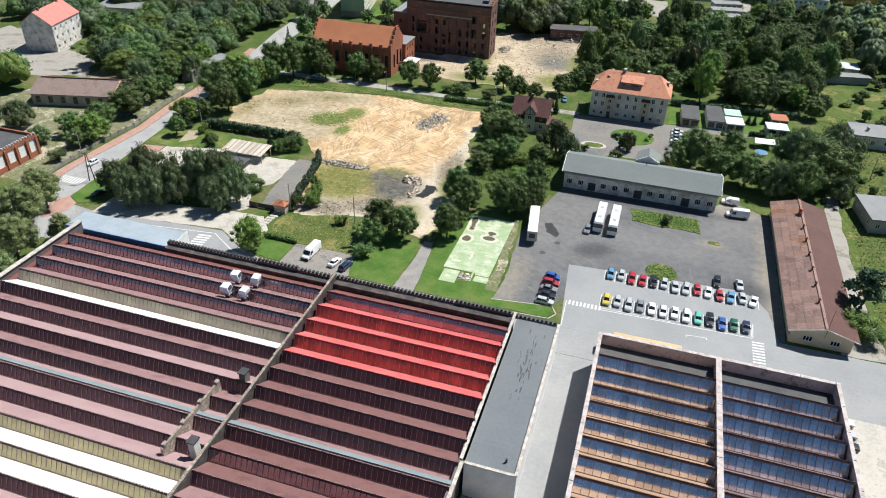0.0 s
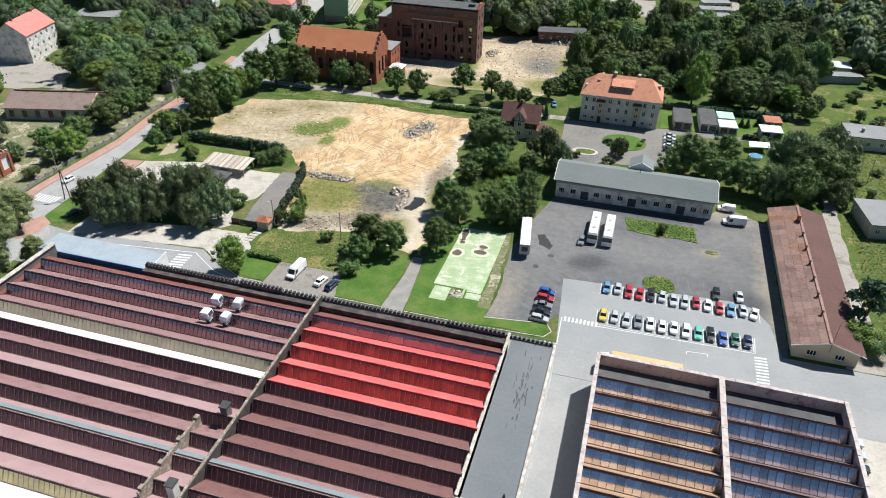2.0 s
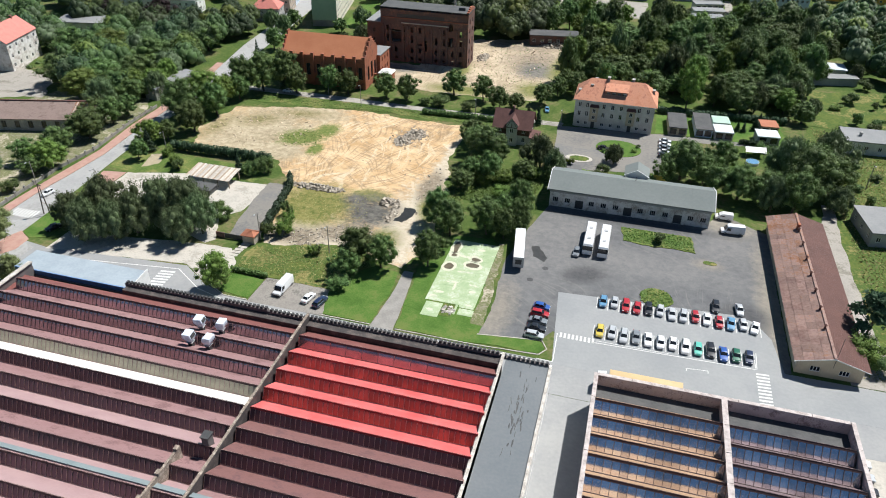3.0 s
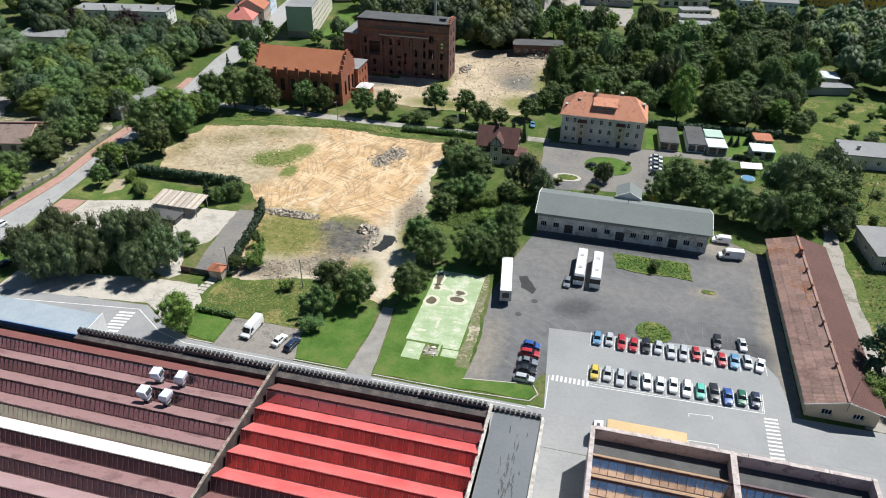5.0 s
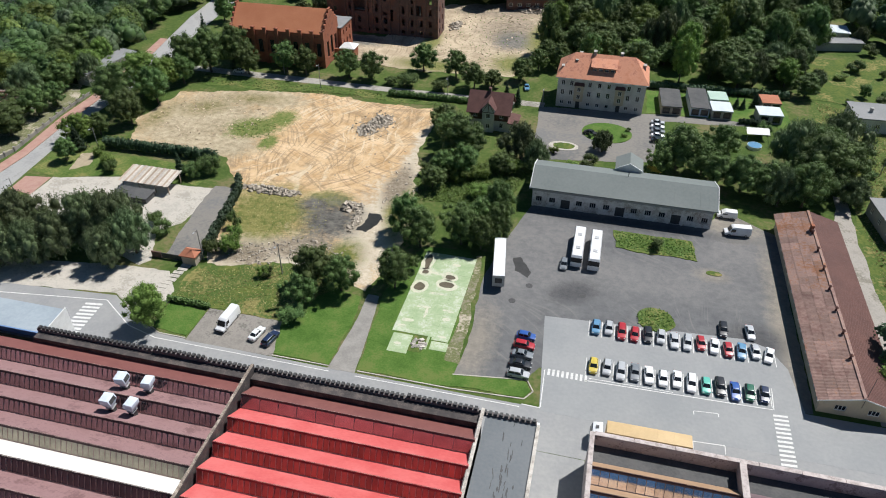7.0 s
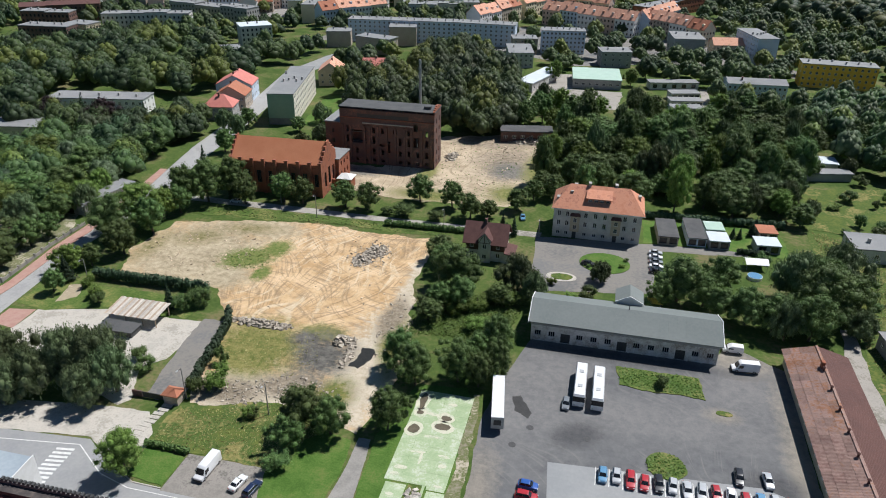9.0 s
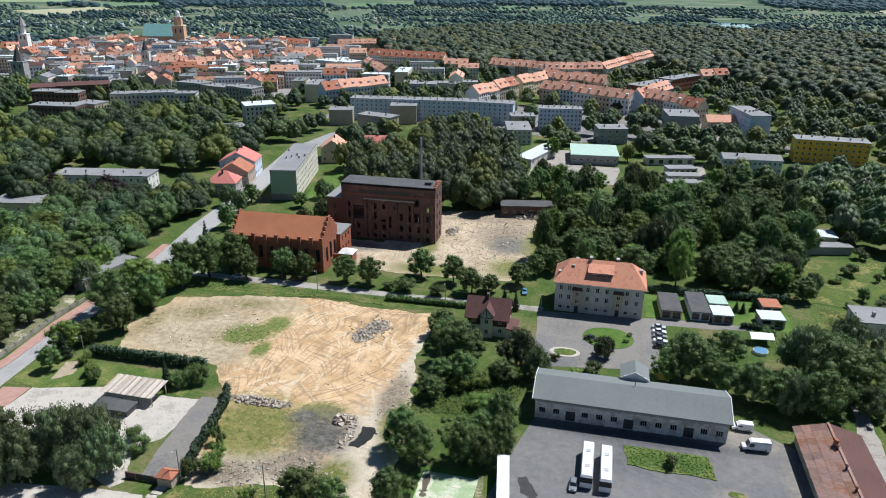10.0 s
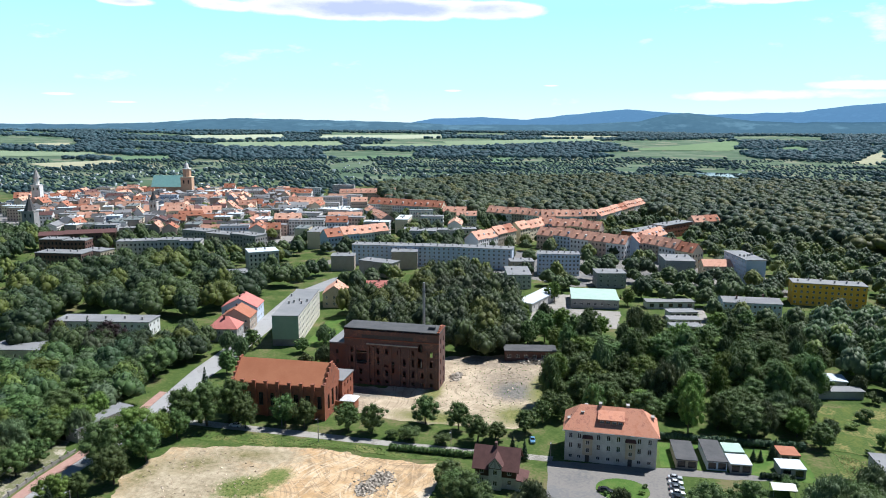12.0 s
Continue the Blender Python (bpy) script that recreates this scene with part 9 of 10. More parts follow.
def van(x, y, turn, label, length=5.9, h=2.5, colour="white"):
    root = thing("van", label, "van", at=pose(x, y, 0.045, 0, 0, turn))
    L = length / 2
    b = Shape()
    prof = [(-L, 0.35), (-L, 0.95), (-L + 0.75, 1.15), (-L + 1.45, h - 0.25), (-L + 1.9, h), (L - 0.1, h), (L, h - 0.2), (L, 0.35)]
    for w0, w1 in ((-0.97, 0.97),):
        n = len(prof)
        for (xa, za), (xb, zb) in zip(prof, prof[1:] + prof[:1]):
            ia, ib = (0.88 if za > h - 0.3 else 1), (0.88 if zb > h - 0.3 else 1)
            b.face([(xa, w0 * ia, za), (xb, w0 * ib, zb), (xb, w1 * ib, zb), (xa, w1 * ia, za)])
        b.face([(px, w0 * (0.88 if pz > h - 0.3 else 1), pz) for px, pz in prof])
        b.face([(px, w1 * (0.88 if pz > h - 0.3 else 1), pz) for px, pz in prof][::-1])
    put("body", soft(b, "body", PAINTS[colour], 0.09), root)
    part("windscreen", Shape().hexa([(-L + 0.78, -0.85, 1.2), (-L + 0.82, -0.85, 1.2), (-L + 0.82, 0.85, 1.2), (-L + 0.78, 0.85, 1.2)], [(-L + 1.38, -0.78, h - 0.35), (-L + 1.5, -0.78, h - 0.35), (-L + 1.5, 0.78, h - 0.35), (-L + 1.38, 0.78, h - 0.35)]), CAR_GLASS, root)
    for s_ in (-1, 1):
        part("side_window", Shape().box(-L + 1.35, -L + 2.3, s_ * 0.955 - 0.03, s_ * 0.955 + 0.03, 1.25, h - 0.5), CAR_GLASS, root)
        part("headlight", Shape().box(-L - 0.02, -L + 0.2, s_ * 0.7 - 0.15, s_ * 0.7 + 0.15, 0.75, 0.95), LAMP, root)
        part("mirror", Shape().box(-L + 1.2, -L + 1.35, s_ * 1.12 - 0.12, s_ * 1.12 + 0.12, 1.3, 1.65), METAL_DARK, root)
    part("bumper", Shape().box(-L - 0.06, -L + 0.25, -0.95, 0.95, 0.3, 0.6), METAL_DARK, root)
    wheel_parts(root, (-L + 1.0, L - 1.1), 0.97, 0.36)
    return root


def coach(x, y, turn, label):
    root = thing("coach", label, "bus", "parked coaches", at=pose(x, y, 0.03, 0, 0, turn))
    b = Shape().hexa([(-6, -1.22, 0.4), (6, -1.22, 0.4), (6, 1.22, 0.4), (-6, 1.22, 0.4)], [(-6, -1.25, 1.6), (6, -1.25, 1.6), (6, 1.25, 1.6), (-6, 1.25, 1.6)])
    part("lower_body", b, PAINTS["white"], root)
    part("window_band", Shape().hexa([(-6, -1.24, 1.603), (5.95, -1.24, 1.603), (5.95, 1.24, 1.603), (-6, 1.24, 1.603)], [(-5.75, -1.2, 2.75), (5.9, -1.2, 2.75), (5.9, 1.2, 2.75), (-5.75, 1.2, 2.75)]), CAR_GLASS, root, "dark tinted windows")
    part("roof", Shape().hexa([(-5.8, -1.24, 2.753), (5.95, -1.24, 2.753), (5.95, 1.24, 2.753), (-5.8, 1.24, 2.753)], [(-5.5, -1.05, 3.2), (5.8, -1.05, 3.2), (5.8, 1.05, 3.2), (-5.5, 1.05, 3.2)]), PAINTS["white"], root)
    for px in (-2.5, 2.6):
        part("roof_hatch", Shape().box(px - 0.45, px + 0.45, -0.45, 0.45, 3.2, 3.3), METAL_GREY, root)
    for s_ in (-1, 1):
        part("headlight", Shape().box(-6.03, -5.95, s_ * 0.9 - 0.18, s_ * 0.9 + 0.18, 0.7, 0.92), LAMP, root)
    wheel_parts(root, (-3.6, 3.0), 1.24, 0.5)


def trailer(x, y, turn):
    root = thing("box_trailer", "long white box trailer parked at the yard's edge", "trailer", at=pose(x, y, 0.03, 0, 0, turn))
    s = Shape().box(-6.8, 6.8, -1.25, 1.25, 1.15, 3.9)
    part("box", s, PAINTS["white"], root)
    rl = Shape()
    for px in (-6.82, 6.72):
        rl.box(px, px + 0.1, -1.29, 1.29, 1.1, 3.95)
    part("frame", rl, METAL_GREY, root)
    part("rear_door", Shape().box(-6.87, -6.823, -0.75, 0.75, 2.0, 3.3), METAL_DARK, root)
    part("chassis", Shape().box(-6.4, 6.4, -0.5, 0.5, 0.8, 1.147), METAL_DARK, root)
    wheel_parts(root, (-4.6, -3.3, -2.0), 1.2, 0.5)
    for s_ in (-1, 1):
        part("landing_leg", Shape().box(3.5, 3.7, s_ * 0.8 - 0.08, s_ * 0.8 + 0.08, -0.03, 0.85), METAL_DARK, root)


TARPAULIN = mat("tan_tarpaulin", (0.58, 0.42, 0.22), (0.52, 0.37, 0.19), scale=0.6, bump=0.15, rough=0.6)


def lorry(x, y):
    """An articulated lorry with a tan tarpaulin body; its cab looks along -x."""
    root = thing("lorry", "articulated lorry with white cab and tan tarpaulin body", "lorry", at=pose(x, y, 0.045, 0, 0, 0.5))
    put("body", soft(Shape().box(-6.8, 6.8, -1.27, 1.27, 1.2, 3.95), "body", TARPAULIN, 0.05), root, "tan tarpaulin body")
    part("chassis", Shape().box(-6.6, 6.5, -0.5, 0.5, 0.75, 1.197), METAL_DARK, root)
    cab = put("cab", soft(Shape().hexa([(-9.4, -1.2, 0.5), (-7.4, -1.2, 0.5), (-7.4, 1.2, 0.5), (-9.4, 1.2, 0.5)], [(-9.0, -1.15, 3.2), (-7.4, -1.15, 3.5), (-7.4, 1.15, 3.5), (-9.0, 1.15, 3.2)]), "cab", PAINTS["white"], 0.1), root, "white driver's cab")
    part("windscreen", Shape().hexa([(-9.36, -1.0, 1.9), (-9.2, -1.0, 1.9), (-9.2, 1.0, 1.9), (-9.36, 1.0, 1.9)], [(-9.12, -0.95, 2.95), (-8.98, -0.95, 2.95), (-8.98, 0.95, 2.95), (-9.12, 0.95, 2.95)]), CAR_GLASS, cab)
    part("roof_hatch", Shape().box(-8.5, -8.0, -0.3, 0.3, 3.3, 3.5), METAL_DARK, cab)
    for i in range(6):
        part("bow", Shape().box(-6.7 + i * 2.65, -6.62 + i * 2.65, -1.25, 1.25, 3.93, 3.975), TARPAULIN, root)
    wheel_parts(root, (-8.5, -5.2, 2.6, 3.9, 5.2), 1.22, 0.5)


lorry(17.2, 80.6)
trailer(-14.6, 121.6, 98)
coach(1.6, 132.4, 90, "white coach parked in the yard")
coach(5.4, 132.0, 90, "white coach with dark windows in the yard")
van(-64.0, 91.9, 85, "long white panel van in the visitor bay", 6.4, 2.5)
van(37.4, 148.4, 5, "white panel van by the storehouse")
van(35.6, 155.5, 0, "small white delivery van by the storehouse", 4.6, 2.0)
LOW_ROW = [("hatch", "yellow"), ("hatch", "silver"), ("wagon", "silver"), ("sedan", "grey"), ("sedan", "white"), ("hatch", "white"), ("sedan", "white"), ("wagon", "white"), ("hatch", "mint"), ("wagon", "black"), ("sedan", "blue"), ("hatch", "green"), ("hatch", "navy")]
for i, (st, c) in enumerate(LOW_ROW):
    car(st, c, 7.5 + 2.52 * i, 97.2 + 0.25 * math.sin(i * 2.3), 90 + 2 * math.sin(i * 5.1), f"{c} {st} parked in the lower bay row", "car park, lower row")
HIGH_ROW = [("hatch", "lightblue"), ("hatch", "silver"), ("wagon", "red"), ("hatch", "red"), ("wagon", "black"), ("hatch", "silver"), ("sedan", "silver"), ("wagon", "silver"), ("hatch", "red"), ("sedan", "white"), ("hatch", "red"), ("sedan", "lightblue"), ("hatch", "silver"), ("sedan", "white")]
for i, (st, c) in enumerate(HIGH_ROW):
    car(st, c, 7.3 + 2.5 * i, 107.9 + 0.3 * math.sin(i * 1.7), 90 + (4 if i < 13 else 14) * math.sin(i * 3.3), f"{c} {st} parked in the upper bay row", "car park, upper row")
for st, c, x, y, a in (("wagon", "black", 31.8, 113.2, 88), ("sedan", "silver", 36.9, 113.6, 94)):
    car(st, c, x, y, a, f"{c} {st} standing behind the upper row")
for i, (st, c) in enumerate((("hatch", "blue"), ("wagon", "red"), ("sedan", "grey"), ("sedan", "black"), ("wagon", "silver"))):
    car(st, c, -5.8, 102.0 - 2.55 * i, 178, f"{c} {st} parked nose to tail side by side at the lawn", "cars by the lawn")
car("hatch", "grey", -0.9, 126.6, 88, "dark grey hatch beside the coaches")
car("sedan", "white", -56.9, 90.0, 258, "white sedan in the visitor bay")
car("wagon", "navy", -53.8, 89.4, 258, "dark blue wagon in the visitor bay")
car("sedan", "black", 0.4, 190.4, 170, "black sedan by the oval lawn")
for i, c in enumerate(("silver", "white", "grey", "white", "black")):
    car("sedan", c, 19.4, 202 - 2.9 * i, 182, f"{c} sedan in front of the apartment house", "cars at the apartment house")
car("sedan", "black", -132.3, 98.6, 62, "black sedan parked at the road corner")
car("hatch", "white", -146.6, 113.4, 80, "white hatch standing on the town road")
car("sedan", "lightblue", -22, 217, 100, "light blue sedan beside the spruces")
car("sedan", "white", -118, 205.6, 3, "white sedan on the side street")
for i, c in enumerate(("white", "silver", "black")):
    car("sedan", c, 54.0, 74 - 3.0 * i, 180, f"{c} sedan beside the small hall", "cars by the small hall")

# ---- markings, fences, small things ----


def line(a, b, w=0.15, z=0.052):
    d = Vector((b[0] - a[0], b[1] - a[1], 0)).normalized()
    n = Vector((-d.y, d.x, 0)) * w / 2
    return [(a[0] + n.x, a[1] + n.y), (a[0] - n.x, a[1] - n.y), (b[0] - n.x, b[1] - n.y), (b[0] + n.x, b[1] + n.y)]


def marking(name, ring_list, label, z=0.05, parent=None):
    root = thing(name, label, "road marking", kind="structure")
    for r in ring_list:
        part("stripe", Shape().slab(r, z - 0.02, z), MARKING, root)


marking("zebra_crossing", [line((-0.4 + 0.85 * i, 93.3), (-0.4 + 0.85 * i, 94.9), 0.45) for i in range(9)], "white zebra crossing at the car park")
marking("zebra_crossing", [line((38.9, 93.3 - 0.95 * i), (41.4, 93.5 - 0.95 * i), 0.45) for i in range(12)], "white zebra crossing beside the workshop")
marking("zebra_crossing", [line((-95.2 + 0.05 * i, 90.2 - 1.05 * i), (-91.6 + 0.05 * i, 90.7 - 1.05 * i), 0.55) for i in range(10)], "white zebra crossing on the factory road", 0.05)
marking("zebra_crossing", [line((-148.6 + 0.95 * i, 101.3), (-148.9 + 0.95 * i, 105.0), 0.5) for i in range(8)], "worn white zebra crossing on the town road", 0.055)
marking("bay_lines", [line((6.2 + 2.52 * i, 95.0), (6.2 + 2.52 * i, 99.6), 0.13) for i in range(14)], "white bay lines of the lower car row")
marking("bay_lines", [line((6.0 + 2.5 * i, 105.6), (6.0 + 2.5 * i, 110.2), 0.13) for i in range(15)], "white bay lines of the upper car row")
marking("edge_line", [line((6.3, 93.6), (39.0, 94.6), 0.18), line((39.2, 94.6), (39.4, 99.8), 0.15), line((7, 94.3), (22, 94.5), 0.13)], "white edge line of the car park")
marking("edge_line", [line((-1.2, 94.5), (-0.9, 85.4), 0.18), line((-0.9, 85.2), (-4.2, 85.3), 0.18)], "white corner line at the crossing")
marking("edge_line", [line((25.5, 91.0), (29.6, 91.4), 0.14), line((25.4, 91.0), (25.4, 90.2), 0.14), line((29.6, 91.4), (29.6, 90.6), 0.14)], "white marked loading bay")
marking("edge_line", [line((25, 84.2), (30.2, 84.5), 0.16), line((25, 84.2), (25, 82.4), 0.14), line((30.2, 84.5), (30.2, 82.7), 0.14)], "white marked bay before the small hall")
marking("edge_line", [line((-127, 87.5), (-91.5, 92.2), 0.2), line((-91.5, 92.2), (-83, 86.6), 0.2), line((-83, 86.6), (-76, 84.7), 0.2), line((-76, 84.7), (-40, 84.5), 0.16), line((-35, 84.5), (-4.5, 84.6), 0.16)], "white edge line of the factory road")


def kerb(name, pts, label):
    s = Shape()
    for a, b in zip(pts, pts[1:]):
        s.slab(line(a, b, 0.22), -0.1, 0.14)
    solid(name, s, CONCRETE, label, "kerb", kind="structure")


kerb("kerb", [(-40.6, 85.75), (-52, 85.75)], "pale concrete kerb of the lawn")
kerb("kerb", [(-35, 85.75), (-17, 85.75), (-4, 86.5), (-2.6, 88.6), (-4.0, 91.1), (-17.6, 89.2)], "pale concrete kerb of the lawn")
kerb("kerb", [(-90.5, 94.6), (-83, 89.6), (-76, 86.1), (-70.2, 86.0)], "pale concrete kerb at the bend")


def sports_court():
    """Faded green concrete: a large field over smaller, partly lost slabs at the near end, with pale worn rings round damp hollows."""
    root = thing("sports_court", "faded pale green concrete sports court with damp hollows", "sports court", kind="structure")
    turn = Matrix.Translation((-25.9, 109, 0)) @ Matrix.Rotation(radians(-0.6), 4, "Z")
    cols, rows = 4, 8
    w, d = 11.6 / cols, 26.4 / rows
    me = Shape().box(-w / 2 + 0.012, w / 2 - 0.012, -d / 2 + 0.012, d / 2 - 0.012, -0.1, 0.125).mesh("slab", COURT)
    for i in range(cols):
        for j in range(rows):
            put("slab", me, root, at=turn @ pose((i - 1.5) * w, -11.2 + (j + 0.5) * d, 0.003 * ((i * 3 + j * 5) % 4)))
    for x0, x1, y0, y1 in ((-31.3, -27.4, 92.2, 97.3), (-23.7, -20.3, 97.0, 99.0), (-23.5, -20.1, 94.4, 96.7), (-24.5, -24.0, 94.2, 98.8)):
        part("slab", Shape().box(x0, x1, y0, y1, -0.1, 0.12), COURT, root)
    k = 0
    for x, y, rx, ry in ((-30.3, 120.8, 0.75, 2.4), (-30.0, 117.1, 0.7, 0.7), (-29.9, 112.0, 1.25, 1.5), (-24.6, 116.6, 1.15, 0.7), (-24.5, 113.8, 1.7, 1.0)):
        k += 1
        part("worn_ring", Shape().slab(rough_ring(oval(x, y, rx + 0.75, ry + 0.7, 24), 0.5, 0.45, k), 0.1, 0.143), COURT_WORN, root)
        part("damp_hollow", Shape().slab(rough_ring(oval(x, y, rx, ry, 20), 0.5, 0.4, k + 9), 0.1, 0.149), WATER_STAIN, root)
    for x, y, rx, ry in ((-27.4, 117.2, 2.6, 0.45), (-27.6, 105.9, 1.5, 0.3), (-26.6, 104.5, 0.3, 1.6), (-22.2, 105.8, 1.2, 0.35), (-22.0, 103.2, 0.8, 0.5), (-25.6, 110.5, 1.8, 0.3), (-29.6, 101.5, 1.4, 0.5), (-30.2, 99.4, 0.9, 0.4), (-24.0, 121, 0.9, 0.5), (-29.6, 94.6, 0.8, 0.4), (-21.8, 98, 0.8, 0.25)):
        k += 1
        part("worn_spot", Shape().slab(rough_ring(oval(x, y, rx, ry, 18), 0.4, 0.35, k), 0.1, 0.146), COURT_WORN, root)


sports_court()


def rubble_heap(name, x, y, rx, ry, h, n, seed, label, big=0.55, material=None):
    """Broken blocks lying over one another."""
    rng = random.Random(seed)
    s = Shape()
    if h > 0.5:
        s.slab(rough_ring(oval(x, y, rx * 0.7, ry * 0.7, 16), 1, 0.9, seed), -0.1, 0.15 + h * 0.1)
    for _ in range(n):
        a, t = rng.uniform(0, 6.28), math.sqrt(rng.random())
        px, py = x + rx * t * math.cos(a), y + ry * t * math.sin(a)
        z = max(0.1, h * (1 - t) * rng.uniform(0.4, 1.0))
        k = rng.uniform(0.25, 1.0) * big
        m = Euler((rng.uniform(-0.6, 0.6), rng.uniform(-0.6, 0.6), rng.uniform(0, 3))).to_matrix()
        c = [m @ Vector((sx * k * rng.uniform(0.7, 1.4), sy * k * 0.7, sz * k * 0.45)) + Vector((px, py, z)) for sz in (-1, 1) for sx, sy in ((-1, -1), (1, -1), (1, 1), (-1, 1))]
        s.hexa(c[:4], c[4:])
    tagged(solid(name, s, material or STONE, label, "rubble"), kind="stuff")


rubble_heap("rubble_heap", -63.2, 177, 2.8, 4.2, 0.9, 150, 1, "long heap of broken concrete and stones on the sand", 0.5)
rubble_heap("rubble_heap", -60.6, 183, 3.4, 4.6, 1.1, 170, 2, "heap of broken concrete and stones on the sand", 0.5)
rubble_heap("rubble_scatter", -62, 180, 6.5, 9, 0.1, 120, 15, "stones strewn round the rubble heaps", 0.3)
rubble_heap("rubble_bank", -77, 139.5, 9.0, 1.8, 1.2, 220, 3, "low bank of grey broken stones at the plot's edge", 0.5)
rubble_heap("rubble_heap", -54.5, 137.2, 2.6, 1.8, 0.8, 60, 4, "pale broken slabs on the ash", 0.9)
rubble_heap("rubble_heap", -51.2, 132, 1.0, 5.0, 0.5, 70, 5, "broken foundation stones round a pit", 0.6)
rubble_heap("rubble_bank", -30, 293, 9, 3.5, 2.2, 160, 6, "heap of rubble before the outbuilding", 0.8)
rubble_heap("rubble_bank", -57, 268, 2.5, 6, 1.0, 80, 7, "scattered rubble beside the mill", 0.6)
rubble_heap("rubble_scatter", -70, 114, 8, 4, 0.2, 150, 8, "scattered stones on the cleared ground", 0.3)
rubble_heap("rubble_scatter", -58, 118, 10, 4, 0.2, 160, 9, "scattered stones on the cleared ground", 0.3)
rubble_heap("rubble_scatter", -45, 148, 4, 16, 0.1, 40, 10, "scattered stones along the sand's edge", 0.4)
rubble_heap("rubble_scatter", -25.7, 95.2, 1.3, 1.3, 0.2, 26, 11, "broken pale slabs at the end of the court", 0.5, COPING)
CLOD = mat("soil_clods", (0.44, 0.35, 0.24), (0.56, 0.46, 0.34), scale=1.0, bump=0.5, island=0.4, rough=0.95)
rubble_heap("soil_clods", -111, 172, 17, 17, 0.06, 160, 12, "dark clods and stones on the pale soil", 0.3, CLOD)
rubble_heap("soil_clods", -69, 168, 21, 24, 0.06, 70, 13, "brown clods scattered over the sand", 0.28, CLOD)
rubble_heap("soil_clods", -45, 262, 17, 30, 0.12, 150, 14, "clods and stones on the demolition ground", 0.4, CLOD)
solid("pit", Shape().slab(rough_ring([(-49.4, 128.5), (-47.4, 128.2), (-46.2, 133), (-46.4, 136), (-48.8, 136.4)], 0.8, 0.7), -0.1, 0.09), PIT_WATER, "dark wet pit in the cleared ground", "pit", kind="structure")



def grass_tufts(name, ring, gap, h, label, seed, leaf=None):
    """Blades of tall grass and weeds standing over a plan, in one mesh."""
    rng = np.random.default_rng(seed)
    pts = np.array([(x, y) for x, y, _ in spread(ring, gap, seed, 0.5)])
    n = len(pts)
    a = rng.uniform(0, math.pi, n)
    hh = h * rng.uniform(0.4, 1.3, n)
    ww = rng.uniform(0.18, 0.42, n)
    dx, dy = np.cos(a) * ww / 2, np.sin(a) * ww / 2
    lx, ly = rng.normal(0, 0.8, n) * hh, rng.normal(0, 0.8, n) * hh
    z = np.zeros(n) + 0.04
    v = np.stack([np.stack([pts[:, 0] - dx, pts[:, 1] - dy, z], 1), np.stack([pts[:, 0] + dx, pts[:, 1] + dy, z], 1),
                  np.stack([pts[:, 0] + dx * 1.2 + lx, pts[:, 1] + dy * 1.2 + ly, hh], 1), np.stack([pts[:, 0] - dx * 1.2 + lx, pts[:, 1] - dy * 1.2 + ly, hh * 0.8], 1)], 1).reshape(-1, 3)
    tagged(new(name, np_mesh(name, v, np.arange(n * 4).reshape(-1, 4), np.zeros((0, 3), int), leaf or LEAF_GRASS)), label, "grass", kind="stuff")


LEAF_GRASS = leafmat("grass_blades", (0.235, 0.23, 0.08), (0.31, 0.28, 0.115))
LEAF_WEED = leafmat("weed_blades", (0.09, 0.15, 0.03), (0.13, 0.19, 0.046))
LEAF_VERGE = leafmat("verge_blades", (0.085, 0.13, 0.032), (0.115, 0.16, 0.044))
grass_tufts("meadow_grass", [(-79, 96), (-55, 96), (-48, 106), (-51, 110), (-60, 112), (-78, 106)], 0.42, 0.18, "tall yellowish meadow grass", 51)
grass_tufts("weeds_on_plot", [(-83, 138), (-80, 123), (-61, 121), (-57, 128), (-61, 139)], 0.8, 0.16, "weeds on the cleared plot", 52)
grass_tufts("island_grass", [(9.5, 142.7), (26.8, 142.7), (27.6, 135.8), (10.3, 136.6)], 0.28, 0.3, "tall grass on the yard island", 53, LEAF_WEED)
grass_tufts("round_island_grass", oval(18.9, 113.4, 3.6, 3.4), 0.25, 0.28, "tall grass on the round island", 54, LEAF_WEED)
grass_tufts("plot_weeds", [(-103, 171), (-93, 176), (-88, 170), (-90, 164), (-99, 164)], 0.75, 0.22, "weeds growing on the bare plot", 55, LEAF_WEED)
grass_tufts("verge_weeds", [(-128, 195), (-47, 197.5), (-40, 202), (-128, 202)], 0.7, 0.3, "tall grass on the street verge", 58, LEAF_VERGE)
grass_tufts("garden_weeds", [(-42, 144), (-18, 146), (-14, 165), (-40, 164)], 0.45, 0.4, "overgrown garden weeds", 59, LEAF_WEED)
grass_tufts("dry_grass", [(59, 98), (80, 98), (105, 212), (68, 230), (67, 175), (67, 150), (66, 104)], 0.7, 0.3, "tall dry grassland", 60)
grass_tufts("ruin_weeds", [(-66, 223), (-28, 226), (-20, 246), (-26, 288), (-40, 296), (-62, 290), (-58, 250)], 2.2, 0.3, "weeds on the demolition ground", 61, LEAF_WEED)



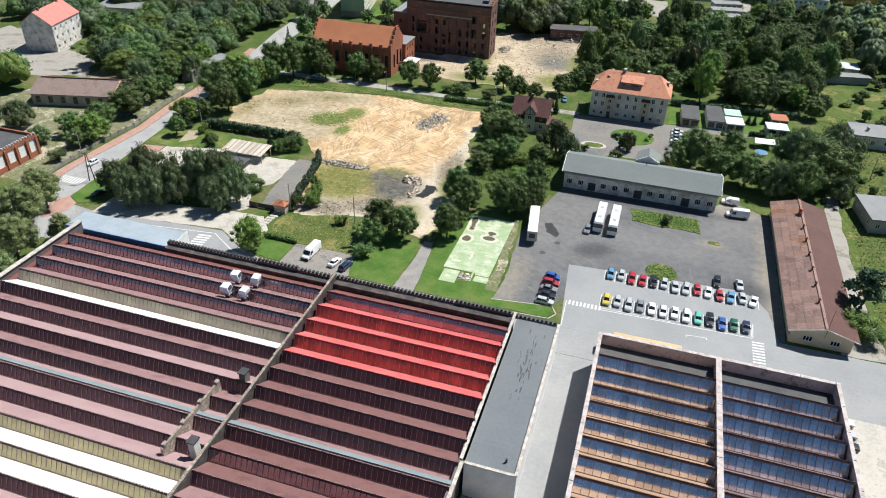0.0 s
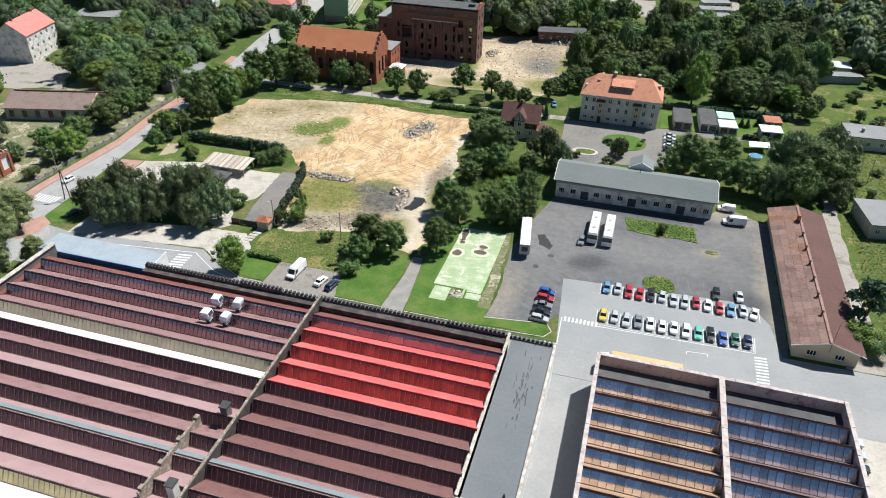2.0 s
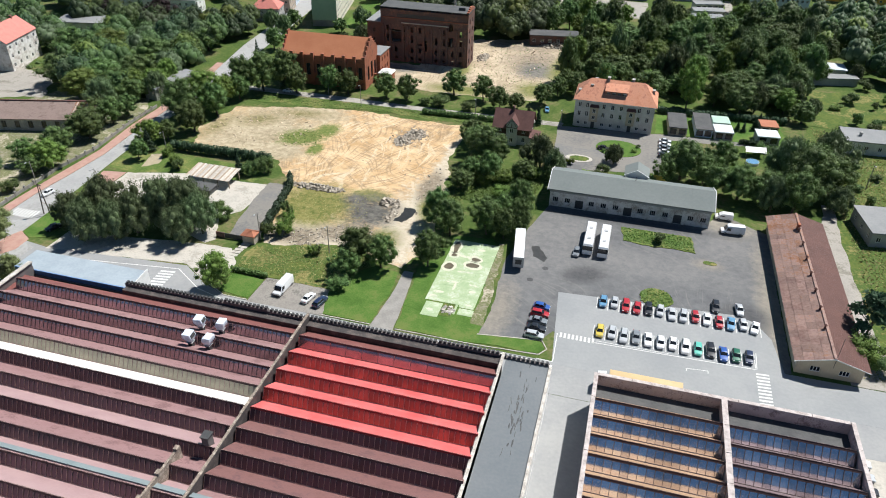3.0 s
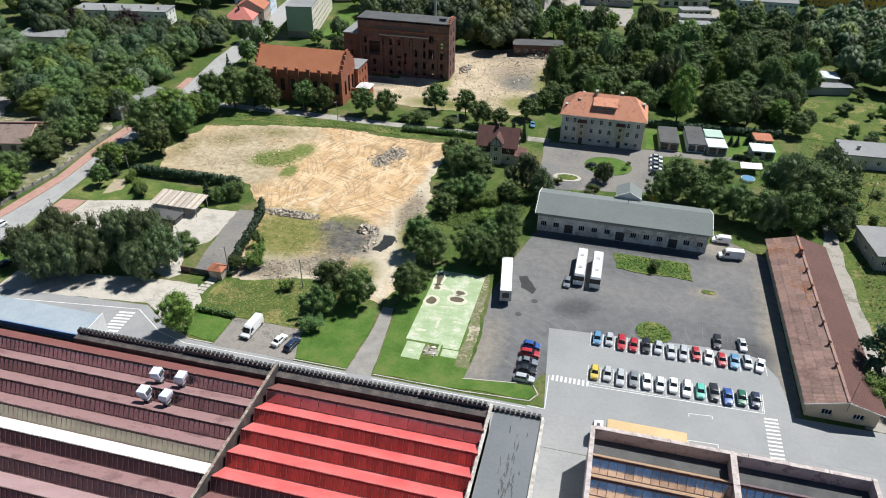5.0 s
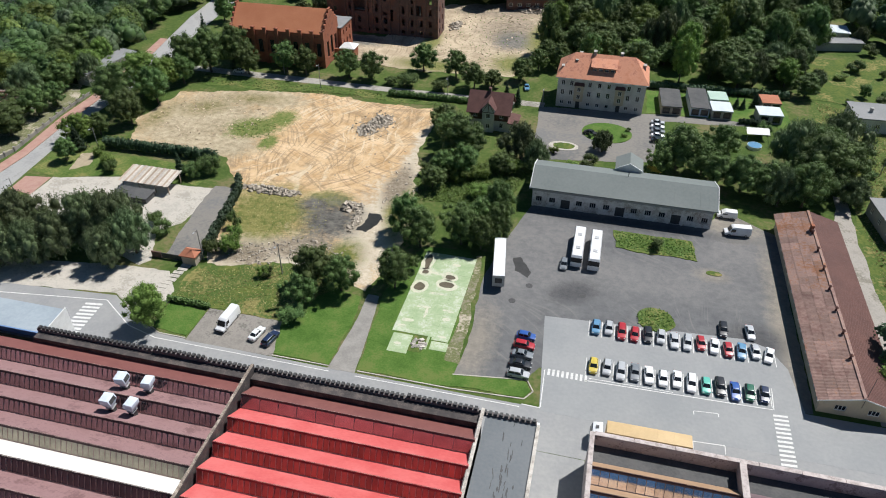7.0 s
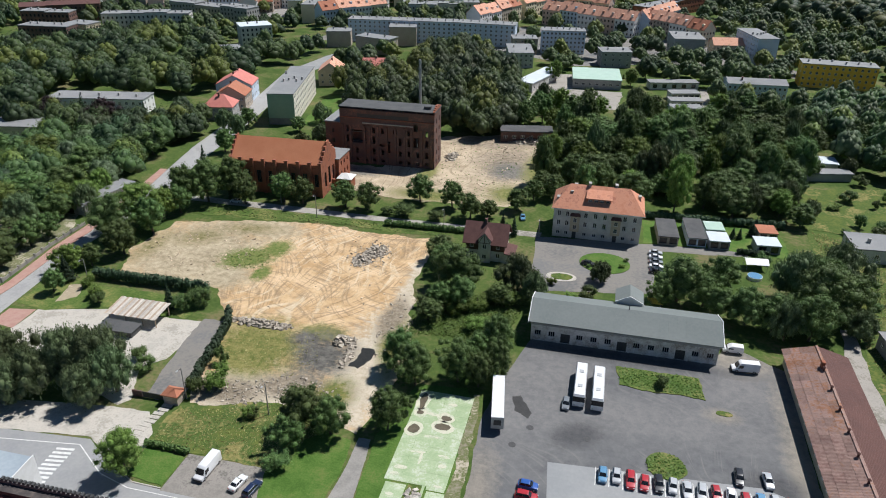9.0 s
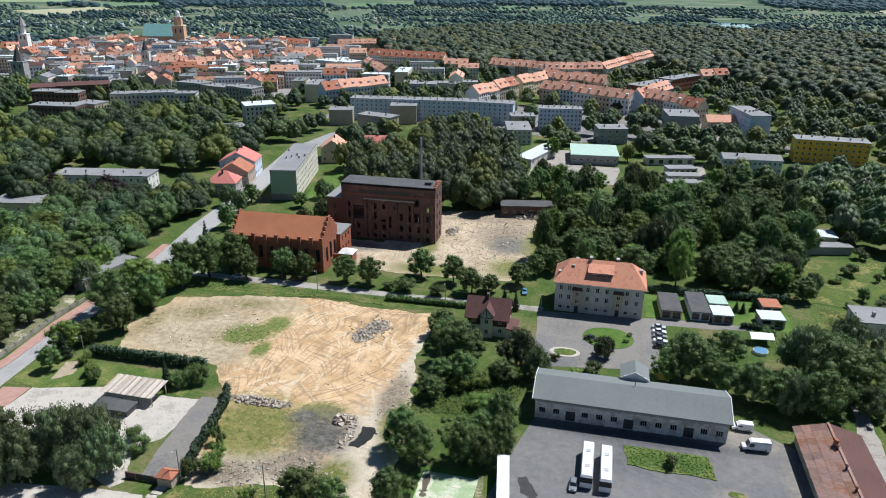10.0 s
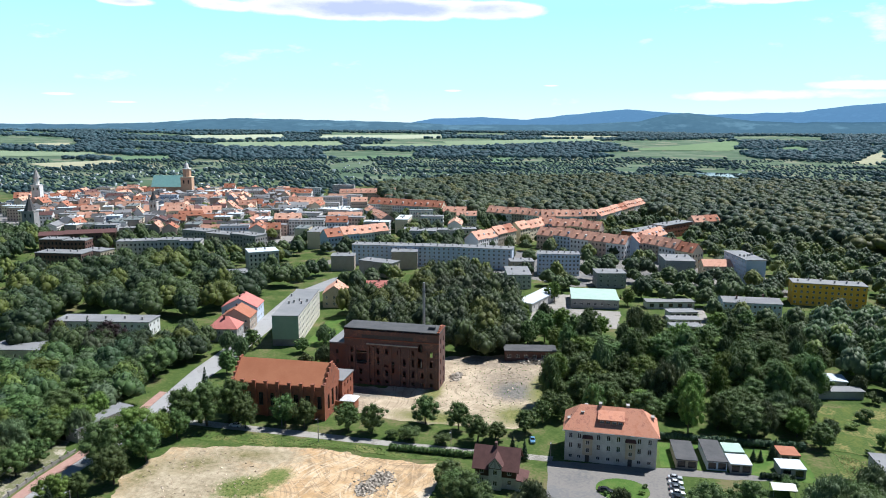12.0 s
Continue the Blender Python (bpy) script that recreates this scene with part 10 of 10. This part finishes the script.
def hedge(name, pts, w, h, label, seed, leaf=None):
    """A clipped row of leaf clumps over a lumpy core."""
    rng = np.random.default_rng(seed)
    lobes = []
    for (x0, y0), (x1, y1) in zip(pts, pts[1:]):
        n = max(2, int(math.hypot(x1 - x0, y1 - y0) / (w * 0.7)))
        for i in range(n):
            t = (i + 0.5) / n
            lobes.append((x0 + (x1 - x0) * t + rng.uniform(-0.2, 0.2), y0 + (y1 - y0) * t + rng.uniform(-0.2, 0.2), h * 0.5, w * 0.62, w * 0.62, h * rng.uniform(0.48, 0.62)))
    v, q, t = lobes_crown(rng, lobes, 60 * len(lobes), 0.32, 0.9)
    tagged(new(name, np_mesh(name, v, q, t, leaf or LEAF_C)), label, "hedge")


hedge("hedge", [(-131, 149.5), (-118, 149.5), (-97, 150)], 2.0, 3.2, "tall dark clipped hedge along the plot", 1)
hedge("hedge", [(-86, 141.5), (-83.5, 136), (-79.5, 112)], 1.5, 3.0, "dark conifer hedge beside the drive", 2)
hedge("hedge", [(-79, 95.4), (-70, 95.2)], 1.0, 1.2, "low rough hedge at the meadow's edge", 3, LEAF_A)
hedge("hedge", [(-64, 201.2), (-45, 201.8), (-32, 202)], 1.8, 1.8, "untrimmed hedge along the street", 4, LEAF_A)
hedge("hedge", [(16, 228), (44, 229), (60, 230)], 1.8, 2.4, "garden hedge behind the sheds", 5)
hedge("hedge", [(43, 208.4), (52, 209)], 1.2, 1.6, "clipped hedge in the gardens", 6)


def carport():
    """Open shelter with a roof of loose pale and brown boards on posts."""
    root = thing("carport", "open shelter with patchy wooden board roof", "shelter")
    me = Shape().hexa([(-0.27, -3.6, 2.6), (0.27, -3.6, 2.6), (0.27, 3.6, 3.2), (-0.27, 3.6, 3.2)], [(-0.27, -3.6, 2.66), (0.27, -3.6, 2.66), (0.27, 3.6, 3.26), (-0.27, 3.6, 3.26)])
    a, b = me.mesh("board", WOOD), me.mesh("board", PALE_BOARD)
    for i in range(24):
        put("board", a if i % 3 == 0 else b, root, at=pose(-113.6 + i * 0.58, 134.5 + 0.12 * math.sin(i * 2.2), 0.01 * (i % 2)))
    post = Shape().box(-0.09, 0.09, -0.09, 0.09, 0, 2.6).mesh("post", WOOD)
    for x in (-113, -108.5, -104, -100.4):
        for y in (131.5, 137.2):
            put("post", post, root, at=pose(x, y, 0))
    part("beam", Shape().box(-113.6, -100, 131.4, 131.6, 2.4, 2.58), WOOD, root)
    part("beam", Shape().box(-113.6, -100, 137.1, 137.3, 2.85, 3.02), WOOD, root)


PALE_BOARD = mat("pale_board", (0.56, 0.52, 0.46), (0.46, 0.41, 0.35), scale=1.0, bump=0.2, per=0.2)
carport()
solid("low_shed", Shape().box(-112.5, -103.5, 126.2, 130.2, 0, 1.5).box(-112.8, -103.2, 125.9, 130.5, 1.503, 1.65), BITUMEN, "low flat shed with dark felt roof", "shed")
hut = thing("gate_hut", "tiny gate hut with red hipped roof", "hut", at=pose(-81, 108.2, 0))
part("wall", Shape().box(-1.6, 1.6, -1.3, 1.3, 0, 2.3), PLASTER_BROWN, hut)
s = Shape()
hip_roof(s, 3.2, 2.6, 2.5, 1.1, 0.35)
part("roof", s, TILE_BRICKRED, hut)
gw = thing("gate_wall", "low brick wall with a dark steel gate", "wall", at=pose(0, 0, 0))
part("wall", Shape().box(-90.5, -88.2, 107.6, 107.9, 0, 1.6), BRICK_OLD, gw)
part("gate", Shape().box(-88.1, -82.8, 107.7, 107.8, 0.1, 1.5), METAL_DARK, gw)
steps = thing("slab_path", "path of pale concrete slabs up to the gate", "path", kind="structure")
sm = Shape().box(-1.1, 1.1, -0.5, 0.5, 0, 0.12).mesh("slab", CONCRETE)
for i in range(9):
    put("slab", sm, steps, at=pose(-81.6 - 0.18 * i + 0.1 * math.sin(i * 2), 106.4 - 1.25 * i, 0, 0, 0, 3 * math.sin(i)))


def pole(x, y, h, label, arm=1.2):
    root = thing("utility_pole", label, "pole", "utility poles", at=pose(x, y, 0))
    part("mast", Shape().tube((0, 0, -0.3), (0, 0, h), 0.14, 0.09, 8), CONCRETE_DARK, root)
    part("arm", Shape().tube((0, 0, h - 0.2), (0, -arm, h + 0.1), 0.05, 0.04, 6), METAL_DARK, root)
    part("lamp_head", Shape().box(-0.14, 0.14, -arm - 0.5, -arm + 0.1, h + 0.05, h + 0.2), METAL_GREY, root)


for x, y, h in ((-79, 109.5, 8), (-60, 109, 8), (-133, 118, 8), (-87, 201, 8), (-152, 176, 8), (-103, 208.8, 7.5), (-45, 202.4, 7.5), (77, 186, 8), (-15.5, 205.2, 6), (-131, 147, 7)):
    pole(x, y, h, "grey concrete street lamp pole")
ap = thing("utility_pole", "wooden two-legged electricity pole on the junction lawn", "pole", at=pose(-139.2, 104.4, 0))
for k in (-1, 1):
    part("leg", Shape().tube((k * 1.1, 0, -0.2), (k * 0.15, 0, 9.2), 0.15, 0.11, 8), BARK, ap)
part("cross_arm", Shape().box(-1.0, 1.0, -0.09, 0.09, 8.7, 8.9), WOOD, ap)
part("brace", Shape().box(-0.75, 0.75, -0.06, 0.06, 3.4, 3.55), WOOD, ap)
pole(-152.8, 116.4, 8, "grey concrete street lamp pole")
# low plastered wall beside the footway, post by post
bw = thing("boundary_wall", "low grey boundary wall with posts along the footway", "wall")
run = [(-153.4, 90), (-153.7, 97), (-154.4, 110), (-154.8, 128), (-153.1, 141), (-155.4, 162), (-155.6, 178)]
post_me = Shape().box(-0.22, 0.22, -0.22, 0.22, 0, 1.35).box(-0.28, 0.28, -0.28, 0.28, 1.353, 1.45).mesh("post", CONCRETE_DARK)
for a, b in zip(run, run[1:]):
    part("panel", Shape().slab(line(a, b, 0.2), 0, 1.0), CONCRETE_DARK, bw)
    n = max(1, int(math.dist(a, b) / 3.2))
    for i in range(n):
        put("post", post_me, bw, at=pose(a[0] + (b[0] - a[0]) * i / n, a[1] + (b[1] - a[1]) * i / n, 0))
pool = thing("garden_pool", "round blue garden pool with a white and green tent", "pool", at=pose(46, 194, 0))
part("wall", Shape().tube((0, 0, 0), (0, 0, 0.9), 2.0, 2.0, 18), PAINTS["white"], pool)
part("water", Shape().tube((0, 0, 0.903), (0, 0, 0.93), 1.9, 1.9, 18), PAINTS["lightblue"], pool)
tent = thing("garden_tent", "white and green garden tent", "tent", at=pose(47, 200.5, 0, 0, 0, 6))
s = Shape()
gable_roof(s, 6, 4, 2.1, 0.9, 0.2, 0.05)
part("canopy", s, WHITE, tent)
for px in (-2.8, 2.8):
    for py in (-1.8, 1.8):
        part("post", Shape().tube((px, py, 0), (px, py, 2.2), 0.04, 0.04, 6), METAL_GREY, tent)
yt = thing("yellow_marquee", "small yellow and white awning behind the storehouse", "awning", at=pose(18.2, 171.5, 0))
s = Shape()
gable_roof(s, 3.6, 3, 2.0, 0.6, 0.2, 0.05)
part("canopy", s, PAINTS["yellow"], yt)
for px in (-1.6, 1.6):
    part("post", Shape().tube((px, 0, 0), (px, 0, 2.4), 0.04, 0.04, 6), METAL_GREY, yt)
DAMP = mat("oil_stain", (0.035, 0.034, 0.033), (0.05, 0.048, 0.046), scale=0.9, rough=0.4)
solid("oil_stain", Shape().slab(rough_ring([(-12.2, 126.5), (-10.6, 127.3), (-9.2, 125.2), (-7.2, 122.2), (-7.8, 120.6), (-9.6, 121.2), (-11.3, 122.6)], 0.7, 0.5, 3), -0.05, 0.034), DAMP, "large dark oil stain on the asphalt", "stain", kind="structure")
for x, y in ((-10.2, 112.3), (-7.4, 118), (4, 117.5)):
    solid("manhole_cover", Shape().tube((x, y, -0.05), (x, y, 0.036), 0.75, 0.75, 16), METAL_DARK, "dark round manhole patch in the asphalt", "manhole", kind="structure")
